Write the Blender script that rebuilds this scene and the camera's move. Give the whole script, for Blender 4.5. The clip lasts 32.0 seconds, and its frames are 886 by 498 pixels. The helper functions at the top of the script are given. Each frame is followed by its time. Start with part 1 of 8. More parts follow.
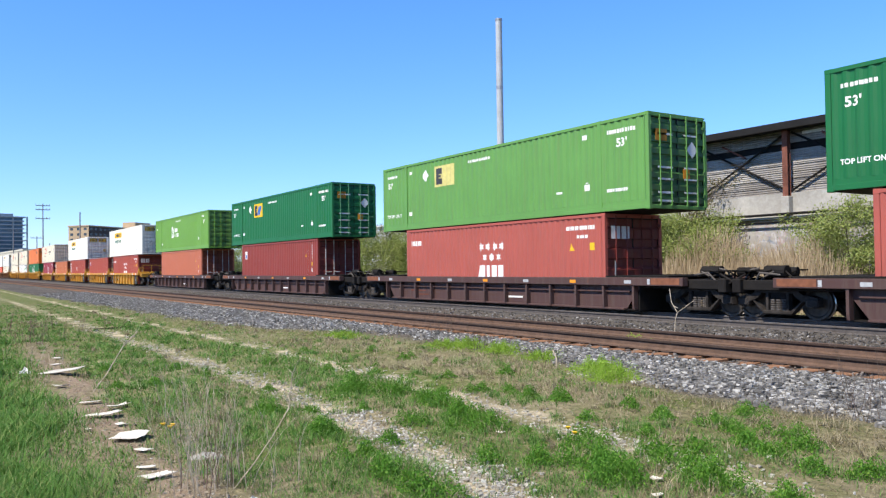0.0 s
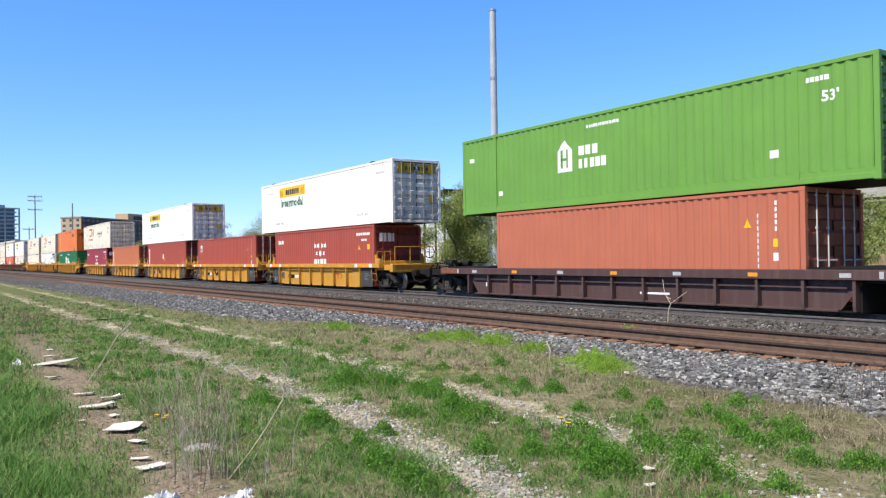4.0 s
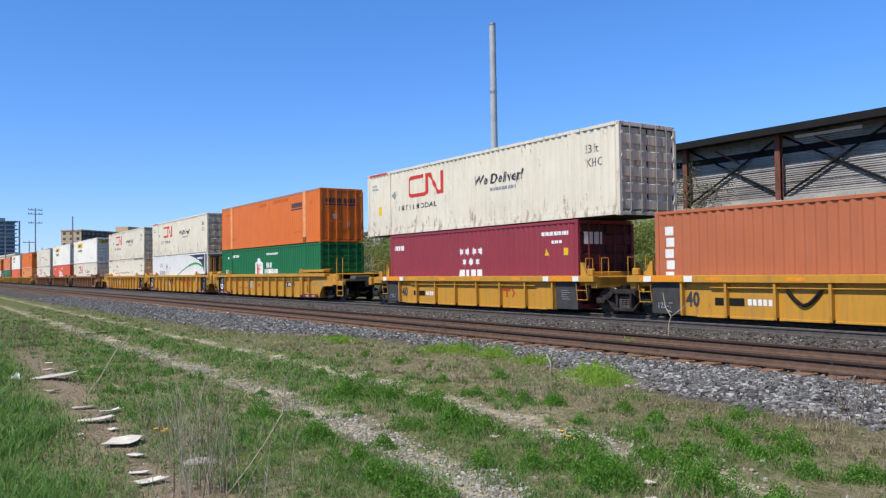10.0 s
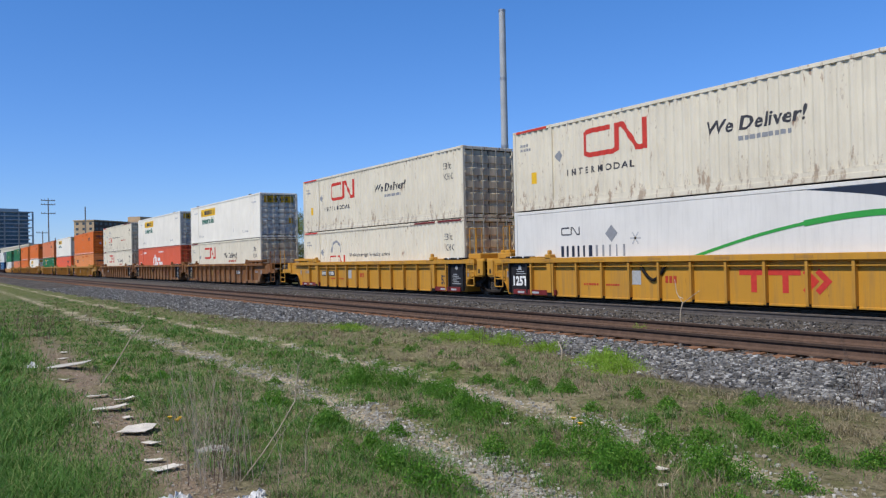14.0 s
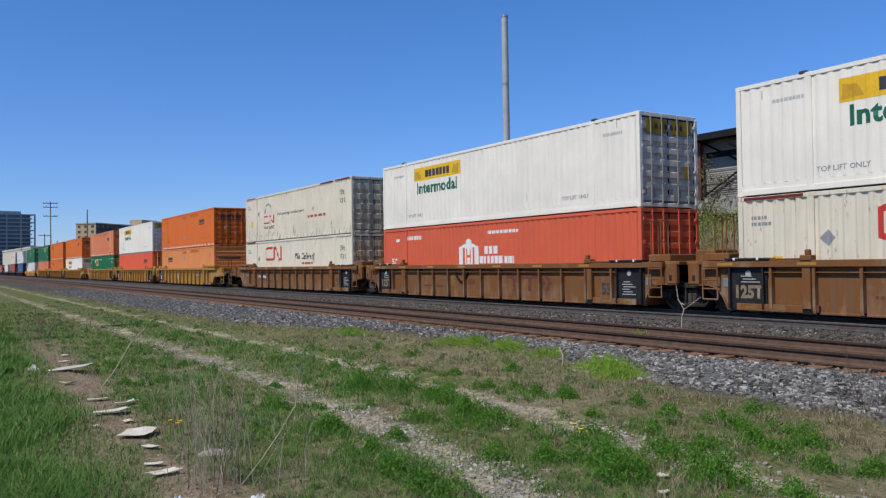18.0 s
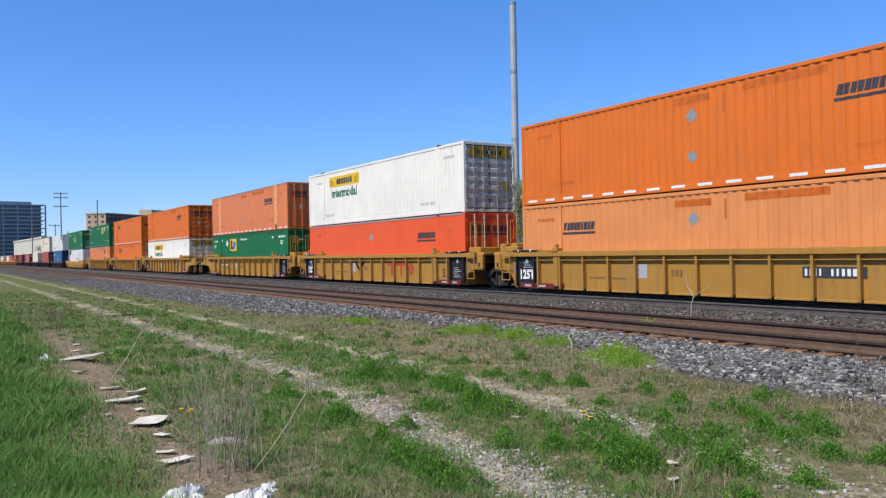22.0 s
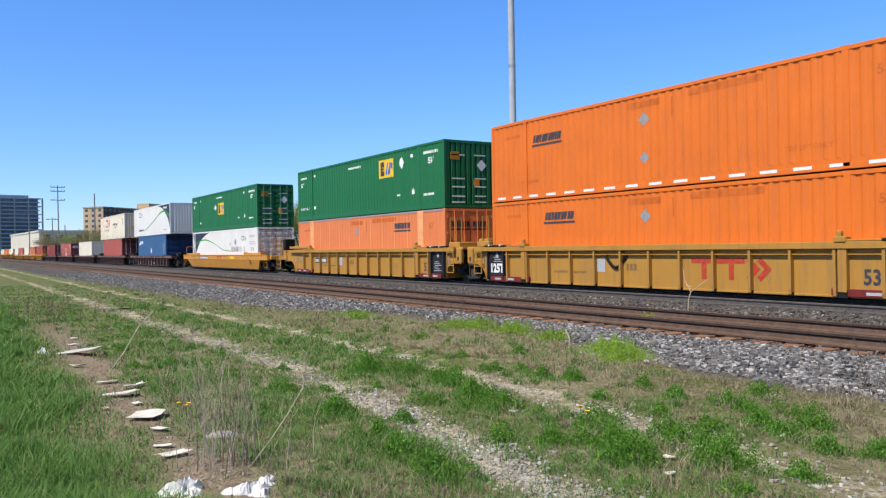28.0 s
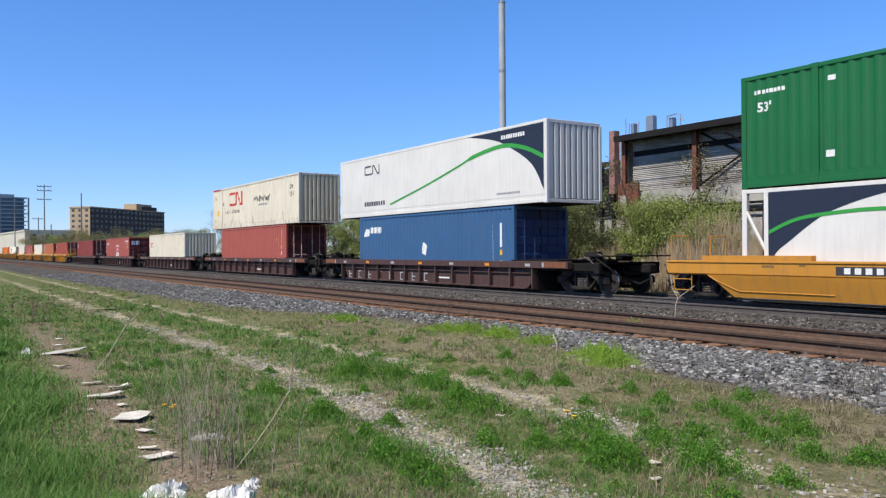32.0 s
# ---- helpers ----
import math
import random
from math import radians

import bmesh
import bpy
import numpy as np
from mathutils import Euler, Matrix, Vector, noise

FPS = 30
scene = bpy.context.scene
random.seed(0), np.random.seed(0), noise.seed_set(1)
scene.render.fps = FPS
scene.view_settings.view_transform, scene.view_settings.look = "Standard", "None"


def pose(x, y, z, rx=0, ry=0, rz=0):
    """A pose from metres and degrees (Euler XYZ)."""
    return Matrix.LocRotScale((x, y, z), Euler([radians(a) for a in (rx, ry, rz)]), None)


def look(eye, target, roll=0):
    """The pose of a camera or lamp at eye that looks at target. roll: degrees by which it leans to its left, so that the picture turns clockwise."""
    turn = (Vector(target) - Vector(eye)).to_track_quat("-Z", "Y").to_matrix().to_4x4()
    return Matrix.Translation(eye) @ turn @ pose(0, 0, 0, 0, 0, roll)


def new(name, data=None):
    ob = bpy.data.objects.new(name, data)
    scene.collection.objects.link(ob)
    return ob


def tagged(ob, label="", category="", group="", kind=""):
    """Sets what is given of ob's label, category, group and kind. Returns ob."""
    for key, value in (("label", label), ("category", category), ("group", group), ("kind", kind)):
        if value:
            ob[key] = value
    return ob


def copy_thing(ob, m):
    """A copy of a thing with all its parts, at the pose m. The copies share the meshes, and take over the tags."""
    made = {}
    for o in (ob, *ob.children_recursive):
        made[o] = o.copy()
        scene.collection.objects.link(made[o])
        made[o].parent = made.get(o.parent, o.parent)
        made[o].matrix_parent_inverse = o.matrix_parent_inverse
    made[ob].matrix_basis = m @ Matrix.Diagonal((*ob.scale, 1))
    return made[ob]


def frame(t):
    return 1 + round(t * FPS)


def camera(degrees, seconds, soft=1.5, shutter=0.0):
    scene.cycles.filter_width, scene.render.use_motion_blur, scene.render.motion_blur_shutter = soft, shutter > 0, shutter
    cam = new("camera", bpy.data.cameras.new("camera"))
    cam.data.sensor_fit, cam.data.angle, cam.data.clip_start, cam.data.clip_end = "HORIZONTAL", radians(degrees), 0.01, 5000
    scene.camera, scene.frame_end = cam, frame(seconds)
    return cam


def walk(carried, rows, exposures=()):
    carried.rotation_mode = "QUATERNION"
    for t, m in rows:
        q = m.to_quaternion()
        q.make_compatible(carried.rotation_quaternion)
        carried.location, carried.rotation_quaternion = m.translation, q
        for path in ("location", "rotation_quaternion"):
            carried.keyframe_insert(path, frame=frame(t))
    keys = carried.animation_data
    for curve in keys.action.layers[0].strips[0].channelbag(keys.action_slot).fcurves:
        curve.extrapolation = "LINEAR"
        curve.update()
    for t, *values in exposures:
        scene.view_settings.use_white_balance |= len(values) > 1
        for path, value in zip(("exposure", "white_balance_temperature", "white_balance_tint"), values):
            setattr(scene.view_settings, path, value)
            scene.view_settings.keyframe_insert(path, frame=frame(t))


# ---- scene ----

EXPOSURES = ((0.0, 0.65, 6450, 10), (4.0, 0.57, 6450, 10), (6.0, -0.12, 6400, 10), (7.0, 0.04, 6350, 10), (8.0, -0.12, 6300, 10), (9.0, -0.01, 6250, 10), (10.0, 0.16, 6250, 10), (11.5, 0.25, 6250, 10), (12.5, 0.26, 6200, 10), (14.0, -0.14, 6200, 10), (17.0, -0.28, 6250, 10), (18.5, -0.22, 6250, 10), (20.0, 0.00, 6250, 10), (21.0, 0.19, 6250, 10), (22.0, 0.11, 6250, 10), (23.0, -0.05, 6250, 10), (24.0, 0.05, 6250, 10), (25.0, 0.27, 6300, 10), (27.0, 0.31, 6400, 10), (29.0, 0.38, 6450, 10), (31.0, 0.20, 6450, 10), (32.0, 0.19, 6450, 10))
# ---- camera: a hand-held compact camera beside the line, eye 1.43 m above the rail ----
EYE = 1.43
cam = camera(58.08, 32.0, 1.3)
walk(cam, [
    (0.0, pose(0, 0, EYE, 91.284, 0.765, 56.948)),
    (0.5, pose(0, 0, EYE, 91.249, 0.714, 57.009)),
    (1.0, pose(0, 0, EYE, 91.023, 0.668, 56.930)),
    (1.5, pose(0, 0, EYE, 90.819, 0.576, 56.816)),
    (2.0, pose(0, 0, EYE, 90.744, 0.692, 56.747)),
    (2.5, pose(0, 0, EYE, 90.728, 0.789, 56.689)),
    (3.0, pose(0, 0, EYE, 90.618, 0.725, 56.651)),
    (3.5, pose(0, 0, EYE, 90.515, 0.721, 56.501)),
    (5.5, pose(0, 0, EYE, 91.292, 0.897, 56.738)),
    (6.0, pose(0, 0, EYE, 91.196, 0.827, 56.629)),
    (6.5, pose(0, 0, EYE, 91.181, 0.870, 56.678)),
    (7.0, pose(0, 0, EYE, 91.294, 0.935, 56.800)),
    (7.5, pose(0, 0, EYE, 91.475, 0.931, 56.880)),
    (8.0, pose(0, 0, EYE, 91.586, 1.074, 56.857)),
    (8.5, pose(0, 0, EYE, 91.578, 0.904, 56.732)),
    (9.0, pose(0, 0, EYE, 91.649, 1.019, 56.619)),
    (9.5, pose(0, 0, EYE, 91.637, 0.939, 56.581)),
    (10.0, pose(0, 0, EYE, 91.582, 0.807, 56.512)),
    (10.5, pose(0, 0, EYE, 91.364, 0.838, 56.515)),
    (11.0, pose(0, 0, EYE, 91.178, 0.885, 56.474)),
    (11.5, pose(0, 0, EYE, 91.025, 0.805, 56.460)),
    (12.0, pose(0, 0, EYE, 90.800, 0.714, 56.661)),
    (12.5, pose(0, 0, EYE, 90.600, 0.612, 56.830)),
    (13.0, pose(0, 0, EYE, 90.511, 0.944, 56.991)),
    (13.5, pose(0, 0, EYE, 90.597, 1.058, 57.297)),
    (14.0, pose(0, 0, EYE, 90.723, 1.142, 57.291)),
    (14.5, pose(0, 0, EYE, 90.687, 1.010, 57.200)),
    (16.5, pose(0, 0, EYE, 90.916, 1.087, 56.990)),
    (17.0, pose(0, 0, EYE, 91.603, 1.384, 57.063)),
    (17.5, pose(0, 0, EYE, 91.515, 1.263, 57.316)),
    (18.0, pose(0, 0, EYE, 91.075, 0.829, 57.391)),
    (18.5, pose(0, 0, EYE, 90.715, 0.960, 57.426)),
    (19.0, pose(0, 0, EYE, 90.295, 0.946, 57.587)),
    (19.5, pose(0, 0, EYE, 89.922, 0.797, 57.700)),
    (20.0, pose(0, 0, EYE, 89.817, 0.809, 57.861)),
    (20.5, pose(0, 0, EYE, 90.202, 0.977, 57.974)),
    (21.0, pose(0, 0, EYE, 90.309, 1.050, 57.981)),
    (21.5, pose(0, 0, EYE, 90.274, 1.120, 57.989)),
    (22.0, pose(0, 0, EYE, 90.262, 1.052, 58.017)),
    (22.5, pose(0, 0, EYE, 90.376, 0.992, 58.052)),
    (23.0, pose(0, 0, EYE, 90.499, 1.281, 58.100)),
    (23.5, pose(0, 0, EYE, 90.466, 1.350, 58.132)),
    (24.0, pose(0, 0, EYE, 90.413, 1.322, 58.029)),
    (24.5, pose(0, 0, EYE, 90.268, 1.236, 57.916)),
    (25.0, pose(0, 0, EYE, 90.033, 0.985, 57.844)),
    (25.5, pose(0, 0, EYE, 89.981, 0.984, 57.959)),
    (27.5, pose(0, 0, EYE, 89.657, 0.982, 57.792)),
    (28.0, pose(0, 0, EYE, 89.850, 0.963, 57.851)),
    (28.5, pose(0, 0, EYE, 89.781, 0.748, 57.797)),
    (29.0, pose(0, 0, EYE, 89.377, 0.646, 57.426)),
    (29.5, pose(0, 0, EYE, 89.343, 0.395, 57.029)),
    (30.0, pose(0, 0, EYE, 89.517, 0.532, 56.903)),
    (30.5, pose(0, 0, EYE, 89.813, 0.476, 57.042)),
    (31.0, pose(0, 0, EYE, 90.010, 0.540, 57.013)),
    (31.5, pose(0, 0, EYE, 90.046, 0.518, 57.050)),
    (32.0, pose(0, 0, EYE, 90.116, 0.365, 57.028)),
], EXPOSURES)


# ---- world, sun ----
SUN_EL, SUN_AZ = radians(52), radians(172)
world = bpy.data.worlds.new("world")
scene.world = world
world.use_nodes = True
wn, wl = world.node_tree.nodes, world.node_tree.links
sky = wn.new("ShaderNodeTexSky")
sky.sky_type, sky.sun_disc = "NISHITA", False
sky.sun_elevation, sky.sun_rotation = SUN_EL, SUN_AZ
sky.altitude, sky.air_density, sky.dust_density, sky.ozone_density = 300, 1.0, 0.0, 6.0
wn["Background"].inputs["Strength"].default_value = 0.145
vivid = wn.new("ShaderNodeMix")
vivid.data_type, vivid.blend_type = "RGBA", "MULTIPLY"
vivid.inputs[0].default_value = 1.0
# a clear spring sky: milky blue low down, deeper blue above
aim = wn.new("ShaderNodeTexCoord")
up_axis = wn.new("ShaderNodeSeparateXYZ")
wl.new(aim.outputs["Generated"], up_axis.inputs[0])
climb = wn.new("ShaderNodeMapRange")
climb.inputs["From Max"].default_value = 0.3
wl.new(up_axis.outputs["Z"], climb.inputs["Value"])
tint = wn.new("ShaderNodeMix")
tint.data_type = "RGBA"
tint.inputs[6].default_value = (0.62, 0.70, 0.98, 1)
tint.inputs[7].default_value = (0.54, 0.82, 1.12, 1)
wl.new(climb.outputs["Result"], tint.inputs[0])
height = wn.new("ShaderNodeMapRange")
height.inputs["From Min"].default_value, height.inputs["From Max"].default_value = 0.34, 0.62
wl.new(up_axis.outputs["Z"], height.inputs["Value"])
zenith = wn.new("ShaderNodeMix")
zenith.data_type = "RGBA"
zenith.inputs[7].default_value = (0.36, 0.375, 0.42, 1)
wl.new(height.outputs["Result"], zenith.inputs[0])
wl.new(tint.outputs[2], zenith.inputs[6])
wl.new(zenith.outputs[2], vivid.inputs[7])
wl.new(sky.outputs["Color"], vivid.inputs[6])
wl.new(vivid.outputs[2], wn["Background"].inputs["Color"])
sun = new("sun", bpy.data.lights.new("sun", "SUN"))
sun.data.energy, sun.data.angle, sun.data.color = 4.6, radians(0.5), (1.0, 0.93, 0.82)
TO_SUN = Vector((math.sin(SUN_AZ) * math.cos(SUN_EL), math.cos(SUN_AZ) * math.cos(SUN_EL), math.sin(SUN_EL)))
sun.matrix_world = look(TO_SUN * 100, (0, 0, 0))

# ---- materials ----


def srgb(r, g, b, k=0.92):
    return tuple(k * (((c / 255 + 0.055) / 1.055) ** 2.4 if c > 10 else c / 255 / 12.92) for c in (r, g, b))


def shade(c, k):
    return tuple(min(1, v * k) for v in c)


class Nodes:
    def __init__(self, name):
        self.m = bpy.data.materials.new(name)
        self.m.use_nodes = True
        self.t = self.m.node_tree
        self.b = self.t.nodes["Principled BSDF"]
        self.tc = self.t.nodes.new("ShaderNodeTexCoord")

    def node(self, kind, **kw):
        n = self.t.nodes.new(kind)
        for k, v in kw.items():
            n.inputs[k].default_value = v
        return n

    def link(self, a, b):
        self.t.links.new(a, b)

    def vec(self, scale=(1, 1, 1), src="Object"):
        n = self.node("ShaderNodeMapping", Scale=scale)
        self.link(self.tc.outputs[src], n.inputs["Vector"])
        return n.outputs["Vector"]

    def noise(self, scale, detail=3, rough=0.55, stretch=(1, 1, 1), src="Object"):
        n = self.node("ShaderNodeTexNoise", Scale=scale, Detail=detail, Roughness=rough)
        self.link(self.vec(stretch, src), n.inputs["Vector"])
        return n.outputs["Fac"]

    def ramp(self, fac, lo, hi):
        n = self.node("ShaderNodeMapRange", **{"From Min": lo, "From Max": hi})
        self.link(fac, n.inputs["Value"])
        return n.outputs["Result"]

    def mix(self, fac, a, b):
        n = self.t.nodes.new("ShaderNodeMix")
        n.data_type = "RGBA"
        for k, v in ((0, fac), (6, a), (7, b)):
            if isinstance(v, (int, float)):
                n.inputs[k].default_value = v
            elif isinstance(v, tuple):
                n.inputs[k].default_value = (*v, 1)
            else:
                self.link(v, n.inputs[k])
        return n.outputs[2]

    def math(self, op, a, b=0.0):
        n = self.t.nodes.new("ShaderNodeMath")
        n.operation = op
        for k, v in ((0, a), (1, b)):
            if isinstance(v, (int, float)):
                n.inputs[k].default_value = v
            else:
                self.link(v, n.inputs[k])
        return n.outputs[0]

    def bump(self, height, strength, dist=0.02):
        n = self.node("ShaderNodeBump", Strength=strength, Distance=dist)
        self.link(height, n.inputs["Height"])
        self.link(n.outputs["Normal"], self.b.inputs["Normal"])

    def set(self, color=None, rough=None, metal=0.0, spec=None):
        if color is not None:
            if isinstance(color, tuple):
                self.b.inputs["Base Color"].default_value = (*color, 1)
            else:
                self.link(color, self.b.inputs["Base Color"])
        if rough is not None:
            if isinstance(rough, float):
                self.b.inputs["Roughness"].default_value = rough
            else:
                self.link(rough, self.b.inputs["Roughness"])
        self.b.inputs["Metallic"].default_value = metal
        if spec is not None:
            self.b.inputs["Specular IOR Level"].default_value = spec
        return self.m


def paint(name, col, dirt=0.3, rust=0.0, rough=0.5, dirt_col=(0.12, 0.10, 0.08), runs=False):
    """Weathered paint on steel: faded blotches, vertical run-off streaks, rust flecks."""
    n = Nodes(name)
    blot = n.ramp(n.noise(0.7, 4, 0.6), 0.35, 0.75)
    base = n.mix(blot, col, shade(col, 0.86))
    rnd = n.t.nodes.new("ShaderNodeObjectInfo").outputs["Random"]
    base = n.mix(n.math("MULTIPLY", rnd, 0.25), base, shade(col, 1.12))
    streak = n.ramp(n.noise(7, 4, 0.65, (1, 1, 0.07)), 0.48, 0.8)
    base = n.mix(n.math("MULTIPLY", streak, dirt), base, dirt_col)
    grit = n.ramp(n.noise(34, 3, 0.7), 0.55, 0.8)
    base = n.mix(n.math("MULTIPLY", grit, dirt * 0.5), base, dirt_col)
    if rust:
        r = n.ramp(n.noise(3.1, 6, 0.72, (1, 1, 0.35)), 0.66 - 0.12 * rust, 0.74 - 0.10 * rust)
        base = n.mix(n.math("MULTIPLY", r, 0.85), base, (0.16, 0.055, 0.02))
    if runs:
        # rust bleeding from the lower seams and fittings
        xyz = n.t.nodes.new("ShaderNodeSeparateXYZ")
        n.link(n.tc.outputs["Object"], xyz.inputs[0])
        low = n.ramp(xyz.outputs["Z"], 1.0, 0.3)
        spot = n.math("ADD", n.noise(4.4, 6, 0.75, (1, 1, 0.3)), n.math("MULTIPLY", low, 0.135))
        base = n.mix(n.math("MULTIPLY", n.ramp(spot, 0.66, 0.72), 0.62), base, (0.22, 0.115, 0.055))
        high = n.math("ADD", n.noise(5.5, 5, 0.75, (1, 1, 0.25)), n.math("MULTIPLY", n.ramp(xyz.outputs["Z"], 2.2, 2.85), 0.12))
        base = n.mix(n.math("MULTIPLY", n.ramp(high, 0.69, 0.74), 0.8), base, (0.24, 0.12, 0.055))
        grime = n.math("ADD", n.noise(1.1, 5, 0.7, (1, 1, 0.5)), n.math("MULTIPLY", low, 0.08))
        base = n.mix(n.math("MULTIPLY", n.ramp(grime, 0.56, 0.76), 0.3), base, (0.45, 0.38, 0.27))
    n.bump(n.noise(2.2, 3, 0.6), 0.25, 0.02)
    return n.set(base, rough, spec=0.35)


def plain(name, col, rough=0.7, metal=0.0, var=0.25, scale=6.0, bump=0.0, spec=0.3):
    n = Nodes(name)
    f = n.ramp(n.noise(scale, 5, 0.65), 0.3, 0.75)
    g = n.ramp(n.noise(scale * 7, 3, 0.6), 0.3, 0.75)
    c = n.mix(f, shade(col, 1 + var * 0.6), shade(col, 1 - var))
    c = n.mix(n.math("MULTIPLY", g, 0.35), c, shade(col, 1 - var * 1.6))
    if bump:
        n.bump(n.noise(scale * 4, 5, 0.7), bump, 0.03)
    return n.set(c, rough, metal, spec)


STEEL = plain("dark_steel", (0.018, 0.016, 0.015), 0.8, 0.0, 0.4, 4, 0.0, 0.12)
CAST = plain("cast_truck_steel", (0.022, 0.019, 0.017), 0.85, 0.0, 0.5, 5, 0.3, 0.1)
WHEEL = plain("wheel_steel", (0.09, 0.075, 0.062), 0.5, 0.6, 0.4, 9)
TREAD = plain("worn_tread_steel", (0.45, 0.43, 0.41), 0.3, 1.0, 0.2, 9)
FRAMEM = plain("dusty_side_frame", (0.045, 0.039, 0.035), 0.85, 0.0, 0.6, 5, 0.3, 0.1)
SPRING = plain("dusty_spring_steel", (0.12, 0.105, 0.094), 0.8, 0.0, 0.4, 9)
RAILM = plain("rusty_rail", (0.055, 0.036, 0.028), 0.85, 0.0, 0.45, 8, 0.2)
RAILFOOT = plain("rust_brown_rail_foot", (0.135, 0.083, 0.058), 0.9, 0.0, 0.4, 8, 0.2)
RAILDARK = plain("weathered_rail", (0.11, 0.096, 0.088), 0.85, 0.0, 0.4, 8, 0.2, 0.1)
RAILTOP = plain("rail_running_face", (0.30, 0.28, 0.26), 0.4, 0.5, 0.3, 8)
PALE = plain("galvanised_metal", (0.42, 0.42, 0.42), 0.45, 0.7, 0.25, 10)
RODM = plain("light_galvanised_rod", (0.60, 0.59, 0.56), 0.5, 0.1, 0.25, 10)
GASKET = plain("black_door_seal", (0.018, 0.018, 0.018), 0.8)
CONC = plain("weathered_concrete", (0.42, 0.40, 0.36), 0.9, 0.0, 0.35, 1.2, 0.4)
GREYPANEL = plain("muddy_grey_paint", (0.055, 0.053, 0.052), 0.75, 0.0, 0.35, 3)
BLACKP = plain("black_paint", (0.026, 0.026, 0.03), 0.7, 0.0, 0.5, 5, 0.0, 0.15)
WHITEP = plain("white_marking_paint", (0.78, 0.78, 0.76), 0.6, 0.0, 0.15, 12)
DARKP = plain("dark_marking_paint", (0.05, 0.05, 0.06), 0.6, 0.0, 0.3, 12)
GREYW = plain("faded_white_paint", (0.42, 0.43, 0.44), 0.7, 0.0, 0.3, 14)
SOFTGREY = plain("faint_grey_stencil", (0.5, 0.5, 0.5), 0.6, 0.0, 0.2, 12)
GREYP = plain("grey_marking_paint", (0.28, 0.29, 0.31), 0.6, 0.0, 0.2, 12)
REDP = plain("red_marking_paint", srgb(205, 62, 52), 0.6, 0.0, 0.2, 9)
DIMOCHRE = plain("dim_ochre_stencil", (0.22, 0.13, 0.045), 0.8, 0.0, 0.3, 9)
DULLTAN = plain("dull_tan_stencil", (0.27, 0.21, 0.13), 0.8, 0.0, 0.4, 9)
DIMRED = plain("dim_red_paint", (0.15, 0.052, 0.034), 0.8, 0.0, 0.4, 7)
FADERED = plain("faded_red_marking_paint", srgb(190, 70, 45), 0.7, 0.0, 0.4, 9)
YELLOWP = plain("yellow_sign_paint", srgb(238, 190, 40), 0.55, 0.0, 0.15, 9)
ORANGEP = plain("orange_reflector", srgb(235, 150, 40), 0.5, 0.0, 0.2, 9)
GREENTXT = plain("green_marking_paint", srgb(30, 105, 85), 0.6, 0.0, 0.15, 9)
GREENSW = plain("bright_green_marking_paint", srgb(60, 160, 70), 0.6, 0.0, 0.12, 9)
NAVYP = plain("navy_marking_paint", srgb(42, 50, 68), 0.55, 0.0, 0.15, 9)
BLUEP = plain("blue_marking_paint", srgb(60, 110, 185), 0.55, 0.0, 0.15, 9)
MAROONP = plain("red_brown_reflector", srgb(120, 42, 40), 0.55, 0.0, 0.3, 9)

PALESTRAP = plain("bleached_orange_paint", srgb(240, 168, 112), 0.6, 0.0, 0.2, 4)
WORNRUST = plain("worn_rust_orange_paint", (0.22, 0.085, 0.045), 0.8, 0.0, 0.4, 7)
WORNORANGE = plain("worn_orange_paint", srgb(206, 104, 34), 0.65, 0.0, 0.3, 5)

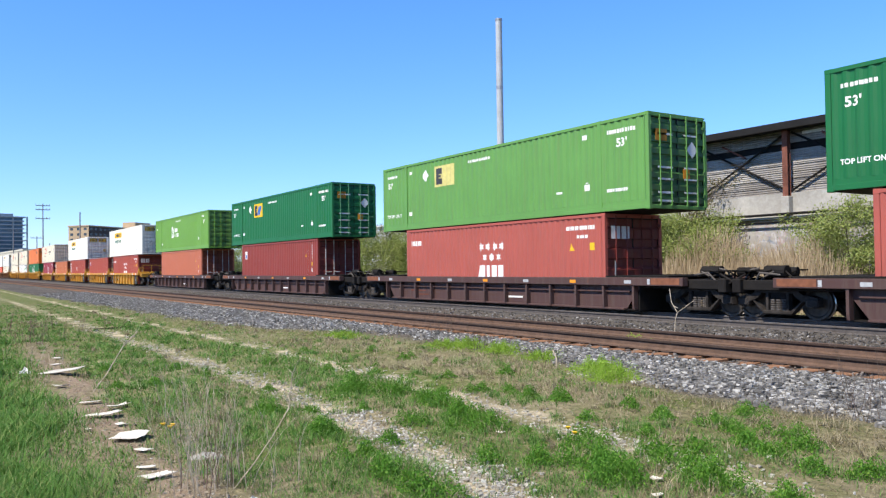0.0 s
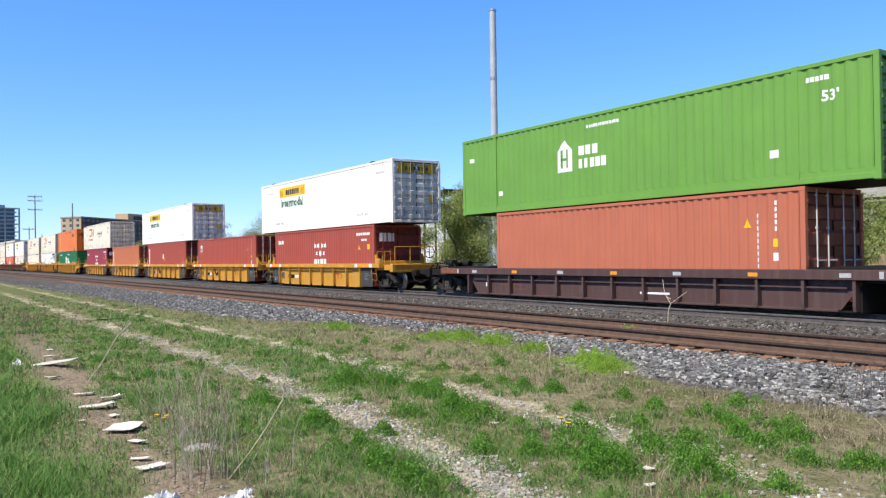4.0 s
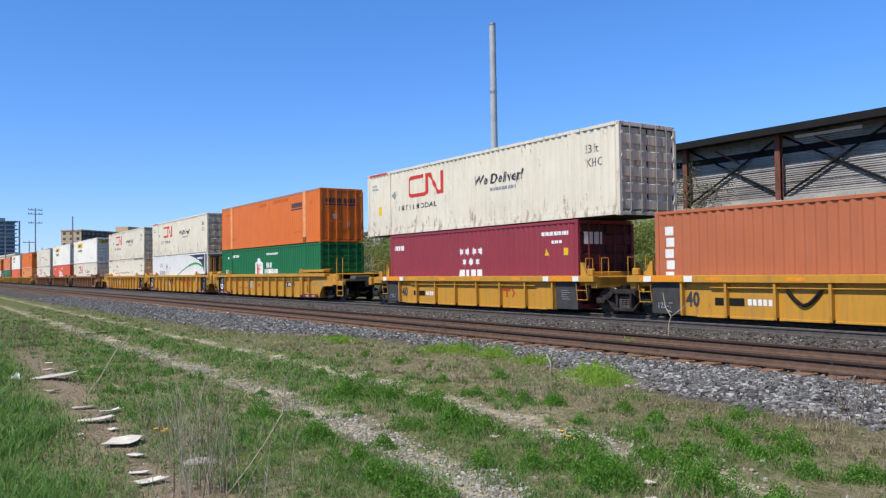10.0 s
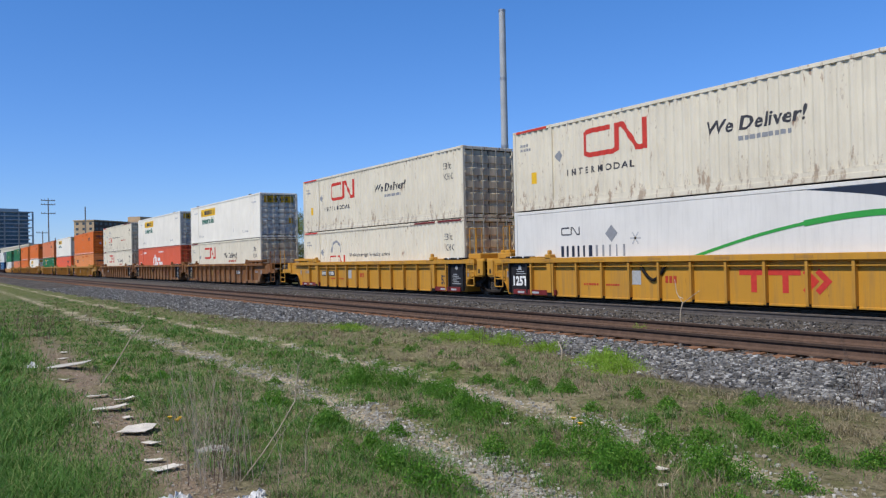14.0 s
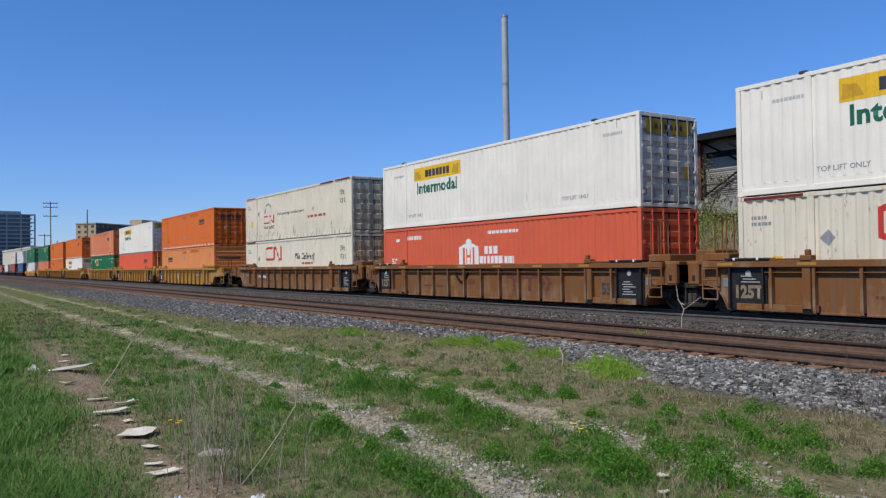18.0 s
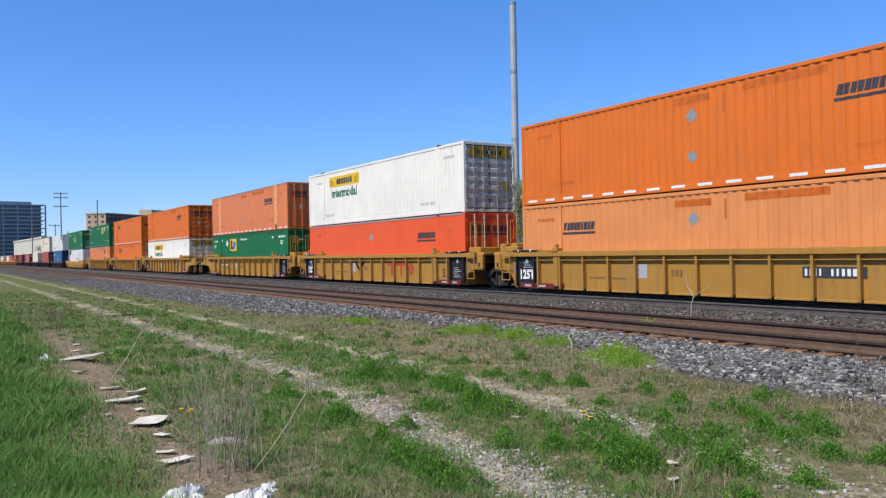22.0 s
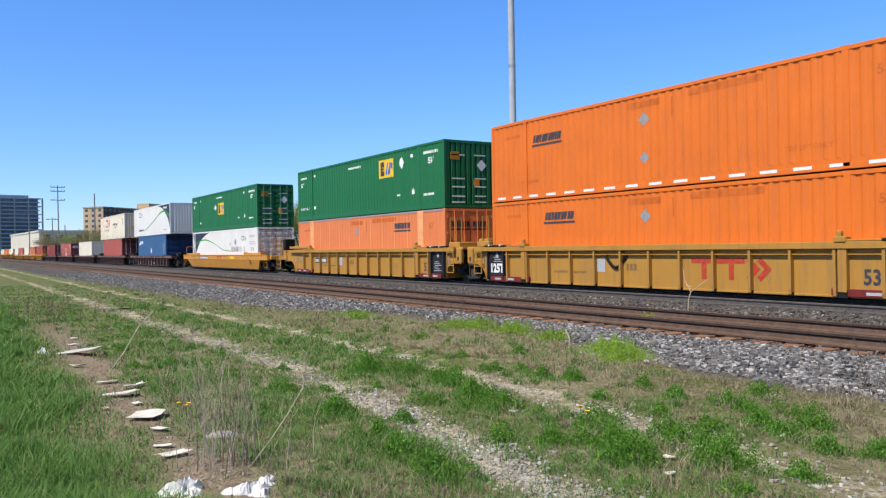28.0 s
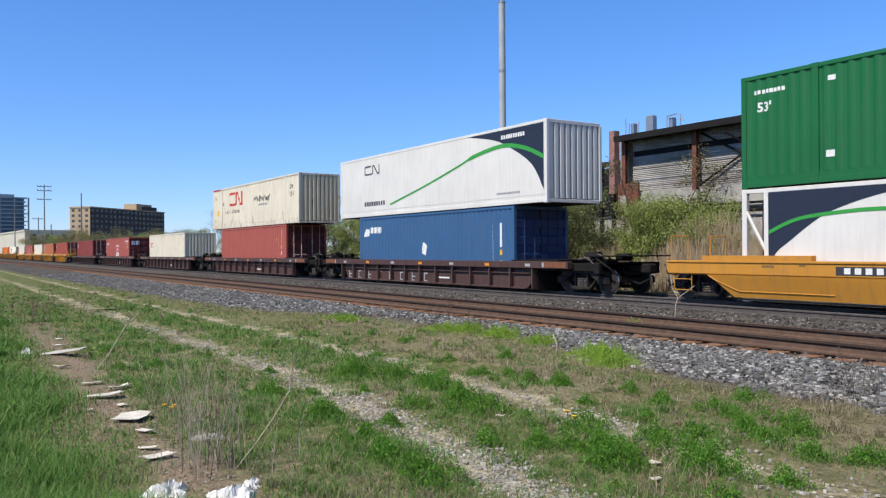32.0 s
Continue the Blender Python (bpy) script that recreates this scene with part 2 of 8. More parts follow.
P = {
    "green": paint("green_container_paint", srgb(24, 106, 58), 0.16),
    "fadedgreen": paint("faded_green_container_paint", srgb(100, 152, 76), 0.3),
    "lime": paint("light_green_container_paint", srgb(108, 156, 64), 0.2),
    "red": paint("faded_red_container_paint", srgb(172, 88, 76), 0.24),
    "redb": paint("brick_red_container_paint", srgb(164, 74, 57), 0.24),
    "salmon": paint("salmon_container_paint", srgb(184, 106, 78), 0.22),
    "brown": paint("orange_brown_container_paint", srgb(186, 108, 70), 0.2),
    "maroon": paint("maroon_container_paint", srgb(148, 56, 66), 0.18),
    "white": paint("white_container_paint", srgb(246, 240, 226), 0.11),
    "reefer": paint("off_white_container_paint", srgb(230, 227, 220), 0.16),
    "redc": paint("dark_brick_red_container_paint", srgb(140, 60, 51), 0.24),
    "cream": paint("cream_white_container_paint", srgb(230, 221, 199), 0.19, 0.42, dirt_col=(0.2, 0.16, 0.11), runs=True),
    "orange": paint("orange_container_paint", srgb(226, 114, 26), 0.28),
    "paleorange": paint("pale_orange_container_paint", srgb(230, 146, 82), 0.24),
    "coral": paint("coral_orange_container_paint", srgb(226, 126, 68), 0.26),
    "scarlet": paint("bright_orange_red_container_paint", srgb(238, 92, 38), 0.16),
    "hubred": paint("faded_scarlet_container_paint", srgb(220, 100, 66), 0.2),
    "rodgrey": paint("worn_grey_rod_paint", srgb(150, 150, 146), 0.4),
    "greenrod": paint("worn_green_rod_paint", srgb(88, 140, 104), 0.3),
    "blue": paint("blue_container_paint", srgb(58, 98, 140), 0.2),
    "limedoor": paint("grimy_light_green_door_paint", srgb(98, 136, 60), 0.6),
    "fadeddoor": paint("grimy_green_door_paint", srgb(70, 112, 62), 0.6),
    # door ends of the forty-foot boxes, in darker tones than their sides
    "reddoor": paint("dark_red_door_paint", srgb(118, 50, 44), 0.3),
    "maroondoor": paint("dark_maroon_door_paint", srgb(92, 30, 40), 0.3),
    "browndoor": paint("dark_brown_door_paint", srgb(134, 66, 46), 0.3),
    "bluedoor": paint("dark_blue_door_paint", srgb(38, 62, 104), 0.3),
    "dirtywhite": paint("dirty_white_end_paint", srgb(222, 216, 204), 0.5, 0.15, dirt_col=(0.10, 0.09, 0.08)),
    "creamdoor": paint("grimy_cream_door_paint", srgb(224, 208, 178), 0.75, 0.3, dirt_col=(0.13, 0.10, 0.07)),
    "grey": paint("weathered_grey_steel_paint", srgb(184, 174, 156), 0.5, 0.3),
    "caryellow": paint("yellow_wagon_paint", srgb(198, 144, 46), 0.5, 0.1, 0.6),
    "cargold": paint("dull_yellow_wagon_paint", srgb(178, 130, 52), 0.5, 0.1, 0.65),
    "cardirty": paint("rust_stained_yellow_wagon_paint", srgb(126, 80, 36), 0.8, 0.6, 0.8, runs=True),
    "caramber": paint("amber_wagon_paint", srgb(204, 142, 52), 0.35, 0.05, 0.6),
    "carbrown": paint("dark_brown_wagon_paint", srgb(80, 57, 54), 0.5, 0.2, 0.7),
}

# ---- mesh building ----


class M:
    """Collects vertices and faces for one mesh part."""

    def __init__(self):
        self.v, self.f = [], []

    def add(self, vs, fs):
        k = len(self.v)
        self.v += [tuple(p) for p in vs]
        self.f += [tuple(i + k for i in f) for f in fs]
        return self

    def box(self, x0, x1, y0, y1, z0, z1, c=0.0):
        if c <= 0:
            vs = [(x, y, z) for x in (x0, x1) for y in (y0, y1) for z in (z0, z1)]
            return self.add(vs, [(0, 1, 3, 2), (4, 6, 7, 5), (0, 4, 5, 1), (2, 3, 7, 6), (0, 2, 6, 4), (1, 5, 7, 3)])
        c = min(c, (x1 - x0) / 2.2, (y1 - y0) / 2.2, (z1 - z0) / 2.2)
        bm = bmesh.new()
        bmesh.ops.create_cube(bm, size=1)
        for v in bm.verts:
            v.co = ((x0 + x1) / 2 + v.co.x * (x1 - x0), (y0 + y1) / 2 + v.co.y * (y1 - y0), (z0 + z1) / 2 + v.co.z * (z1 - z0))
        bmesh.ops.bevel(bm, geom=bm.edges[:], offset=c, segments=1, affect="EDGES")
        bm.verts.index_update()
        self.add([v.co[:] for v in bm.verts], [[v.index for v in f.verts] for f in bm.faces])
        bm.free()
        return self

    def prism(self, poly, y0, y1, axis="y"):
        """A polygon in (x, z), or (y, z) for axis x, or (x, y) for axis z, drawn out from y0 to y1."""
        n = len(poly)
        put = {"y": lambda a, b, s: (a, s, b), "x": lambda a, b, s: (s, a, b), "z": lambda a, b, s: (a, b, s)}[axis]
        vs = [put(a, b, y0) for a, b in poly] + [put(a, b, y1) for a, b in poly]
        fs = [tuple(range(n)), tuple(range(2 * n - 1, n - 1, -1))]
        fs += [(i, (i + 1) % n + 0, (i + 1) % n + n, i + n) for i in range(n)]
        return self.add(vs, fs)

    def tube(self, a, b, r, n=8, r2=None):
        a, b = Vector(a), Vector(b)
        d = (b - a).normalized()
        u = d.orthogonal().normalized()
        w = d.cross(u)
        r2 = r if r2 is None else r2
        vs = []
        for p, q in ((a, r), (b, r2)):
            vs += [p + (u * math.cos(k * math.tau / n) + w * math.sin(k * math.tau / n)) * q for k in range(n)]
        fs = [(i, (i + 1) % n, (i + 1) % n + n, i + n) for i in range(n)]
        return self.add(vs, fs + [tuple(range(n - 1, -1, -1)), tuple(range(n, 2 * n))])

    def path(self, pts, r, n=6):
        for a, b in zip(pts, pts[1:]):
            self.tube(a, b, r, n)
        return self

    def mesh(self, name, smooth=False):
        me = bpy.data.meshes.new(name)
        me.from_pydata(self.v, [], self.f)
        bm = bmesh.new()
        bm.from_mesh(me)
        bmesh.ops.recalc_face_normals(bm, faces=bm.faces)
        bm.to_mesh(me)
        bm.free()
        if smooth:
            me.polygons.foreach_set("use_smooth", [True] * len(me.polygons))
        return me


def part(name, m, material, parent, label="", smooth=False):
    """One mesh object under a thing or under a part."""
    me = m if isinstance(m, bpy.types.Mesh) else m.mesh(name, smooth)
    if material is not None and not me.materials:
        me.materials.append(material)
    ob = new(name, me)
    ob.parent = parent
    return tagged(ob, label)


def thing(name, label, category, group="", m=None, material=None, at=None, kind=""):
    me = None
    if m is not None:
        me = m if isinstance(m, bpy.types.Mesh) else m.mesh(name)
        if material is not None:
            me.materials.append(material)
    ob = new(name, me)
    if at is not None:
        ob.matrix_basis = at
    return tagged(ob, label, category, group, kind)


def raw(name, verts, faces, material, flat_faces=True):
    """A mesh from numpy arrays: triangles or quads of one size."""
    me = bpy.data.meshes.new(name)
    n, k = faces.shape
    me.vertices.add(len(verts))
    me.vertices.foreach_set("co", np.ascontiguousarray(verts, dtype=np.float32).ravel())
    me.loops.add(n * k)
    me.loops.foreach_set("vertex_index", np.ascontiguousarray(faces, dtype=np.int32).ravel())
    me.polygons.add(n)
    me.polygons.foreach_set("loop_start", np.arange(0, n * k, k, dtype=np.int32))
    me.materials.append(material)
    me.update(calc_edges=True)
    if flat_faces:
        me.shade_flat()
    return me

# ---- ground: one sheet to the horizon ----
TRACK_Y, NEAR_Y = 19.135, 11.55          # centre lines of the two tracks
GRASS_Z, NEAR_RAIL = -0.20, 0.10


def bed(y):
    """Height of the ground across the line."""
    pts = [(-4000, -0.2), (8.7, -0.2), (9.3, -0.13), (10.0, -0.115), (10.3, -0.12), (12.85, -0.165), (13.1, -0.15), (14.3, -0.26), (16.4, -0.3), (17.3, -0.2),
           (20.9, -0.2), (22.5, -0.5), (26, -0.3), (4000, -0.3)]
    return np.interp(y, [p[0] for p in pts], [p[1] for p in pts])


def foot(x):
    """Where the ballast gives way to the verge: it spreads wider down the line."""
    return np.interp(x, (-75, -40, -26, -21, -18.5, -13, -10.5, -8, -6, -3), (6.4, 7.0, 7.3, 7.8, 9.0, 9.1, 8.75, 8.2, 7.9, 8.3))


def bend(x):
    """The wheel tracks swing towards the road as they pass the camera's stand."""
    return 0.6 * np.clip((x + 12) / 7.5, 0, 1.3) ** 1.6


def rut(x, y):
    """How strongly a wheel track runs here."""
    y = y + bend(x)
    return np.exp(-((y - 4.12) / 0.27) ** 2) + np.exp(-((y - 5.86) / 0.22) ** 2)


def wobble(x, y):
    return 0.022 * np.sin(1.7 * x + 0.6 * y) * np.sin(1.1 * y - 0.4 * x) + 0.012 * np.sin(4.3 * x - 2.1 * y) + 0.008 * np.sin(7.9 * y + 3.1 * x)


def ground_z(x, y):
    near = np.clip((9.0 - y) / 0.8, 0, 1) * np.clip((y + 8) / 4, 0, 1)
    return bed(y) + near * (wobble(x, y) - 0.035 * rut(x, y))


def spaced(stops):
    out = []
    for (a, step), (b, _) in zip(stops, stops[1:]):
        out.append(np.arange(a, b, step))
    return np.concatenate(out + [[stops[-1][0]]])


gx = spaced([(-4000, 400), (-800, 60), (-200, 10), (-60, 1.0), (-26, 0.3), (-2, 0.5), (8, 5), (60, 60), (600, 500), (4100, 1)])
gy = spaced([(-4000, 500), (-500, 60), (-40, 5), (-6, 0.6), (0, 0.2), (10.4, 0.25), (27, 2), (60, 20), (300, 100), (1000, 500), (4000, 1)])
XX, YY = np.meshgrid(gx, gy, indexing="ij")
ZZ = ground_z(XX, YY)
gv = np.stack([XX, YY, ZZ], -1).reshape(-1, 3)
ni, nj = len(gx), len(gy)
ii, jj = np.meshgrid(np.arange(ni - 1), np.arange(nj - 1), indexing="ij")
gf = np.stack([ii * nj + jj, (ii + 1) * nj + jj, (ii + 1) * nj + jj + 1, ii * nj + jj + 1], -1).reshape(-1, 4)


def ground_material():
    n = Nodes("rough_grass_and_ballast")
    xyz = n.t.nodes.new("ShaderNodeSeparateXYZ")
    n.link(n.tc.outputs["Object"], xyz.inputs[0])
    y = n.math("ADD", xyz.outputs["Y"], n.math("MULTIPLY", n.math("SUBTRACT", n.noise(0.9, 4), 0.5), 0.9))
    green = n.mix(n.noise(9, 4, 0.7), (0.075, 0.13, 0.022), (0.15, 0.16, 0.055))
    dry = n.mix(n.noise(14, 5, 0.75), (0.35, 0.31, 0.20), (0.14, 0.125, 0.07))
    lush = n.ramp(xyz.outputs["X"], -9.0, -19.0)
    turf = n.mix(n.math("SUBTRACT", n.ramp(n.noise(0.55, 5, 0.65), 0.42, 0.56), n.math("MULTIPLY", lush, 0.65)), green, dry)
    turf = n.mix(n.math("MULTIPLY", n.ramp(n.noise(7, 5, 0.7), 0.5, 0.66), 0.7), turf, (0.42, 0.36, 0.23))
    turf = n.mix(n.math("MULTIPLY", n.ramp(n.noise(11, 5, 0.7), 0.52, 0.68), 0.75), turf, (0.05, 0.05, 0.025))
    turf = n.mix(n.math("MULTIPLY", n.ramp(xyz.outputs["X"], -14.0, -30.0), 0.3), turf, (0.09, 0.10, 0.04))
    turf = n.mix(n.math("MULTIPLY", n.ramp(xyz.outputs["X"], -9.0, -4.5), 0.3), turf, (0.10, 0.083, 0.055))
    soil = n.mix(n.noise(22, 5, 0.75), (0.62, 0.54, 0.41), (0.34, 0.28, 0.19))

    def band(at, w):
        d = n.math("ABSOLUTE", n.math("SUBTRACT", y, at))
        return n.ramp(d, w, w * 0.35)
    swing = n.math("MULTIPLY", n.math("POWER", n.math("MAXIMUM", n.math("MULTIPLY", n.math("ADD", xyz.outputs["X"], 12.0), 1 / 7.5), 0.0), 1.6), 0.6)
    flat_y = y
    y = n.math("ADD", y, swing)
    ruts = n.math("MAXIMUM", band(4.12, 0.29), band(5.86, 0.23))
    y = flat_y
    turf = n.mix(n.math("MULTIPLY", ruts, n.ramp(n.noise(1.9, 6, 0.8), 0.45, 0.58)), turf, soil)
    strip = n.math("SUBTRACT", flat_y, n.math("ADD", 1.62, n.math("MULTIPLY", n.ramp(xyz.outputs["X"], -9.0, -24.0), 0.6)))
    strip = n.math("MULTIPLY", n.ramp(n.math("ABSOLUTE", strip), 0.46, 0.16), n.ramp(xyz.outputs["X"], -26.0, -15.0))
    strip = n.math("MULTIPLY", strip, n.ramp(xyz.outputs["X"], -4.2, -5.2))
    earth = n.mix(n.noise(19, 5, 0.75), (0.36, 0.275, 0.205), (0.17, 0.125, 0.09))
    earth = n.mix(n.ramp(n.noise(48, 4, 0.7), 0.56, 0.7), earth, (0.5, 0.45, 0.38))
    turf = n.mix(n.math("MULTIPLY", strip, n.ramp(n.noise(2.6, 5, 0.75), 0.3, 0.5)), turf, earth)
    vor = n.node("ShaderNodeTexVoronoi", Scale=15.0)
    n.link(n.vec(), vor.inputs["Vector"])
    stone = n.mix(vor.outputs["Color"], (0.17, 0.165, 0.158), (0.36, 0.35, 0.335))
    stone = n.mix(n.ramp(vor.outputs["Distance"], 0.0, 0.5), stone, (0.05, 0.047, 0.045))
    stone = n.mix(n.math("MULTIPLY", n.ramp(n.noise(0.5, 3), 0.4, 0.7), 0.35), stone, (0.22, 0.17, 0.13))
    far_foot = n.math("ADD", n.math("MULTIPLY", n.ramp(xyz.outputs["X"], -18.5, -22.0), 1.3), n.math("MULTIPLY", n.ramp(xyz.outputs["X"], -22.0, -70.0), 1.2))
    near_foot = n.math("MULTIPLY", n.ramp(xyz.outputs["X"], -11.0, -6.5), 1.05)
    mixed = n.mix(n.ramp(n.noise(6, 5, 0.7), 0.4, 0.6), stone, n.mix(n.noise(12, 4, 0.7), (0.20, 0.17, 0.12), (0.10, 0.088, 0.064)))
    wide = n.math("ADD", y, n.math("ADD", far_foot, near_foot))
    col = n.mix(n.ramp(wide, 8.75, 9.1), turf, mixed)
    col = n.mix(n.ramp(wide, 9.0, 9.35), col, stone)
    dust = n.mix(n.noise(16, 5, 0.75), (0.055, 0.042, 0.036), (0.17, 0.135, 0.115))
    col = n.mix(n.math("MULTIPLY", n.ramp(y, 10.2, 10.6), n.ramp(y, 13.1, 12.7)), col, dust)
    col = n.mix(n.math("MULTIPLY", n.ramp(y, 12.9, 13.4), 0.75), col, n.mix(n.noise(20, 5, 0.75), (0.055, 0.047, 0.041), (0.17, 0.15, 0.135)))
    col = n.mix(n.ramp(y, 16.5, 17.1), col, n.mix(n.noise(16, 5, 0.7), (0.06, 0.054, 0.049), (0.13, 0.12, 0.11)))
    col = n.mix(n.ramp(y, 21.4, 23.0), col, n.mix(n.noise(3, 4), (0.2, 0.17, 0.1), (0.07, 0.09, 0.03)))
    n.bump(n.math("ADD", vor.outputs["Distance"], n.noise(18, 4, 0.7)), 0.6, 0.05)
    return n.set(col, 0.95, spec=0.1)


tagged(new("ground", raw("ground", gv, gf, ground_material(), False)), "rough verge of grass, dry stalks and grey ballast", kind="structure")

# ---- tracks ----
RAIL_PROFILE = [(-0.07, -0.172), (0.07, -0.172), (0.07, -0.155), (0.012, -0.135), (0.01, -0.05), (0.036, -0.038), (0.036, -0.008),
                (0.028, 0.0), (-0.028, 0.0), (-0.036, -0.008), (-0.036, -0.038), (-0.01, -0.05), (-0.012, -0.135), (-0.07, -0.155)]


def track(name, yc, top, rail_mat, tie_mat, label):
    t = tagged(new(name), label, "railway track", kind="structure")
    for s in (-0.7535, 0.7535):
        part("rail", M().prism([(yc + s + a, top + b) for a, b in RAIL_PROFILE], -600, 120, "x"), rail_mat, t, "weathered steel rail")
        part("rail_foot", M().prism([(yc + s + a, top + b) for a, b in ((-0.078, -0.178), (0.078, -0.178), (0.078, -0.152), (0.016, -0.13), (0.014, -0.075), (-0.014, -0.075), (-0.016, -0.13), (-0.078, -0.152))], -600, 120, "x"), RAILFOOT if rail_mat is RAILM else RAILDARK, t)
        part("running_face", M().box(-600, 120, yc + s - 0.026, yc + s + 0.026, top - 0.002, top + 0.0015), RAILTOP if rail_mat is RAILDARK else RAILFOOT, t)
    tie = M().box(-0.115, 0.115, -1.3, 1.3, -0.17, 0, 0.015).mesh("tie")
    tie.materials.append(tie_mat)
    plate = M().box(-0.09, 0.09, -0.18, 0.18, 0, 0.016).mesh("tie_plate")
    plate.materials.append(RAILM)
    rnd = random.Random(3)
    far = M()
    for k in range(640):
        x = 6 - 0.53 * k + rnd.uniform(-0.03, 0.03)
        if k < 150:
            ob = part("tie", tie, None, t)
            ob.matrix_basis = pose(x, yc + rnd.uniform(-0.05, 0.05), top - 0.188 + rnd.uniform(-0.008, 0.004), 0, 0, rnd.uniform(-1.5, 1.5))
            if k < 70:
                for s in (-0.7535, 0.7535):
                    part("tie_plate", plate, None, t).matrix_basis = pose(x, yc + s, top - 0.188)
        else:
            far.box(x - 0.115, x + 0.115, yc - 1.3, yc + 1.3, top - 0.35, top - 0.188)
    tagged(part("ties", far, tie_mat, t), kind="stuff")
    return t


TIE_BROWN = plain("sun_bleached_tie_wood", (0.30, 0.155, 0.085), 0.9, 0.0, 0.5, 5, 0.4)
TIE_GREY = plain("dusty_tie_wood", (0.17, 0.14, 0.12), 0.9, 0.0, 0.45, 5, 0.4)
track("railway_track_near", NEAR_Y, NEAR_RAIL, RAILM, TIE_BROWN, "rust-brown unused rails on weathered ties")
spare = thing("spare_rail", "dark worn spare rail lying beside the ties", "rail")
for name, prof, mat in (("rail", RAIL_PROFILE, RAILDARK), ("rail_foot", [(-0.078, -0.176), (0.078, -0.176), (0.078, -0.15), (-0.078, -0.15)], SPRING), ("running_face", [(-0.026, -0.002), (0.026, -0.002), (0.026, 0.002), (-0.026, 0.002)], RAILTOP)):
    part(name, M().prism([(17.3 + a, -0.03 + b) for a, b in prof], -600, 120, "x"), mat, spare)
track("railway_track_main", TRACK_Y, 0.0, RAILDARK, TIE_GREY, "worn steel rails on dusty ties in grey ballast")

# ---- containers ----
W2 = 1.295


class Skin:
    """The outline of a container's side: trapezoid corrugation, or flat sheets."""

    def __init__(self, length, pitch, depth, margin=0.16, gaps=()):
        self.x0, self.x1, self.p, self.d, self.gaps = -length / 2 + margin, length / 2 - margin, pitch, depth, gaps
        self.brk = []
        if depth:
            n = int((self.x1 - self.x0) / pitch)
            self.p = (self.x1 - self.x0) / n
            for k in range(n):
                a = self.x0 + k * self.p
                self.brk += [a, a + 0.22 * self.p, a + 0.46 * self.p, a + 0.76 * self.p]
            self.brk.append(self.x1)
        else:
            self.brk = [self.x0, self.x1]

    def depth(self, x):
        if not self.d:
            return 0.0
        u = ((x - self.x0) / self.p) % 1.0
        if u < 0.22:
            return 0.0
        if u < 0.46:
            return self.d * (u - 0.22) / 0.24
        if u < 0.76:
            return self.d
        return self.d * (1 - u) / 0.24

    def panel(self, z0, z1):
        m = M()
        vs = []
        for x in self.brk:
            y = -W2 + 0.014 + self.depth(x + 1e-6 if x < self.x1 else self.x0)
            vs += [(x, y, z0), (x, y, z1)]
        m.add(vs, [(2 * i, 2 * i + 2, 2 * i + 3, 2 * i + 1) for i in range(len(self.brk) - 1)])
        return m


def flat(polys):
    """A bmesh of polygons in (x, z)."""
    bm = bmesh.new()
    for poly in polys:
        bm.faces.new([bm.verts.new((x, 0, z)) for x, z in poly])
    bmesh.ops.remove_doubles(bm, verts=bm.verts, dist=1e-4)
    return bm


FONT_MESHES = {}


def letters(text, x, z, h, wide=1.0, bold=0.0):
    """A bmesh of lettering that starts at x with its baseline at z."""
    key = (text, bold)
    if key not in FONT_MESHES:
        cu = bpy.data.curves.new("lettering", "FONT")
        cu.body, cu.resolution_u, cu.offset = text, 2, bold
        cu.space_character = 1 + bold
        ob = bpy.data.objects.new("lettering", cu)
        FONT_MESHES[key] = bpy.data.meshes.new_from_object(ob)
        bpy.data.objects.remove(ob)
        bpy.data.curves.remove(cu)
    bm = bmesh.new()
    bm.from_mesh(FONT_MESHES[key])
    k = h / 0.73
    for v in bm.verts:
        v.co = (x + v.co.x * k * wide, 0, z + v.co.y * k)
    return bm


def slant(bm, lean=0.2):
    z0 = min(v.co.z for v in bm.verts)
    for v in bm.verts:
        v.co.x += lean * (v.co.z - z0)
    return bm


def slanted(polys, lean=0.22):
    z0 = min(z for q in polys for _, z in q)
    return [[(x + lean * (z - z0), z) for x, z in q] for q in polys]


def laid(name, bm, skin, material, parent, label="", lift=0.004):
    """A painted marking, laid onto the corrugation of the near side."""
    xs = [v.co.x for v in bm.verts]
    lo, hi = min(xs), max(xs)
    for b in skin.brk:
        if lo < b < hi:
            bmesh.ops.bisect_plane(bm, geom=bm.verts[:] + bm.edges[:] + bm.faces[:], plane_co=(b, 0, 0), plane_no=(1, 0, 0))
    for v in bm.verts:
        v.co.y = -W2 + 0.014 + skin.depth(v.co.x) - lift
    me = bpy.data.meshes.new(name)
    for f in bm.faces:
        f.normal_update()
        if f.normal.y > 0:
            f.normal_flip()
    bm.to_mesh(me)
    bm.free()
    return tagged(part(name, me, material, parent, label), kind="stuff" if len(me.polygons) > 2 else "")


def rect(x, z, w, h):
    return [(x, z), (x + w, z), (x + w, z + h), (x, z + h)]


def diamond(x, z, r):
    return [(x - r, z), (x, z - r), (x + r, z), (x, z + r)]


def bars(x, z, w, h, n, gap=0.24, seed=1):
    """A row of upright blocks that stands for unreadable writing."""
    rnd = random.Random(seed)
    step = w / n
    return [rect(x + k * step, z, step * (1 - gap * rnd.uniform(0.6, 1.4)), h) for k in range(n)]


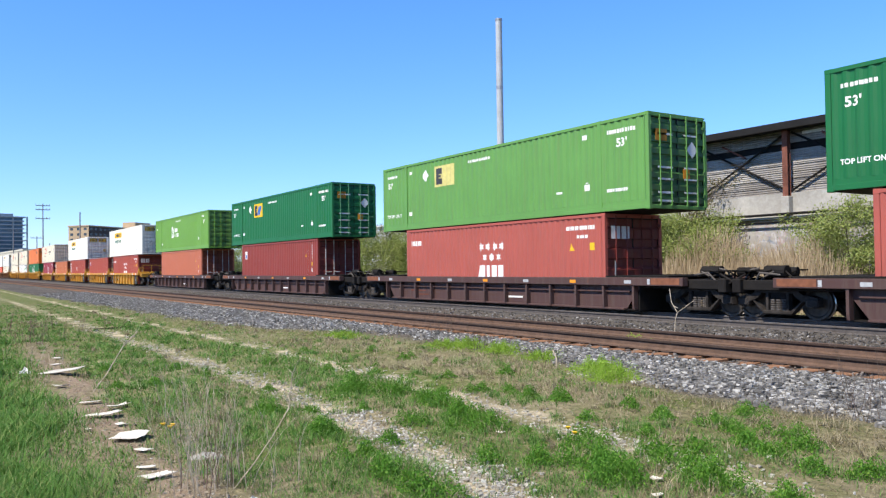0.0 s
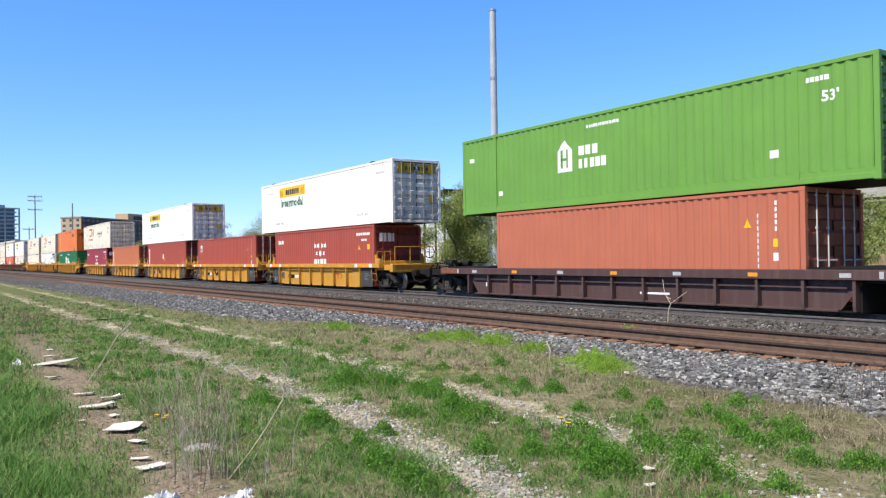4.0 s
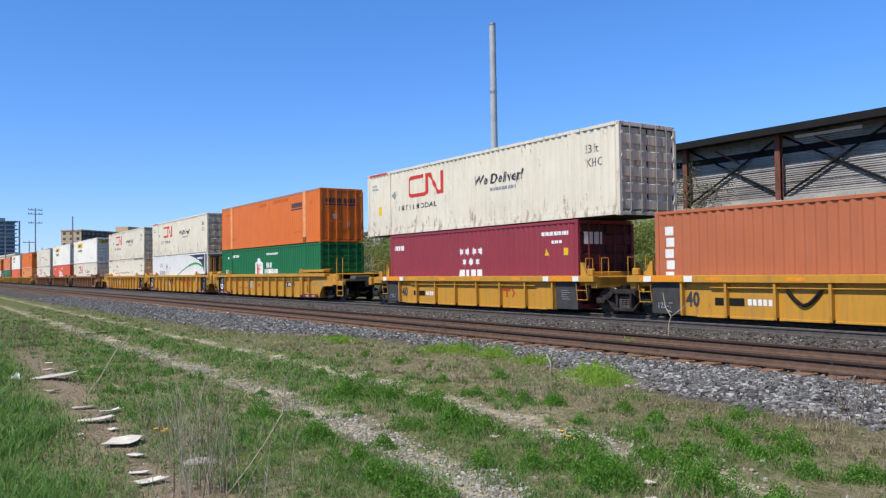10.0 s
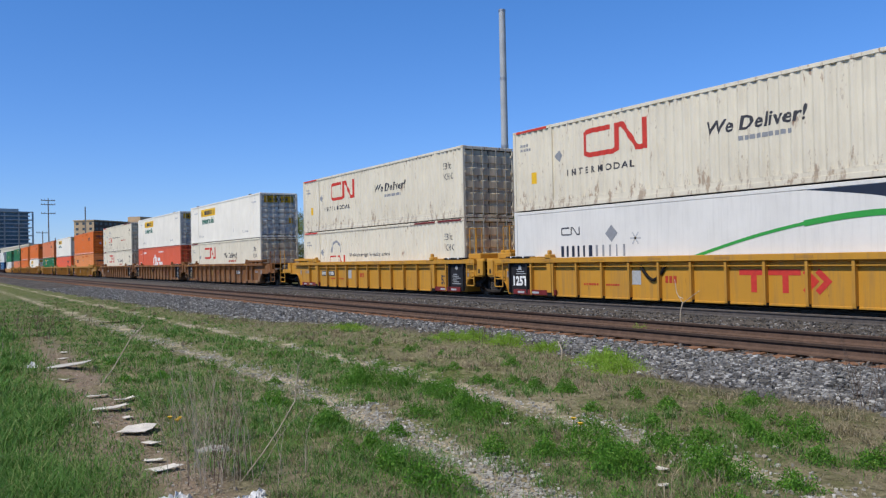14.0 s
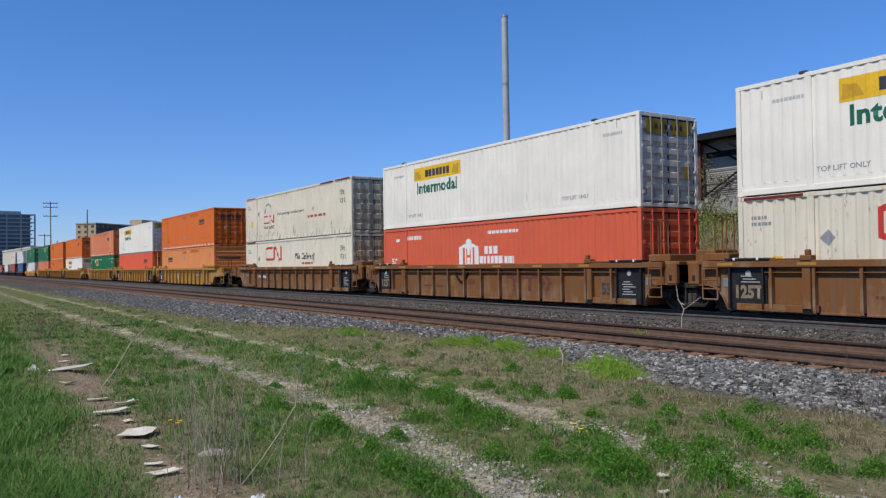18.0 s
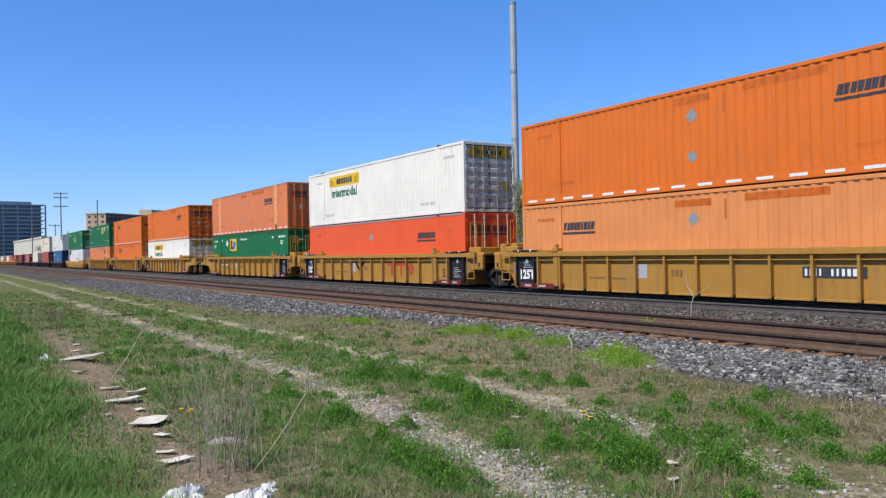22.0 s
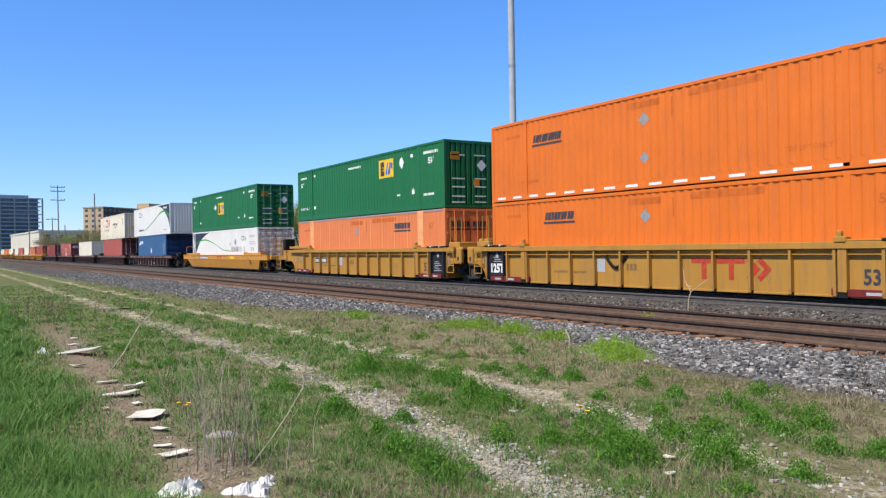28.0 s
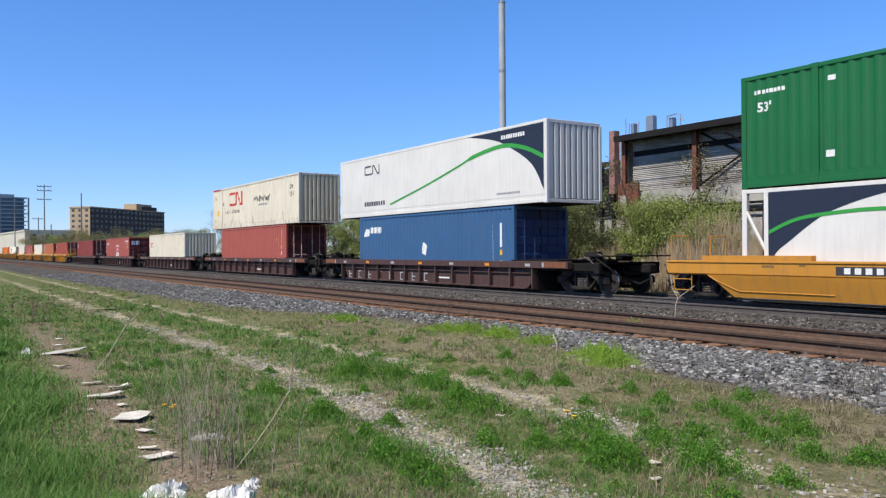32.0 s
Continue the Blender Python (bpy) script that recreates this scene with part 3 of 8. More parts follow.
def ring(x, z, r, w, n=16):
    out = []
    for k in range(n):
        a, b = k * math.tau / n, (k + 1) * math.tau / n
        out.append([(x + math.cos(q) * s, z + math.sin(q) * s) for q, s in ((a, r - w), (a, r), (b, r), (b, r - w))])
    return out


def stroke(pts, w):
    """A line of that width through points in (x, z), as quads that meet in mitres."""
    pts = [Vector(q) for q in pts]
    closed = (pts[0] - pts[-1]).length < 1e-6
    rim = []
    n = len(pts)
    for k, q in enumerate(pts):
        before = pts[k - 1] if k else (pts[-2] if closed else None)
        after = pts[k + 1] if k < n - 1 else (pts[1] if closed else None)
        d0 = (q - before).normalized() if before is not None else (after - q).normalized()
        d1 = (after - q).normalized() if after is not None else d0
        t = (d0 + d1).normalized()
        m = Vector((-t.y, t.x)) * (w / 2) / max(0.45, t.dot(d1))
        rim.append(((q + m)[:], (q - m)[:]))
    return [[rim[k][1], rim[k + 1][1], rim[k + 1][0], rim[k][0]] for k in range(n - 1)]


def door_end(c, length, h, body, rods, style, bar_mat):
    """The end that faces along +x."""
    x = length / 2
    if style == "ribbed":
        n = 9
        part("end_wall", M().box(x - 0.13, x - 0.1, -W2 + 0.1, W2 - 0.1, 0.12, h - 0.1), body, c, "vertically corrugated end wall")
        rib = M().box(x - 0.1, x - 0.02, -0.085, 0.085, 0.16, h - 0.12, 0.015).mesh("end_rib")
        rib.materials.append(body)
        for k in range(n):
            part("end_rib", rib, None, c).matrix_basis = pose(0, -W2 + 0.205 + k * (2 * W2 - 0.24) / n, 0)
        return
    if style == "louvre":
        part("end_wall", M().box(x - 0.1, x - 0.06, -W2 + 0.1, W2 - 0.1, 0.12, h - 0.1), body, c, "end wall of horizontal ribs")
        rib = M().prism([(x - 0.07, 0), (x - 0.006, 0.02), (x - 0.006, 0.09), (x - 0.07, 0.15)], -W2 + 0.16, W2 - 0.16).mesh("end_rib")
        rib.materials.append(body)
        for k in range(9):
            part("end_rib", rib, None, c).matrix_basis = pose(0, 0, 0.3 + k * 0.26)
        return
    rows5 = style == "panelled"
    seal = M().box(x - 0.12, x - 0.05, -0.012, 0.012, 0.14, h - 0.14)
    for y in (-W2 + 0.115, W2 - 0.115):
        seal.box(x - 0.1, x - 0.055, y - 0.022, y + 0.022, 0.14, h - 0.14)
    seal.box(x - 0.1, x - 0.055, -W2 + 0.14, W2 - 0.14, h - 0.165, h - 0.13)
    part("door_seal", seal, GASKET, c, "black rubber door seal")
    for side in (-1, 1):
        a, b = (-W2 + 0.14, -0.012) if side < 0 else (0.012, W2 - 0.14)
        n = (5 if rows5 else 7) if length > 14 else 4
        step = (h - 0.36) / n
        edge = [(x - 0.12, 0.14)]
        if style == "flat":
            edge += [(x - 0.03, 0.14), (x - 0.03, h - 0.14)]
        else:
            edge.append((x - 0.085, 0.14))
            for k in range(n):
                z, w = 0.18 + k * step, step * (0.6 if rows5 else 0.5)
                edge += [(x - 0.085, z), (x - 0.024, z + 0.03), (x - 0.024, z + w), (x - 0.085, z + w + 0.08)]
            edge.append((x - 0.085, h - 0.14))
        m = M().prism(edge + [(x - 0.12, h - 0.14)], a, b)
        part("door", m, body, c)
        for f in (0.3, 0.72):
            y = a + (b - a) * f
            r = M().tube((x + 0.004, y, 0.1), (x + 0.004, y, h - 0.06), 0.019, 8)
            for z in (0.14, 0.75, 1.9, h - 0.2):
                r.box(x - 0.03, x + 0.022, y - 0.032, y + 0.032, z - 0.024, z + 0.024)
            part("lock_rod", r, rods, c, "galvanised lock rod")
            part("handle", M().box(x + 0.012, x + 0.035, y - 0.02, y + 0.34, 1.08, 1.115, 0.006), rods, c)
        for k in range(4):
            z = 0.45 + k * (h - 0.8) / 3
            yy = a if side < 0 else b
            part("hinge", M().box(x - 0.05, x + 0.012, yy - 0.05, yy + 0.05, z - 0.05, z + 0.05, 0.01), body, c)
    if bar_mat:
        m = M().box(x - 0.02, x - 0.012, -1.0, -0.12, h - 0.62, h - 0.2).box(x - 0.02, x - 0.012, 0.12, 1.0, h - 0.62, h - 0.2)
        part("end_marking", m, bar_mat, c)


def container(label, body, length=16.154, h=2.896, end="doors", frame_mat=None, rods=None, pitch=None, depth=None, end_mat=None, posts=None, bar_mat=None, bay=0):
    """A shipping container: origin in the middle of its underside, +x ahead; returns it and its side's outline."""
    body, frame_mat = P[body] if isinstance(body, str) else body, P[frame_mat] if isinstance(frame_mat, str) else frame_mat
    frame_mat = frame_mat or body
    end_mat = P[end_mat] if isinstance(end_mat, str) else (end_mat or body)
    long = length > 14
    c = thing("shipping_container", label, "container", "containers on the train")
    skin = Skin(length, pitch or (0.30 if long else 0.278), (0.03 if long else 0.036) if depth is None else depth)
    if bay:
        skin.brk = [-7.33 if bay < 0 else skin.x0, 7.33 if bay > 0 else skin.x1]
    rail_b, rail_t = (0.30, 0.11) if long else (0.16, 0.10)
    side = skin.panel(rail_b, h - rail_t).mesh("side_panel")
    part("side_panel", side, body, c)
    part("side_panel", side, None, c).matrix_basis = pose(0, 0, 0, 0, 0, 180)
    x = length / 2
    low = M().box(-x + 0.1, x - 0.1, -W2 + 0.004, -W2 + 0.12, 0.03, rail_b if not long else 0.17, 0.006)
    if long:
        low.box(-x + 0.1, x - 0.1, -W2 + 0.022, -W2 + 0.1, 0.16, rail_b + 0.004)
    low = low.mesh("bottom_rail")
    top = M().box(-x + 0.1, x - 0.1, -W2 + 0.002, -W2 + 0.1, h - rail_t, h - 0.006, 0.008).mesh("top_rail")
    for nm, me, mt in (("bottom_rail", low, frame_mat), ("top_rail", top, frame_mat)):
        part(nm, me, mt, c)
        part(nm, me, None, c).matrix_basis = pose(0, 0, 0, 0, 0, 180)
    post = M().box(x - 0.15, x - 0.004, -W2, -W2 + 0.13, 0.1, h - 0.1, 0.012).mesh("corner_post")
    post_m = M().box(-x + 0.004, -x + 0.15, -W2, -W2 + 0.13, 0.1, h - 0.1, 0.012).mesh("corner_post")
    for me in (post, post_m):
        part("corner_post", me, frame_mat, c)
        part("corner_post", me, None, c).matrix_basis = pose(0, 0, 0, 0, 0, 180)
    cast = M().box(-0.178, 0, -W2 - 0.002, -W2 + 0.162, 0, 0.118, 0.014).mesh("corner_casting")
    cast.materials.append(frame_mat)
    for px in (x, 0.178 - x):
        for z in (0, h - 0.118):
            part("corner_casting", cast, None, c).matrix_basis = pose(px, 0, z)
    if long:
        for s in (-1, 1):
            for px in ((6.02,) if posts is None else posts):
                pm = M().box(s * px - 0.09, s * px + 0.09, -W2 - 0.001, -W2 + 0.09, 0.03, h - 0.02, 0.01).box(s * px - 0.1, s * px + 0.1, -W2 - 0.004, -W2 + 0.15, h - 0.1, h + 0.002).mesh("lifting_post")
                part("lifting_post", pm, frame_mat, c)
    roof = M().box(-x + 0.02, x - 0.02, -W2 + 0.05, W2 - 0.05, h - 0.05, h - 0.012)
    part("roof", roof, body, c)
    part("underside", M().box(-x + 0.02, x - 0.02, -W2 + 0.06, W2 - 0.06, 0.02, 0.16), STEEL, c)
    part("end_header", M().box(x - 0.1, x - 0.01, -W2 + 0.1, W2 - 0.1, h - 0.13, h - 0.004, 0.01), frame_mat, c)
    part("end_sill", M().box(x - 0.1, x - 0.01, -W2 + 0.1, W2 - 0.1, 0.02, 0.14, 0.01), frame_mat, c)
    if bay >= 0:
        back = M().box(-x + 0.02, -x + 0.06, -W2 + 0.1, W2 - 0.1, 0.03, h - 0.02)
        part("rear_wall", back, end_mat, c)
    if bay:
        fr = M()
        for y in (-W2 + 0.04, W2 - 0.04):
            fr.tube((bay * (x - 0.08), y, 0.1), (bay * 7.36, y, 1.25), 0.045, 6).tube((bay * (x - 0.08), y, 2.4), (bay * 7.36, y, 1.25), 0.045, 6)
            fr.box(min(bay * 7.3, bay * 7.42), max(bay * 7.3, bay * 7.42), y - 0.04, y + 0.04, 0.1, h - 0.1)
        part("bay_brace", fr, frame_mat, c, "white diagonal braces of the open bay")
        part("bay_wall", M().box(min(bay * 7.24, bay * 7.3), max(bay * 7.24, bay * 7.3), -W2 + 0.03, W2 - 0.03, 0.05, h - 0.05), frame_mat, c)
        part("cooling_unit", M().box(min(bay * 7.3, bay * 7.75), max(bay * 7.3, bay * 7.75), -0.95, 0.95, 0.9, 2.6, 0.06).box(min(bay * 7.3, bay * 7.85), max(bay * 7.3, bay * 7.85), -0.7, 0.3, 0.2, 0.8, 0.05), GREYPANEL, c, "dark cooling unit")
    if bay <= 0:
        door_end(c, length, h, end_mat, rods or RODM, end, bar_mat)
    return c, skin


def mark(c, skin, polys, material, label="", name="marking"):
    return laid(name, flat(polys) if isinstance(polys, list) else polys, skin, material, c, label)


def green_box(label, body, sign_x=-3.67, faded=False, drop=0.0, end="doors"):
    c, k = container(label, body, rods=P["greenrod"] if body == "green" else P["fadedgreen"], end=end, end_mat="fadeddoor" if body == "fadedgreen" else body)
    x, z = sign_x, 1.69 - drop
    mark(c, k, [rect(x, z, 1.45, 0.86)], plain("pale_yellow_sign", srgb(215, 205, 130), 0.6) if faded else YELLOWP, "square yellow sign with dark and blue blocks")
    bm = flat([rect(x + 0.12, z + 0.1, 0.22, 0.66), rect(x + 0.34, z + 0.1, 0.2, 0.24), rect(x + 0.34, z + 0.52, 0.2, 0.24), rect(x + 0.34, z + 0.38, 0.12, 0.1)])
    laid("marking", bm, k, DARKP, c, "", 0.008)
    if not faded:
        laid("marking", flat(stroke([(x + 0.7, z + 0.14), (x + 0.86, z + 0.7)], 0.16) + stroke([(x + 0.95, z + 0.14), (x + 1.11, z + 0.7)], 0.16) + [rect(x + 1.18, z + 0.4, 0.14, 0.26)]), k, BLUEP, c, "", 0.008)
    mark(c, k, [diamond(x - 0.72 if sign_x < 0 else x + 2.2, 2.25 - drop, 0.26)], WHITEP, "white diamond placard")
    mark(c, k, letters("53'", 6.75, 2.0, 0.26, 1.0, 0.03), WHITEP, "white length stencil")
    mark(c, k, letters("53'", -7.6, 1.95, 0.24, 1.0, 0.03), WHITEP)
    mark(c, k, bars(-1.2, 2.42, 1.4, 0.1, 14, seed=2) + bars(6.3, 0.62, 0.9, 0.1, 11, seed=3) + bars(6.35, 2.42, 1.2, 0.12, 11, seed=4) 
         + bars(-7.7, 2.4, 0.9, 0.1, 8, seed=6) + [rect(5.3, 0.75, 0.26, 0.2), rect(5.36, 0.98, 0.14, 0.04), rect(-5.75, 0.62, 0.2, 0.16), rect(5.25, 2.4, 0.22, 0.15), rect(-5.7, 2.42, 0.2, 0.12), rect(3.95, 0.75, 0.3, 0.07)], WHITEP, "small white stencils")
    if not drop:
        mark(c, k, letters("TOP LIFT ONLY", -7.75, 0.62, 0.13, 1.0, 0.03), WHITEP, "white stencil")
    X = 16.154 / 2
    part("end_marking", M().box(X - 0.018, X - 0.012, -0.98, -0.5, 2.05, 2.4), plain("ochre_sign", srgb(190, 130, 40), 0.6), c)
    part("end_marking", M().add([(X - 0.01, 0.62 + a, 1.85 + b) for a, b in ((-0.26, 0), (0, -0.26), (0.26, 0), (0, 0.26))], [(0, 1, 2, 3)]), WHITEP, c)
    m = M()
    for k2, z in enumerate((2.35, 1.35, 1.0, 0.6, 0.35)):
        m.box(X - 0.018, X - 0.012, -0.9, -0.25, z - 0.12, z - 0.06)
        m.box(X - 0.018, X - 0.012, 0.25, 0.85, z - 0.1, z - 0.05)
    tagged(part("end_marking", m, WHITEP, c, "small white stencils"), kind="stuff")
    part("end_marking", M().box(X - 0.018, X - 0.012, 0.2, 0.5, 0.95, 1.25), ORANGEP, c)
    return c


def house_green(label):
    c, k = container(label, "lime", rods=P["lime"], end_mat="limedoor")
    mark(c, k, [[(-2.6, 1.15), (-1.9, 1.15), (-1.9, 1.85), (-2.25, 2.2), (-2.6, 1.85)]] + bars(-1.6, 1.62, 0.95, 0.3, 3, seed=1) + bars(-1.6, 1.2, 1.3, 0.3, 5, seed=2), WHITEP, "white house-shaped sign")
    laid("marking", flat([rect(-2.42, 1.28, 0.09, 0.6), rect(-2.16, 1.28, 0.09, 0.6), rect(-2.42, 1.52, 0.3, 0.09)]), k, P["lime"], c, "", 0.008)
    mark(c, k, letters("53'", 6.7, 1.95, 0.26, 1.0, 0.03), WHITEP, "white length stencil")
    mark(c, k, bars(-1.2, 2.45, 1.4, 0.1, 14, seed=2) + bars(6.3, 2.45, 0.6, 0.12, 5, seed=4) + [rect(5.3, 0.75, 0.26, 0.2), rect(-7.6, 2.0, 0.3, 0.15), rect(-5.8, 0.62, 0.2, 0.16)], WHITEP, "small white stencils")
    return c


def white_box(label, seed=1):
    """White domestic container with a yellow sign over green lettering."""
    bar = plain("grimy_yellow_sign", srgb(186, 150, 30), 0.7, 0.0, 0.4, 7)
    c, k = container(label, "white", end_mat="dirtywhite", frame_mat="white", bar_mat=bar, rods=P["rodgrey"], depth=0.024)
    x0 = -5.25
    mark(c, k, [rect(x0, 2.0, 3.65, 0.56)], YELLOWP, "long yellow sign with dark blocks")
    laid("marking", flat(bars(x0 + 0.95, 2.12, 1.95, 0.3, 7, 0.16, seed)), k, DARKP, c, "", 0.008)
    laid("marking", flat([[(x0 + 0.08, 2.06), (x0 + 0.6, 2.1), (x0 + 0.45, 2.38), (x0 + 0.1, 2.42)], [(x0 + 3.05, 2.1), (x0 + 3.5, 2.06), (x0 + 3.55, 2.46), (x0 + 3.15, 2.38)]]), k, plain("ochre_shade", srgb(205, 160, 40), 0.6), c, "", 0.008)
    mark(c, k, letters("Intermodal", x0 + 0.22, 1.45, 0.48, 1.06, 0.035), GREENTXT, "green lettering")
    mark(c, k, bars(-7.0, 2.3, 0.9, 0.09, 8, seed=seed) + bars(6.5, 2.3, 0.9, 0.1, 8, seed=seed + 3), SOFTGREY, "small grey stencils")
    for px in (-5.85, 4.5):
        mark(c, k, letters("TOP LIFT ONLY", px, 0.45, 0.13, 1.05, 0.015), GREYP, "grey stencil")
    mark(c, k, [rect(-0.05, 2.55, 0.035, 0.3), rect(2.6, 0.55, 0.035, 0.25), rect(7.1, 2.5, 0.035, 0.28), rect(-7.3, 2.45, 0.03, 0.22)] , SOFTGREY)
    m = M()
    X = 16.154 / 2
    for y, z, w, hh in ((-0.98, 0.3, 0.35, 0.3), (0.15, 0.3, 0.35, 0.3)):
        m.box(X - 0.018, X - 0.012, y, y + w, z, z + hh)
    part("end_marking", m, GREYW, c)
    part("end_marking", M().box(X - 0.016, X - 0.01, 0.66, 0.94, 0.95, 1.3), bar, c)
    m = M()
    for q in range(6):
        m.box(X - 0.011, X - 0.008, -0.62 + q * 0.22, -0.5 + q * 0.22, 2.4, 2.56)
    tagged(part("end_marking", m, DARKP, c), kind="stuff")
    part("lamp_bracket", M().box(-6.25, -6.05, -W2 - 0.01, -W2 + 0.16, 2.86, 2.95, 0.02).box(6.0, 6.2, -W2 - 0.01, -W2 + 0.16, 2.86, 2.95, 0.02), DARKP, c)
    return c


def rounded_mark(x, z, w, h):
    """A bent-bar emblem: a rounded loop and a hooked slash."""
    s = 0.17 * h
    return stroke([(x + 0.44 * w, z + h - s / 2), (x + 0.1 * w, z + h - s / 2), (x + s / 2, z + 0.84 * h), (x + s / 2, z + 0.16 * h), (x + 0.1 * w, z + s / 2), (x + 0.5 * w, z + s / 2), (x + 0.55 * w, z + 0.16 * h), (x + 0.55 * w, z + 0.92 * h), (x + 0.64 * w, z + 0.92 * h), (x + 0.86 * w, z + 0.08 * h), (x + w - s / 2, z + 0.08 * h), (x + w - s / 2, z + h)], s)


def cream_box(label, big=True, variant=0, end="panelled"):
    c, k = container(label, "cream", end_mat="creamdoor", rods=P["rodgrey"], depth=0.042, end=end)
    part("top_rail_stripe", M().box(-16.154 / 2 + 0.2, -6.2, -W2 - 0.001, -W2 + 0.05, 2.8, 2.88), REDP if variant != 2 else MAROONP, c, "worn red rail end")
    part("top_rail_stripe", M().box(4.2, 16.154 / 2 - 0.2, -W2 - 0.001, -W2 + 0.05, 2.8, 2.88), MAROONP if variant == 1 else P["cream"], c)
    if variant == 0:
        mark(c, k, rounded_mark(-4.4, 1.55, 2.72, 0.93), REDP, "red bent-bar emblem")
        mark(c, k, letters("I N T E R M O D A L", -5.2, 1.06, 0.21, 1.15, 0.03), DARKP, "dark spaced lettering")
        mark(c, k, slant(letters("We Deliver!", 0.43, 1.6, 0.38, 1.12, 0.022)), DARKP, "dark lettering")
        mark(c, k, bars(1.5, 1.32, 1.6, 0.12, 9, seed=4), GREYP)
    elif variant == 1:
        mark(c, k, rounded_mark(-4.69, 1.08, 1.8, 0.5), REDP, "red bent-bar emblem")
        mark(c, k, ring(-3.9, 1.75, 0.62, 0.12)[:8], GREYP)
        mark(c, k, letters("World-class freight forwarding services", -2.3, 1.5, 0.17, 1.12, 0.012), DARKP, "small dark lettering")
        mark(c, k, letters("WORLDWIDE", -4.7, 0.74, 0.19, 1.1, 0.02), DARKP, "small dark lettering")
        mark(c, k, bars(2.4, 1.1, 2.4, 0.13, 12, seed=8), FADERED)
    else:
        mark(c, k, rounded_mark(-4.42, 1.64, 2.72, 0.86), REDP, "red bent-bar emblem")
        mark(c, k, slant(letters("We Deliver!", 0.35, 1.68, 0.36, 1.12, 0.022)), DARKP, "dark lettering")
        mark(c, k, bars(1.4, 1.38, 1.6, 0.12, 9, seed=4), FADERED)
    mark(c, k, letters("53 ft", 6.55, 2.06, 0.28, 0.85), DARKP, "dark length stencil")
    mark(c, k, bars(-7.7, 2.3, 0.5, 0.09, 5, seed=5) + bars(-7.7, 2.14, 0.6, 0.09, 6, seed=6), GREYP)
    mark(c, k, letters("XHC", 6.6, 1.62, 0.28, 0.9), DARKP, "dark stencil")
    mark(c, k, [rect(-7.1, 0.95, 0.28, 0.4)], YELLOWP)
    mark(c, k, [diamond(-5.6, 1.77, 0.2)], GREYP, "grey diamond placard")
    return c


def along_curve(pts, n=28):
    """Points on a smooth line through a few given ones."""
    out = []
    for k in range(len(pts) - 1):
        p0, p1, p2, p3 = (Vector(pts[max(0, min(len(pts) - 1, k + d))]) for d in (-1, 0, 1, 2))
        m = max(3, n // len(pts))
        for j in range(m):
            u = j / m
            q = 0.5 * (2 * p1 + (p2 - p0) * u + (2 * p0 - 5 * p1 + 4 * p2 - p3) * u * u + (3 * p1 - p0 - 3 * p2 + p3) * u ** 3)
            out.append((q.x, q.y))
    return out + [tuple(pts[-1])]


def swoosh_box(label, curve, dark, emblem, words, bay=0, end="doors", thick=0.12):
    """White refrigerated container with a dark corner, a green curve and lettering. bay: the end (+1 or -1) whose cooling unit stands in an open frame."""
    c, k = container(label, "reefer", depth=0.0, posts=(), end=end, end_mat="dirtywhite" if end == "doors" else "reefer", rods=P["rodgrey"], bay=bay)
    line = along_curve(curve)
    d = along_curve(dark)
    lo, hi = min(q[0] for q in d), max(q[0] for q in d)
    mark(c, k, [[(x0, z0), (x1, z1), (x1, 2.78), (x0, 2.78)] for (x0, z0), (x1, z1) in zip(d, d[1:]) if min(z0, z1) < 2.78], NAVYP, "dark navy corner")
    # the curve swells towards the dark corner
    inner = [q for q in line if lo - 0.2 < q[0] < hi + 0.2]
    laid("marking", flat(stroke(line, thick * 0.7)), k, GREENSW, c, "long green curve", 0.008)
    laid("marking", flat(stroke(inner, thick * 1.25)), k, GREENSW, c, "", 0.010)
    mark(c, k, rounded_mark(*emblem), DARKP, "dark bent-bar emblem")
    if words:
        mark(c, k, bars(words[0], 1.27, 1.6, 0.36, 6, 0.6, 3), NAVYP, "row of dark letter blocks")
        mark(c, k, bars(words[0] + 1.65, 1.27, 1.5, 0.36, 5, 0.6, 5), GREYP, "row of pale letter blocks")
        mark(c, k, [diamond(words[1], 1.98, 0.27)], GREYP, "grey diamond placard")
        mark(c, k, stroke([(words[2] - 0.22, 1.8), (words[2] + 0.22, 1.8)], 0.05) + stroke([(words[2] - 0.12, 1.62), (words[2] + 0.12, 1.98)], 0.05) + stroke([(words[2] - 0.12, 1.98), (words[2] + 0.12, 1.62)], 0.05), SOFTGREY, "pale grey snow star")
    if bay < 0:
        mark(c, k, letters("53 ft", 6.65, 1.3, 0.3, 0.85), DARKP, "dark length stencil")
        mark(c, k, bars(6.4, 2.25, 1.1, 0.16, 8, seed=2) + bars(6.35, 1.9, 1.2, 0.07, 10, 0.16, seed=5) + bars(6.35, 1.76, 1.3, 0.07, 11, 0.16, seed=6), SOFTGREY)
    else:
        laid("marking", flat(bars(5.5, 2.45, 1.4, 0.15, 10, seed=2)), k, WHITEP, c, "", 0.008)
        mark(c, k, bars(5.2, 0.42, 1.4, 0.08, 12, seed=5), GREYP)
        if not words:
            mark(c, k, bars(-5.44, 0.52, 2.1, 0.2, 9, 0.3, 4), DARKP)
    return c


def star(x, z, r):
    out = [(x + math.cos(math.pi / 2 + k * math.pi / 6) * r * (1 if k % 2 == 0 else 0.58), z + math.sin(math.pi / 2 + k * math.pi / 6) * r * (1 if k % 2 == 0 else 0.58)) for k in range(12)]
    return [[(x, z), out[k], out[(k + 1) % 12]] for k in range(12)]


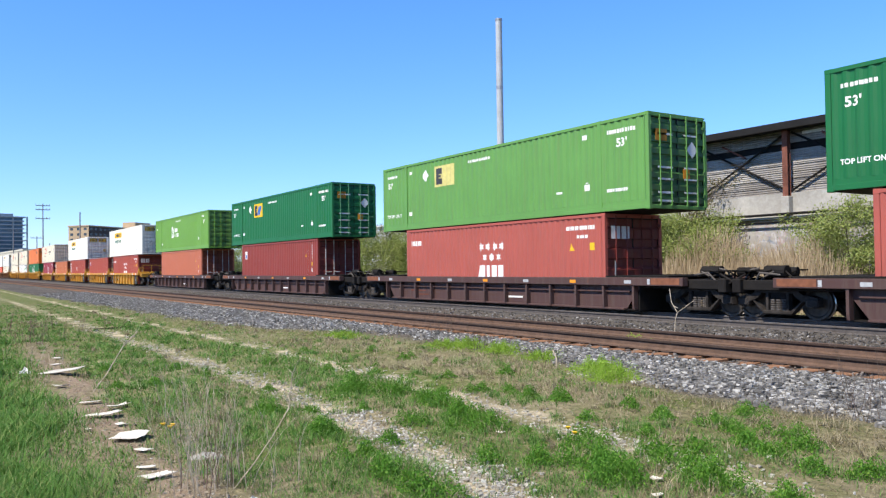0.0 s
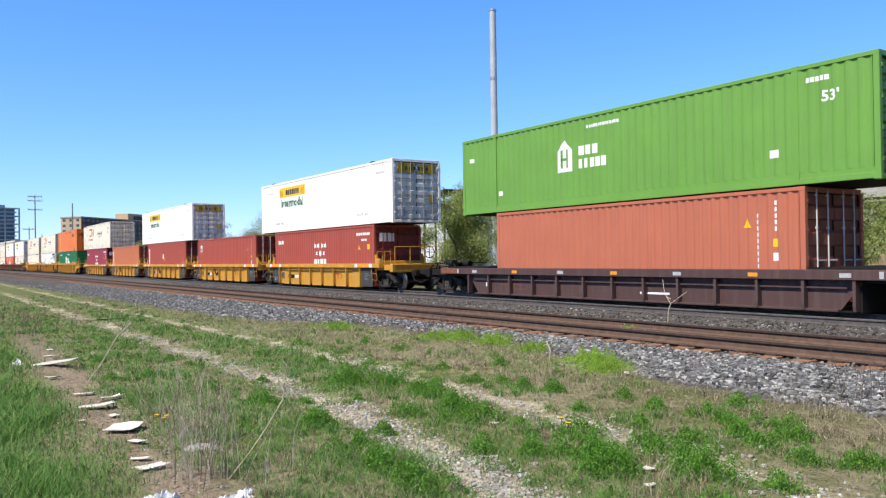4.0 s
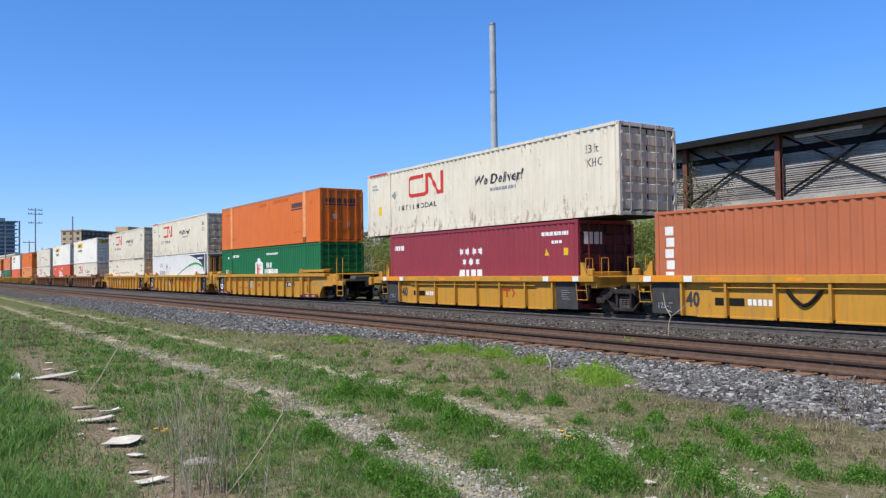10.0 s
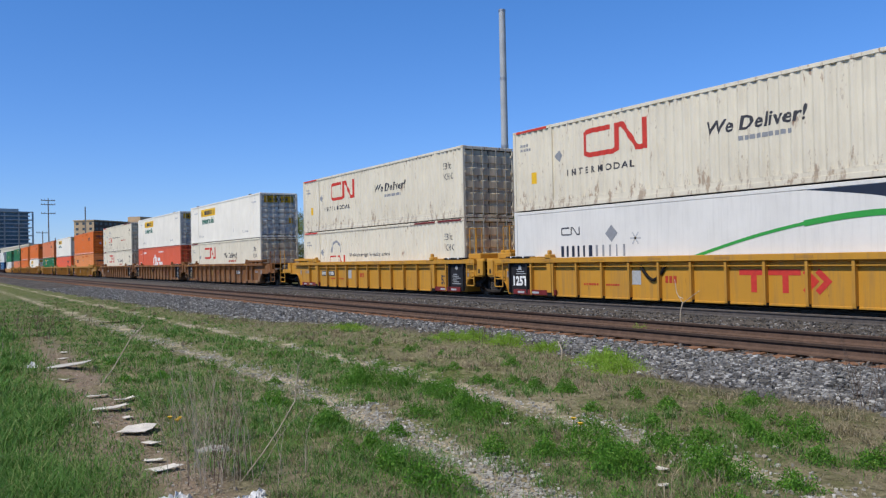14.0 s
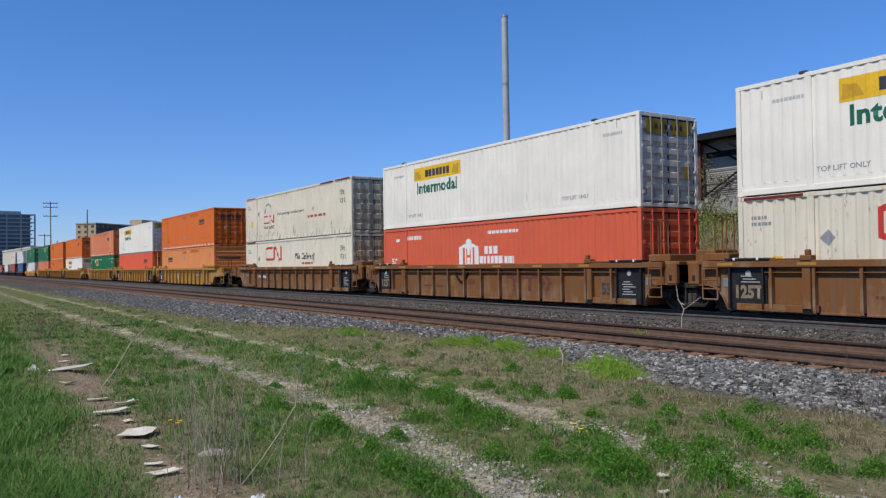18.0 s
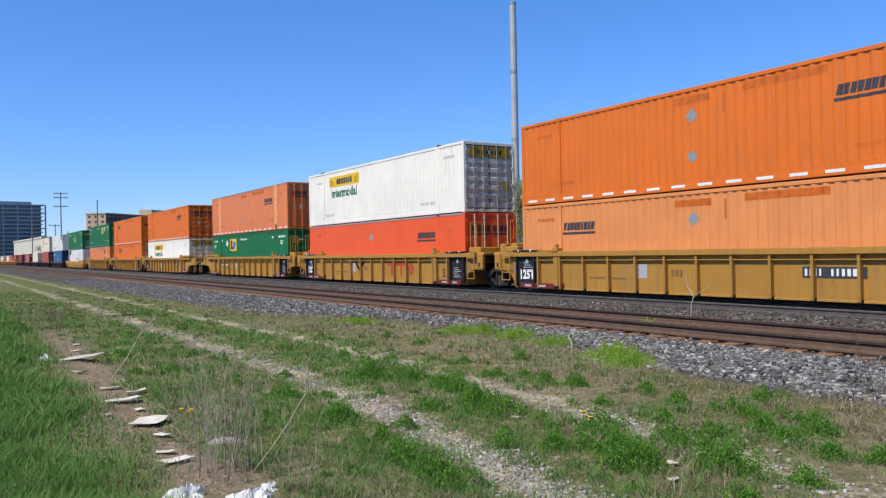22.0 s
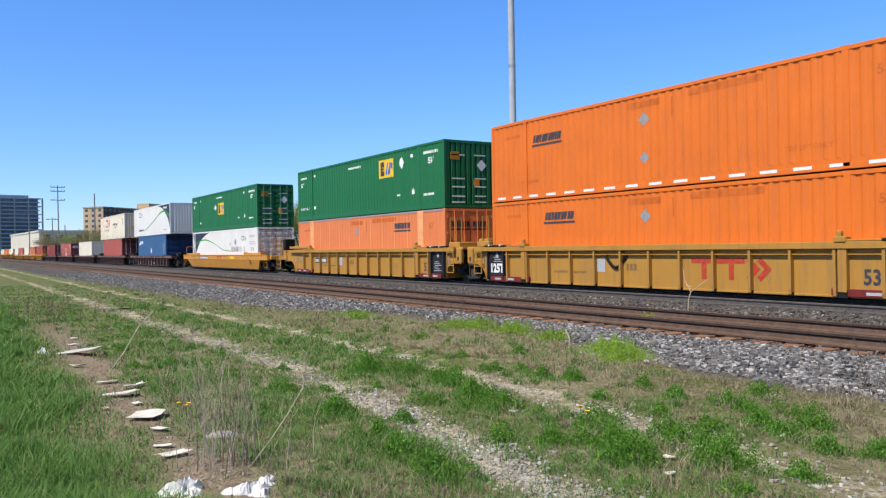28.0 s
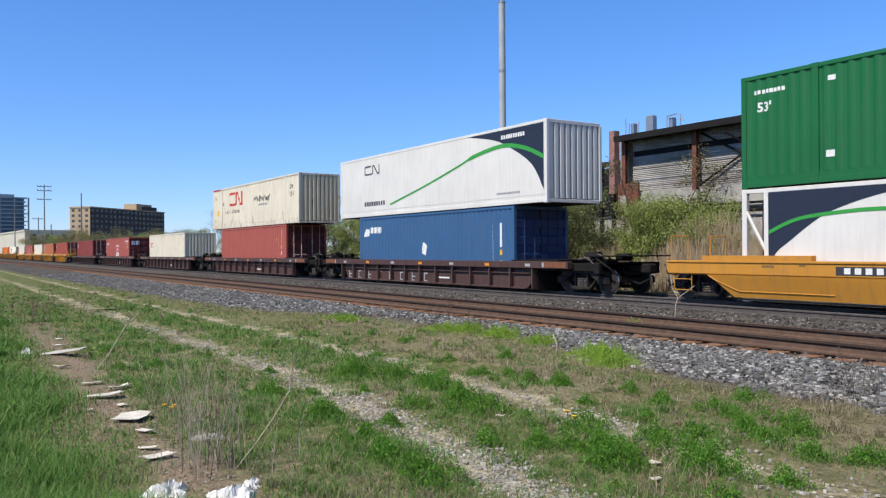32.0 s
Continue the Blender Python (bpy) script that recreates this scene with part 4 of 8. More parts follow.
def star_box(label, body):
    """Forty-foot container with seven white stars over a white block emblem."""
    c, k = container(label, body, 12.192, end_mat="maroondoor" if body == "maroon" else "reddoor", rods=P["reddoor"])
    st = []
    for i in range(4):
        st += star(-0.55 + i * 0.43, 2.02, 0.165)
    for i in range(3):
        st += star(-0.33 + i * 0.43, 1.62, 0.165)
    mark(c, k, st, WHITEP, "two rows of white stars")
    mark(c, k, [[(-0.78, 0.75), (-0.3, 0.75), (-0.3, 1.32), (-0.68, 1.32)], rect(-0.2, 0.75, 0.2, 0.57), rect(0.1, 0.75, 0.3, 0.57), rect(0.48, 0.75, 0.34, 0.57)], WHITEP, "white block emblem")
    mark(c, k, bars(-5.75, 2.2, 0.85, 0.2, 5, seed=2) + bars(4.3, 2.42, 1.35, 0.13, 11, seed=3) + bars(4.8, 2.15, 0.5, 0.1, 4, seed=4), WHITEP, "small white stencils")
    mark(c, k, [[(4.4, 1.75), (4.66, 1.75), (4.53, 2.0)], rect(5.4, 1.75, 0.18, 0.24)], YELLOWP)
    X = 12.192 / 2
    part("end_marking", M().box(X - 0.018, X - 0.012, -1.0, -0.62, 2.1, 2.5).box(X - 0.018, X - 0.012, -0.55, -0.2, 2.1, 2.5), WHITEP, c)
    part("end_plate", M().tube((X + 0.02, -0.88, 0.35), (X + 0.02, -0.88, 1.4), 0.02).box(X - 0.01, X + 0.01, -1.05, -0.75, 0.5, 0.62).box(X - 0.01, X + 0.01, -1.05, -0.75, 0.8, 0.9), PALE, c)
    return c


def box40(label, body, column=False, hazard=False, plate=False):
    """Plain forty-foot container; some with an upright column of white blocks."""
    c, k = container(label, body, 12.192, end_mat="browndoor" if body in ("brown", "salmon") else "reddoor")
    if column:
        mark(c, k, [rect(-5.75 + (i % 2) * 0.04, 2.2 - i * 0.32, 0.3, 0.25) for i in range(6)], WHITEP, "upright column of white letter blocks")
    if plate:
        mark(c, k, [rect(-5.55, 1.95, 0.36, 0.5)], WHITEP)
        laid("marking", flat([[(-5.5, 2.0), (-5.25, 2.0), (-5.25, 2.2), (-5.5, 2.35)]]), k, BLUEP, c, "", 0.008)
    if hazard:
        mark(c, k, [diamond(-0.75, 1.75, 0.22)], WHITEP)
        mark(c, k, [diamond(-0.42, 1.52, 0.2)], ORANGEP)
    mark(c, k, [rect(4.75, 0.75 + i * 0.16, 0.06, 0.11) for i in range(10)] + [rect(5.25, 1.85 + i * 0.16, 0.06, 0.11) for i in range(5)] + [rect(5.2, 1.1, 0.16, 0.2)], WHITEP, "upright white stencils")
    mark(c, k, [[(4.35, 1.95), (4.6, 1.95), (4.475, 2.2)], rect(5.2, 1.45, 0.15, 0.2)], YELLOWP)
    return c


def orange_box(label, body, smooth=False, end="doors", diamonds=True, seed=1, sign=3.9, sign_z=2.1, stripe=True):
    if smooth and end == "doors":
        end = "flat"
    c, k = container(label, body, depth=(0.0 if body == "scarlet" else 0.006) if smooth else None, end=end, end_mat=body, rods=P[body] if seed % 2 else RODM)
    mark(c, k, slanted(bars(sign, sign_z, 1.5, 0.26, 9, 0.13, seed)) + [rect(sign - 0.05, sign_z - 0.14, 1.6, 0.08)], DARKP, "dark block sign with underline")
    if diamonds:
        mark(c, k, [diamond(-0.3, 2.1, 0.22), diamond(-0.3, 0.95, 0.2)], GREYP, "grey diamond placards")
    if stripe:
        st = [rect(-7.7 + i * 0.95, 0.1, 0.5, 0.08) for i in range(17)]
        tagged(part("reflective_strip", M().add([(x, -W2 - 0.001, z) for q in st for x, z in q], [(4 * i, 4 * i + 1, 4 * i + 2, 4 * i + 3) for i in range(17)]), WHITEP, c, "white reflective dashes"), kind="stuff")
    mark(c, k, letters("TOP LIFT ONLY", 4.4, 0.6, 0.13, 1.0, 0.02), WORNORANGE, "worn stencil")
    mark(c, k, letters("53'", 6.75, 2.1, 0.24, 1.0, 0.02), WORNORANGE, "worn length stencil")
    mark(c, k, bars(-7.2, 2.3, 0.9, 0.1, 8, seed=seed), WORNORANGE)
    if body != "scarlet":
        mark(c, k, [rect(0.75, 2.05, 0.07, 0.55), rect(-0.95, 2.45, 1.3, 0.2), rect(1.4, 2.5, 2.4, 0.2), rect(-6.3, 0.6, 1.0, 0.1)], WORNORANGE, "worn darker patches")
    X = 16.154 / 2
    if end in ("doors", "flat"):
        em = M()
        for y0, cnt in ((-0.95, 5), (0.12, 4)):
            for q in range(cnt):
                em.box(X - 0.02, X - 0.012, y0 + q * 0.19, y0 + q * 0.19 + 0.14, 2.12, 2.36)
            em.box(X - 0.02, X - 0.012, y0 - 0.03, y0 + cnt * 0.19, 1.98, 2.05)
        tagged(part("end_marking", em, DARKP, c, "dark block sign on the doors"), kind="stuff")
        part("end_placard", M().box(X - 0.018, X - 0.008, -0.5, -0.28, 1.25, 1.5), GREYW, c)
        part("end_placard", M().box(X - 0.018, X - 0.008, 0.3, 0.48, 0.85, 1.1), GREYW, c)
    elif end == "louvre":
        part("end_placard", M().box(X - 0.006, X - 0.002, -0.95, 0.75, 1.9, 2.05), DARKP, c, "dark block sign on the end wall")
    if seed == 9:
        seam = M().box(-0.014, 0.014, -W2 + 0.008, -W2 + 0.03, 0.3, 2.8).mesh("seam")
        seam.materials.append(PALESTRAP)
        for q in range(9):
            part("seam", seam, None, c).matrix_basis = pose(-4.9 + 1.22 * q, 0, 0)
    elif body == "coral":
        dab = random.Random(seed)
        mark(c, k, [rect(-5.2 + 1.13 * q + dab.uniform(-0.3, 0.3), z + dab.uniform(-0.1, 0.1), 0.13, 0.12) for q in range(11) for z in (0.95, 2.2) if dab.random() < 0.6], PALESTRAP, "small pale patches")
    if smooth and body != "scarlet":
        part("strap_stain", M().box(5.86, 6.24, -W2 - 0.0095, -W2 + 0.02, 0.06, 0.36), WORNRUST, c, "rust-stained strap foot")
    if smooth:
        part("top_rail_cap", M().box(-X + 0.15, X - 0.15, -W2 - 0.004, -W2 + 0.03, 2.815, 2.885), GREYP, c, "dull grey rail cap")
    if smooth and body != "scarlet":
        w = 0.17 if body == "orange" else 0.25
        for px in (-6.05, 6.05):
            part("pale_strap", M().box(px - w, px + w, -W2 - 0.008, -W2 + 0.04, 0.05, 2.88, 0.01), PALESTRAP, c, "paler upright strap")
    return c


def house_box(label, body, emblem_x, text_x):
    c, k = container(label, body, end_mat=body, rods=P[body])
    x = emblem_x
    def up(polys, dz):
        return [[(a, b + dz) for a, b in q] for q in polys]
    mark(c, k, up([[(x, 0.7), (x + 1.32, 0.7), (x + 1.32, 1.42), (x + 0.88, 1.56), (x + 0.88, 1.66), (x + 0.66, 1.75), (x + 0.44, 1.66), (x + 0.44, 1.56), (x, 1.42)]], 0.52), WHITEP, "white house-shaped emblem")
    laid("marking", flat(up([rect(x + 0.28, 0.74, 0.1, 0.66), rect(x + 0.94, 0.74, 0.1, 0.66), rect(x + 0.5, 0.74, 0.08, 0.6), rect(x + 0.74, 0.74, 0.08, 0.6), rect(x + 0.58, 1.0, 0.16, 0.1)], 0.52)), k, P[body] if body == "hubred" else FADERED, c, "", 0.008)
    mark(c, k, up(bars(text_x + 0.35, 1.12, 0.85, 0.3, 3, 0.25, 2) + bars(text_x, 0.76, 1.5, 0.28, 6, 0.25, 3) + bars(text_x + 1.62, 0.76, 0.6, 0.26, 4, 0.25, 4), 0.52), WHITEP, "rows of white letter blocks")
    mark(c, k, letters("53'", -7.3, 1.3, 0.26, 1.0, 0.03), WHITEP, "white length stencil")
    mark(c, k, bars(-6.0, 2.35, 1.3, 0.17, 10, seed=5) + bars(0.2, 2.4, 1.9, 0.12, 14, seed=6) + [rect(-6.9, 2.3, 0.3, 0.13)], WHITEP)
    return c


def white40(label):
    c, k = container(label, "cream", 12.192, end="ribbed", end_mat="cream")
    mark(c, k, rounded_mark(-5.6, 1.75, 1.0, 0.42), REDP, "small red bent-bar emblem")
    return c


def blue40(label):
    c, k = container(label, "blue", 12.192, end_mat="bluedoor", rods=P["bluedoor"])
    mark(c, k, bars(-5.0, 2.12, 1.1, 0.28, 7, seed=3) + [[(-5.7, 1.95), (-5.2, 2.0), (-5.1, 2.3), (-5.5, 2.35)], [(-0.35, 1.2), (0.0, 1.05), (0.1, 1.5), (-0.2, 1.65)]] + [rect(4.75, 0.5 + i * 0.16, 0.06, 0.11) for i in range(11)] + [rect(5.2, 1.4, 0.1, 0.9)], WHITEP, "white figure emblem and stencils")
    mark(c, k, [rect(5.2, 1.1, 0.14, 0.2), rect(5.2, 0.7, 0.14, 0.2)], YELLOWP)
    return c

# ---- wagons ----
WHEEL_R = 0.42


def wheelset_mesh():
    m = M()
    for s in (-1, 1):
        n = 24
        prof = [(0.0, 0.0), (0.0, 0.10), (0.06, 0.12), (0.045, 0.33), (0.07, 0.36), (0.07, 0.42), (-0.03, 0.42), (-0.045, 0.445), (-0.075, 0.445), (-0.075, 0.36), (-0.05, 0.33), (-0.04, 0.12), (-0.06, 0.1), (-0.06, 0.0)]
        vs, fs = [], []
        for k in range(n):
            a = k * math.tau / n
            vs += [(math.cos(a) * r, s * (0.7535 + o), math.sin(a) * r) for o, r in prof]
        q = len(prof)
        for k in range(n):
            for j in range(q - 1):
                fs.append((k * q + j, ((k + 1) % n) * q + j, ((k + 1) % n) * q + j + 1, k * q + j + 1))
        m.add(vs, fs)
    m.tube((0, -1.02, 0), (0, 1.02, 0), 0.085, 10)
    for s in (-1, 1):
        m.tube((0, s * 1.0, 0), (0, s * 1.13, 0), 0.1, 10)
        for k in range(3):
            a = k * math.tau / 3
            m.box(math.cos(a) * 0.06 - 0.015, math.cos(a) * 0.06 + 0.015, s * 1.13 - 0.012, s * 1.13 + 0.012, math.sin(a) * 0.06 - 0.015, math.sin(a) * 0.06 + 0.015)
    return m


def truck_parts():
    """A two-axle truck, built once: bolster, side frames, springs and wheelsets as meshes to be shared."""
    bol = M().box(-0.22, 0.22, -1.05, 1.05, 0.5, 0.72, 0.03).box(-0.35, 0.35, -0.35, 0.35, 0.68, 0.8, 0.02).mesh("truck")
    fr = M()
    # outline in three convex strips, with a window for the springs
    fr.prism([(-1.14, 0.34), (-1.02, 0.30), (-0.86, 0.42), (-0.6, 0.5), (-0.45, 0.62), (-0.45, 0.80), (-0.72, 0.62), (-1.1, 0.56)], -1.12, -0.92)
    fr.prism([(1.14, 0.34), (1.1, 0.56), (0.72, 0.62), (0.45, 0.80), (0.45, 0.62), (0.6, 0.5), (0.86, 0.42), (1.02, 0.30)], -1.12, -0.92)
    fr.prism([(-0.45, 0.66), (0.45, 0.66), (0.45, 0.80), (-0.45, 0.80)], -1.12, -0.92)
    fr.prism([(-0.74, 0.5), (-0.62, 0.42), (-0.3, 0.16), (-0.38, 0.12)], -1.11, -0.93)
    fr.prism([(0.74, 0.5), (0.38, 0.12), (0.3, 0.16), (0.62, 0.42)], -1.11, -0.93)
    fr.box(-0.4, 0.4, -1.13, -0.9, 0.12, 0.22, 0.02)
    fr.box(-0.32, -0.25, -1.1, -0.94, 0.2, 0.68).box(0.25, 0.32, -1.1, -0.94, 0.2, 0.68)
    fr.box(-1.12, -0.84, -1.16, -1.0, 0.34, 0.52, 0.02).box(0.84, 1.12, -1.16, -1.0, 0.34, 0.52, 0.02)
    fr = fr.mesh("side_frame")
    sp = M()
    for x in (-0.16, 0.0, 0.16):
        for k in range(5):
            z = 0.23 + k * 0.058
            sp.tube((x, -1.02, z), (x, -1.02, z + 0.035), 0.068, 9)
    sp = sp.mesh("spring_group")
    ws = wheelset_mesh().mesh("wheelset")
    for me, mt in ((bol, STEEL), (fr, FRAMEM), (sp, SPRING), (ws, WHEEL)):
        me.materials.append(mt)
    ws.materials.append(TREAD)
    for p in ws.polygons:
        c = p.center
        if abs(math.hypot(c.x, c.z) - 0.42) < 0.012 and 0.7 < abs(c.y) < 0.83:
            p.material_index = 1
    return bol, fr, sp, ws


TRUCK = truck_parts()
WHEELSETS = {-0.89: [], 0.89: []}


def truck(car, x):
    t = part("truck", TRUCK[0], None, car, "dark two-axle truck with cast side frames")
    t.matrix_basis = pose(x, 0, 0)
    for r in (0, 180):
        part("side_frame", TRUCK[1], None, t).matrix_basis = pose(0, 0, 0, 0, 0, r)
        tagged(part("spring_group", TRUCK[2], None, t), kind="stuff").matrix_basis = pose(0, 0, 0, 0, 0, r)
    for a in WHEELSETS:
        w = part("wheelset", TRUCK[3], None, t)
        w.matrix_basis = pose(a, 0, WHEEL_R)
        WHEELSETS[a].append(w)


def rib_mesh(z0, z1, y0, y1, w):
    return M().prism([(y0, z1), (y1, z1), (y1, z0), (y0 + 0.02, z0), (y0, z0 + 0.12)], -w / 2, w / 2, "x").mesh("rib")


def both(name, m, material, car, label=""):
    me = m.mesh(name)
    part(name, me, material, car, label)
    part(name, me, None, car).matrix_basis = pose(0, 0, 0, 0, 0, 180)


def coupler(car, s, x):
    m = M().box(min(s * x, s * (x + 0.9)), max(s * x, s * (x + 0.9)), -0.1, 0.1, 0.72, 0.92, 0.02)
    m.box(min(s * (x + 0.62), s * (x + 1.0)), max(s * (x + 0.62), s * (x + 1.0)), -0.2, 0.16, 0.66, 0.98, 0.05)
    part("coupler", m, CAST, car, "dark cast coupler")
    hose = M().path([(s * (x + 0.1), -0.45, 0.85), (s * (x + 0.35), -0.45, 0.45), (s * (x + 0.7), -0.3, 0.35), (s * (x + 0.95), -0.15, 0.5)], 0.028)
    part("brake_hose", hose, STEEL, car, "hanging black brake hose")


def grab(car, pts, material):
    part("grab_iron", M().path(pts, 0.013), material, car)


def car_ends(car, mat, half, z, s, artic, tall=True):
    """Platform, rails and steps at one end; s is +1 ahead and -1 behind."""
    def X(a):
        return s * a
    def bx(m, a, b, *rest):
        return m.box(min(X(a), X(b)), max(X(a), X(b)), *rest)
    if tall:
        grab(car, [(X(half - 0.25), -1.4, 0.45), (X(half - 0.25), -1.46, z - 0.25)], mat)
        grab(car, [(X(half + 0.2), -1.4, 0.45), (X(half + 0.2), -1.46, z - 0.25)], mat)
        for zz in (0.45, 0.75):
            grab(car, [(X(half - 0.25), -1.43, zz), (X(half + 0.2), -1.43, zz)], mat)
        for a in (0.05, 0.75):
            grab(car, [(X(half + a), -1.3, z), (X(half + a), -1.3, z + 0.55), (X(half + a), -1.0, z + 0.55), (X(half + a), -1.0, z)], mat)


def well_car(kind, label, front, rear, number_bars=True, sign=True, chain=False):
    """A well wagon or one unit of a jointed set. front and rear: 'joint' or 'coupler'. The origin lies on the rail head in its middle."""
    car = thing("well_wagon", label, "railway wagon", "wagons of the train")
    if kind in ("yellow40", "gold40"):
        mat, half, plate, z0, z1, zs, pitch = P["caryellow"], 7.0, 5.1, 0.11, 1.02, 1.22, 1.32
    elif kind == "brown48":
        mat, half, plate, z0, z1, zs, pitch = P["carbrown"], 9.4, 7.6, 0.09, 0.80, 1.04, 1.2
    else:
        mat, half, plate, z0, z1, zs, pitch = {"yellow53": P["caryellow"], "gold53": P["cargold"], "dirty53": P["cardirty"]}[kind], 9.05, 8.2, 0.12, 1.23, 1.40, 1.13
    small = kind == "brown48"
    # side plates, sills and ribs
    low = M().prism([(-plate, z1 - 0.1), (-plate + (0.5 if small else 0.0), z0), (plate - (0.5 if small else 0.0), z0), (plate, z1 - 0.1), (plate, z1), (-plate, z1)], -1.36 + 0.035 * small, -1.33 + 0.025 * small)
    both("side_plate", low, mat, car)
    both("side_sill", M().box(-half, half, -1.53, -1.30, z1, zs, 0.012), mat, car, "long top sill")
    both("bottom_angle", M().box(-plate + 0.5, plate - 0.5, -1.39 if not small else -1.45, -1.30, z0 - 0.03, z0 + 0.03, 0.01), mat, car)
    rib = rib_mesh(z0, z1, -1.5, -1.32 if small else -1.355, 0.075)
    rib.materials.append(mat)
    n = int(2 * plate / pitch)
    for k in range(n + 1):
        x = -plate + 0.08 + k * (2 * plate - 0.16) / n
        if kind.endswith("53") and abs(x) > plate - 1.0:
            continue
        for r in (0, 180):
            part("rib", rib, None, car).matrix_basis = pose(x if r == 0 else -x, 0, 0, 0, 0, r)
    if not small:
        foot = M().box(-0.05, 0.05, -1.47, -1.37, z0 - 0.035, z0 + 0.05).mesh("rib_foot")
        foot.materials.append(STEEL)
        for k in range(1, n):
            x = -plate + 0.08 + k * (2 * plate - 0.16) / n
            part("rib_foot", foot, None, car).matrix_basis = pose(x, 0, 0)
        part("pipe", M().path([(-plate + 1.0, -1.44, z1 - 0.13), (plate - 1.0, -1.44, z1 - 0.13)], 0.016), mat, car)
    part("well_floor", M().box(-plate, plate, -1.3, 1.3, z0 - 0.04, z0 + 0.0), STEEL, car)
    if small:
        rail = M().box(-plate + 0.3, plate - 0.3, -1.40, -1.355, z1 - 0.2, z1 - 0.16)
        part("pipe", rail, mat, car)
        for k in range(7):
            x = -7.2 + k * 2.4
            part("reflector", M().box(x, x + 0.28, -1.534, -1.529, z1 + 0.06, zs - 0.08), ORANGEP if k % 2 else GREYW, car)
        part("marking", M().box(-5.6, -4.4, -1.331, -1.327, 0.42, 0.47), DIMRED, car)
        part("marking", M().box(-5.0, -4.2, -1.331, -1.327, 0.26, 0.31), DIMRED, car)
        part("marking", M().box(-6.6, -6.3, -1.331, -1.327, 0.35, 0.5), WHITEP, car)
        part("marking", M().box(1.0, 2.1, -1.331, -1.327, 0.3, 0.36), WHITEP, car)
    else:
        for k in range(int(2 * half / 2.35)):
            x = -half + 0.5 + k * 2.35
            part("reflector", M().box(x, x + 0.5, -1.534, -1.529, z1 + 0.05, zs - 0.05), ORANGEP if kind.endswith("40") else P["cargold"], car)
    for s, join in ((1, front), (-1, rear)):
        e = half if join == "joint" else half + (1.3 if not kind.endswith("40") else 1.0)
        # end platform and bulkhead
        m = M().box(min(s * (plate - 0.1), s * e), max(s * (plate - 0.1), s * e), -1.25, 1.25, zs - 0.32, zs - 0.06, 0.02)
        m.box(min(s * (plate - 0.12), s * plate), max(s * (plate - 0.12), s * plate), -1.3, 1.3, z0, zs)
        part("end_platform", m, STEEL if small else mat, car)
        m = M().box(min(s * (e - 0.25), s * e), max(s * (e - 0.25), s * e), -1.4, 1.4, zs - 0.4, zs - 0.02, 0.03)
        part("end_sill", m, STEEL if small else mat, car)
        m = M().box(min(s * (plate - 0.2), s * (e + 0.25)), max(s * (plate - 0.2), s * (e + 0.25)), -0.35, 0.35, 0.62, zs - 0.3, 0.03)
        part("centre_sill", m, STEEL, car)
        if kind.endswith("53"):
            # plate over the wheels with its round cut-out
            far = 9.52 if join == "joint" else 9.8
            arch = [(plate, z0), (plate + 0.08, z0), (8.33, 0.24), (8.42, 0.43), (8.55, 0.59), (8.7, 0.69), (8.88, 0.74), (far, 0.74)]
            q = [(s * a, b) for a, b in arch] + [(s * far, z1 + 0.02), (s * plate, z1 + 0.02)]
            part("wheel_arch", M().prism(q, -1.37, -1.33), mat, car)
            part("wheel_arch", M().prism(q, 1.33, 1.37), mat, car)
            part("arch_edge", M().prism([(s * a, b) for a, b in arch[1:]] + [(s * (a + 0.012), b + 0.03) for a, b in arch[:0:-1]], -1.47, -1.372), mat, car)

            def at(m, a, b, *rest):
                return m.box(min(s * a, s * b), max(s * a, s * b), *rest)
            shown = join == "joint"
            if shown:
                part("notice_panel", at(M(), 7.12, plate + 0.06, -1.41, -1.372, z0 + 0.03, z1 + 0.0, 0.01), BLACKP, car, "black notice panel")
                part("ledge", at(M(), 6.95, plate + 0.1, -1.56, -1.2, 1.41, 1.47, 0.015), BLACKP, car, "black step ledge with white tips")
                for a in (7.25, 7.95):
                    part("ledge_tip", at(M(), a, a + 0.07, -1.568, -1.4, 1.405, 1.476, 0.01), WHITEP, car)
                for a in (7.16, 8.16):
                    part("panel_rib", at(M(), a, a + 0.06, -1.5, -1.405, z0 + 0.05, z1), BLACKP, car)
                small_lines = M()
                for q2 in range(6 if s > 0 else 3):
                    zz = (0.42 if s > 0 else 0.84) + q2 * 0.075
                    small_lines.box(s * 7.62 - 0.26 + 0.06 * (q2 % 2), s * 7.62 + 0.3 - 0.12 * (q2 % 3), -1.416, -1.412, zz, zz + 0.026)
                tagged(part("marking", small_lines, GREYW, car, "small pale lines of writing"), kind="stuff")
                ring = M().tube((s * 7.66, -1.412, 1.07), (s * 7.66, -1.417, 1.07), 0.085, 14)
                part("marking", ring, GREYW, car, "round pale emblem")
            else:
                part("ledge", at(M(), 6.1, plate + 0.75, -1.54, -1.15, 1.46, 1.6, 0.02), mat, car, "raised yellow step ledge")
                for a in (6.15, 6.9, 7.7, 8.5):
                    part("ledge_leg", at(M(), a, a + 0.06, -1.42, -1.3, 1.38, 1.5), mat, car)
                for a in (7.3, 7.62):
                    part("marking", at(M(), a, a + (0.2 if a < 7.5 else 0.12), -1.368, -1.363, 0.78, 0.93), PALE, car)
            # bracket where the ledge starts, and its stiffener below
            part("guide_bracket", at(M(), 5.82, 6.12, -1.56, -1.32, 1.38, 1.52, 0.02), mat, car)
            part("guide_bracket", at(M(), 5.88, 6.0, -1.55, -1.4, 1.5, 1.66, 0.03), mat, car)
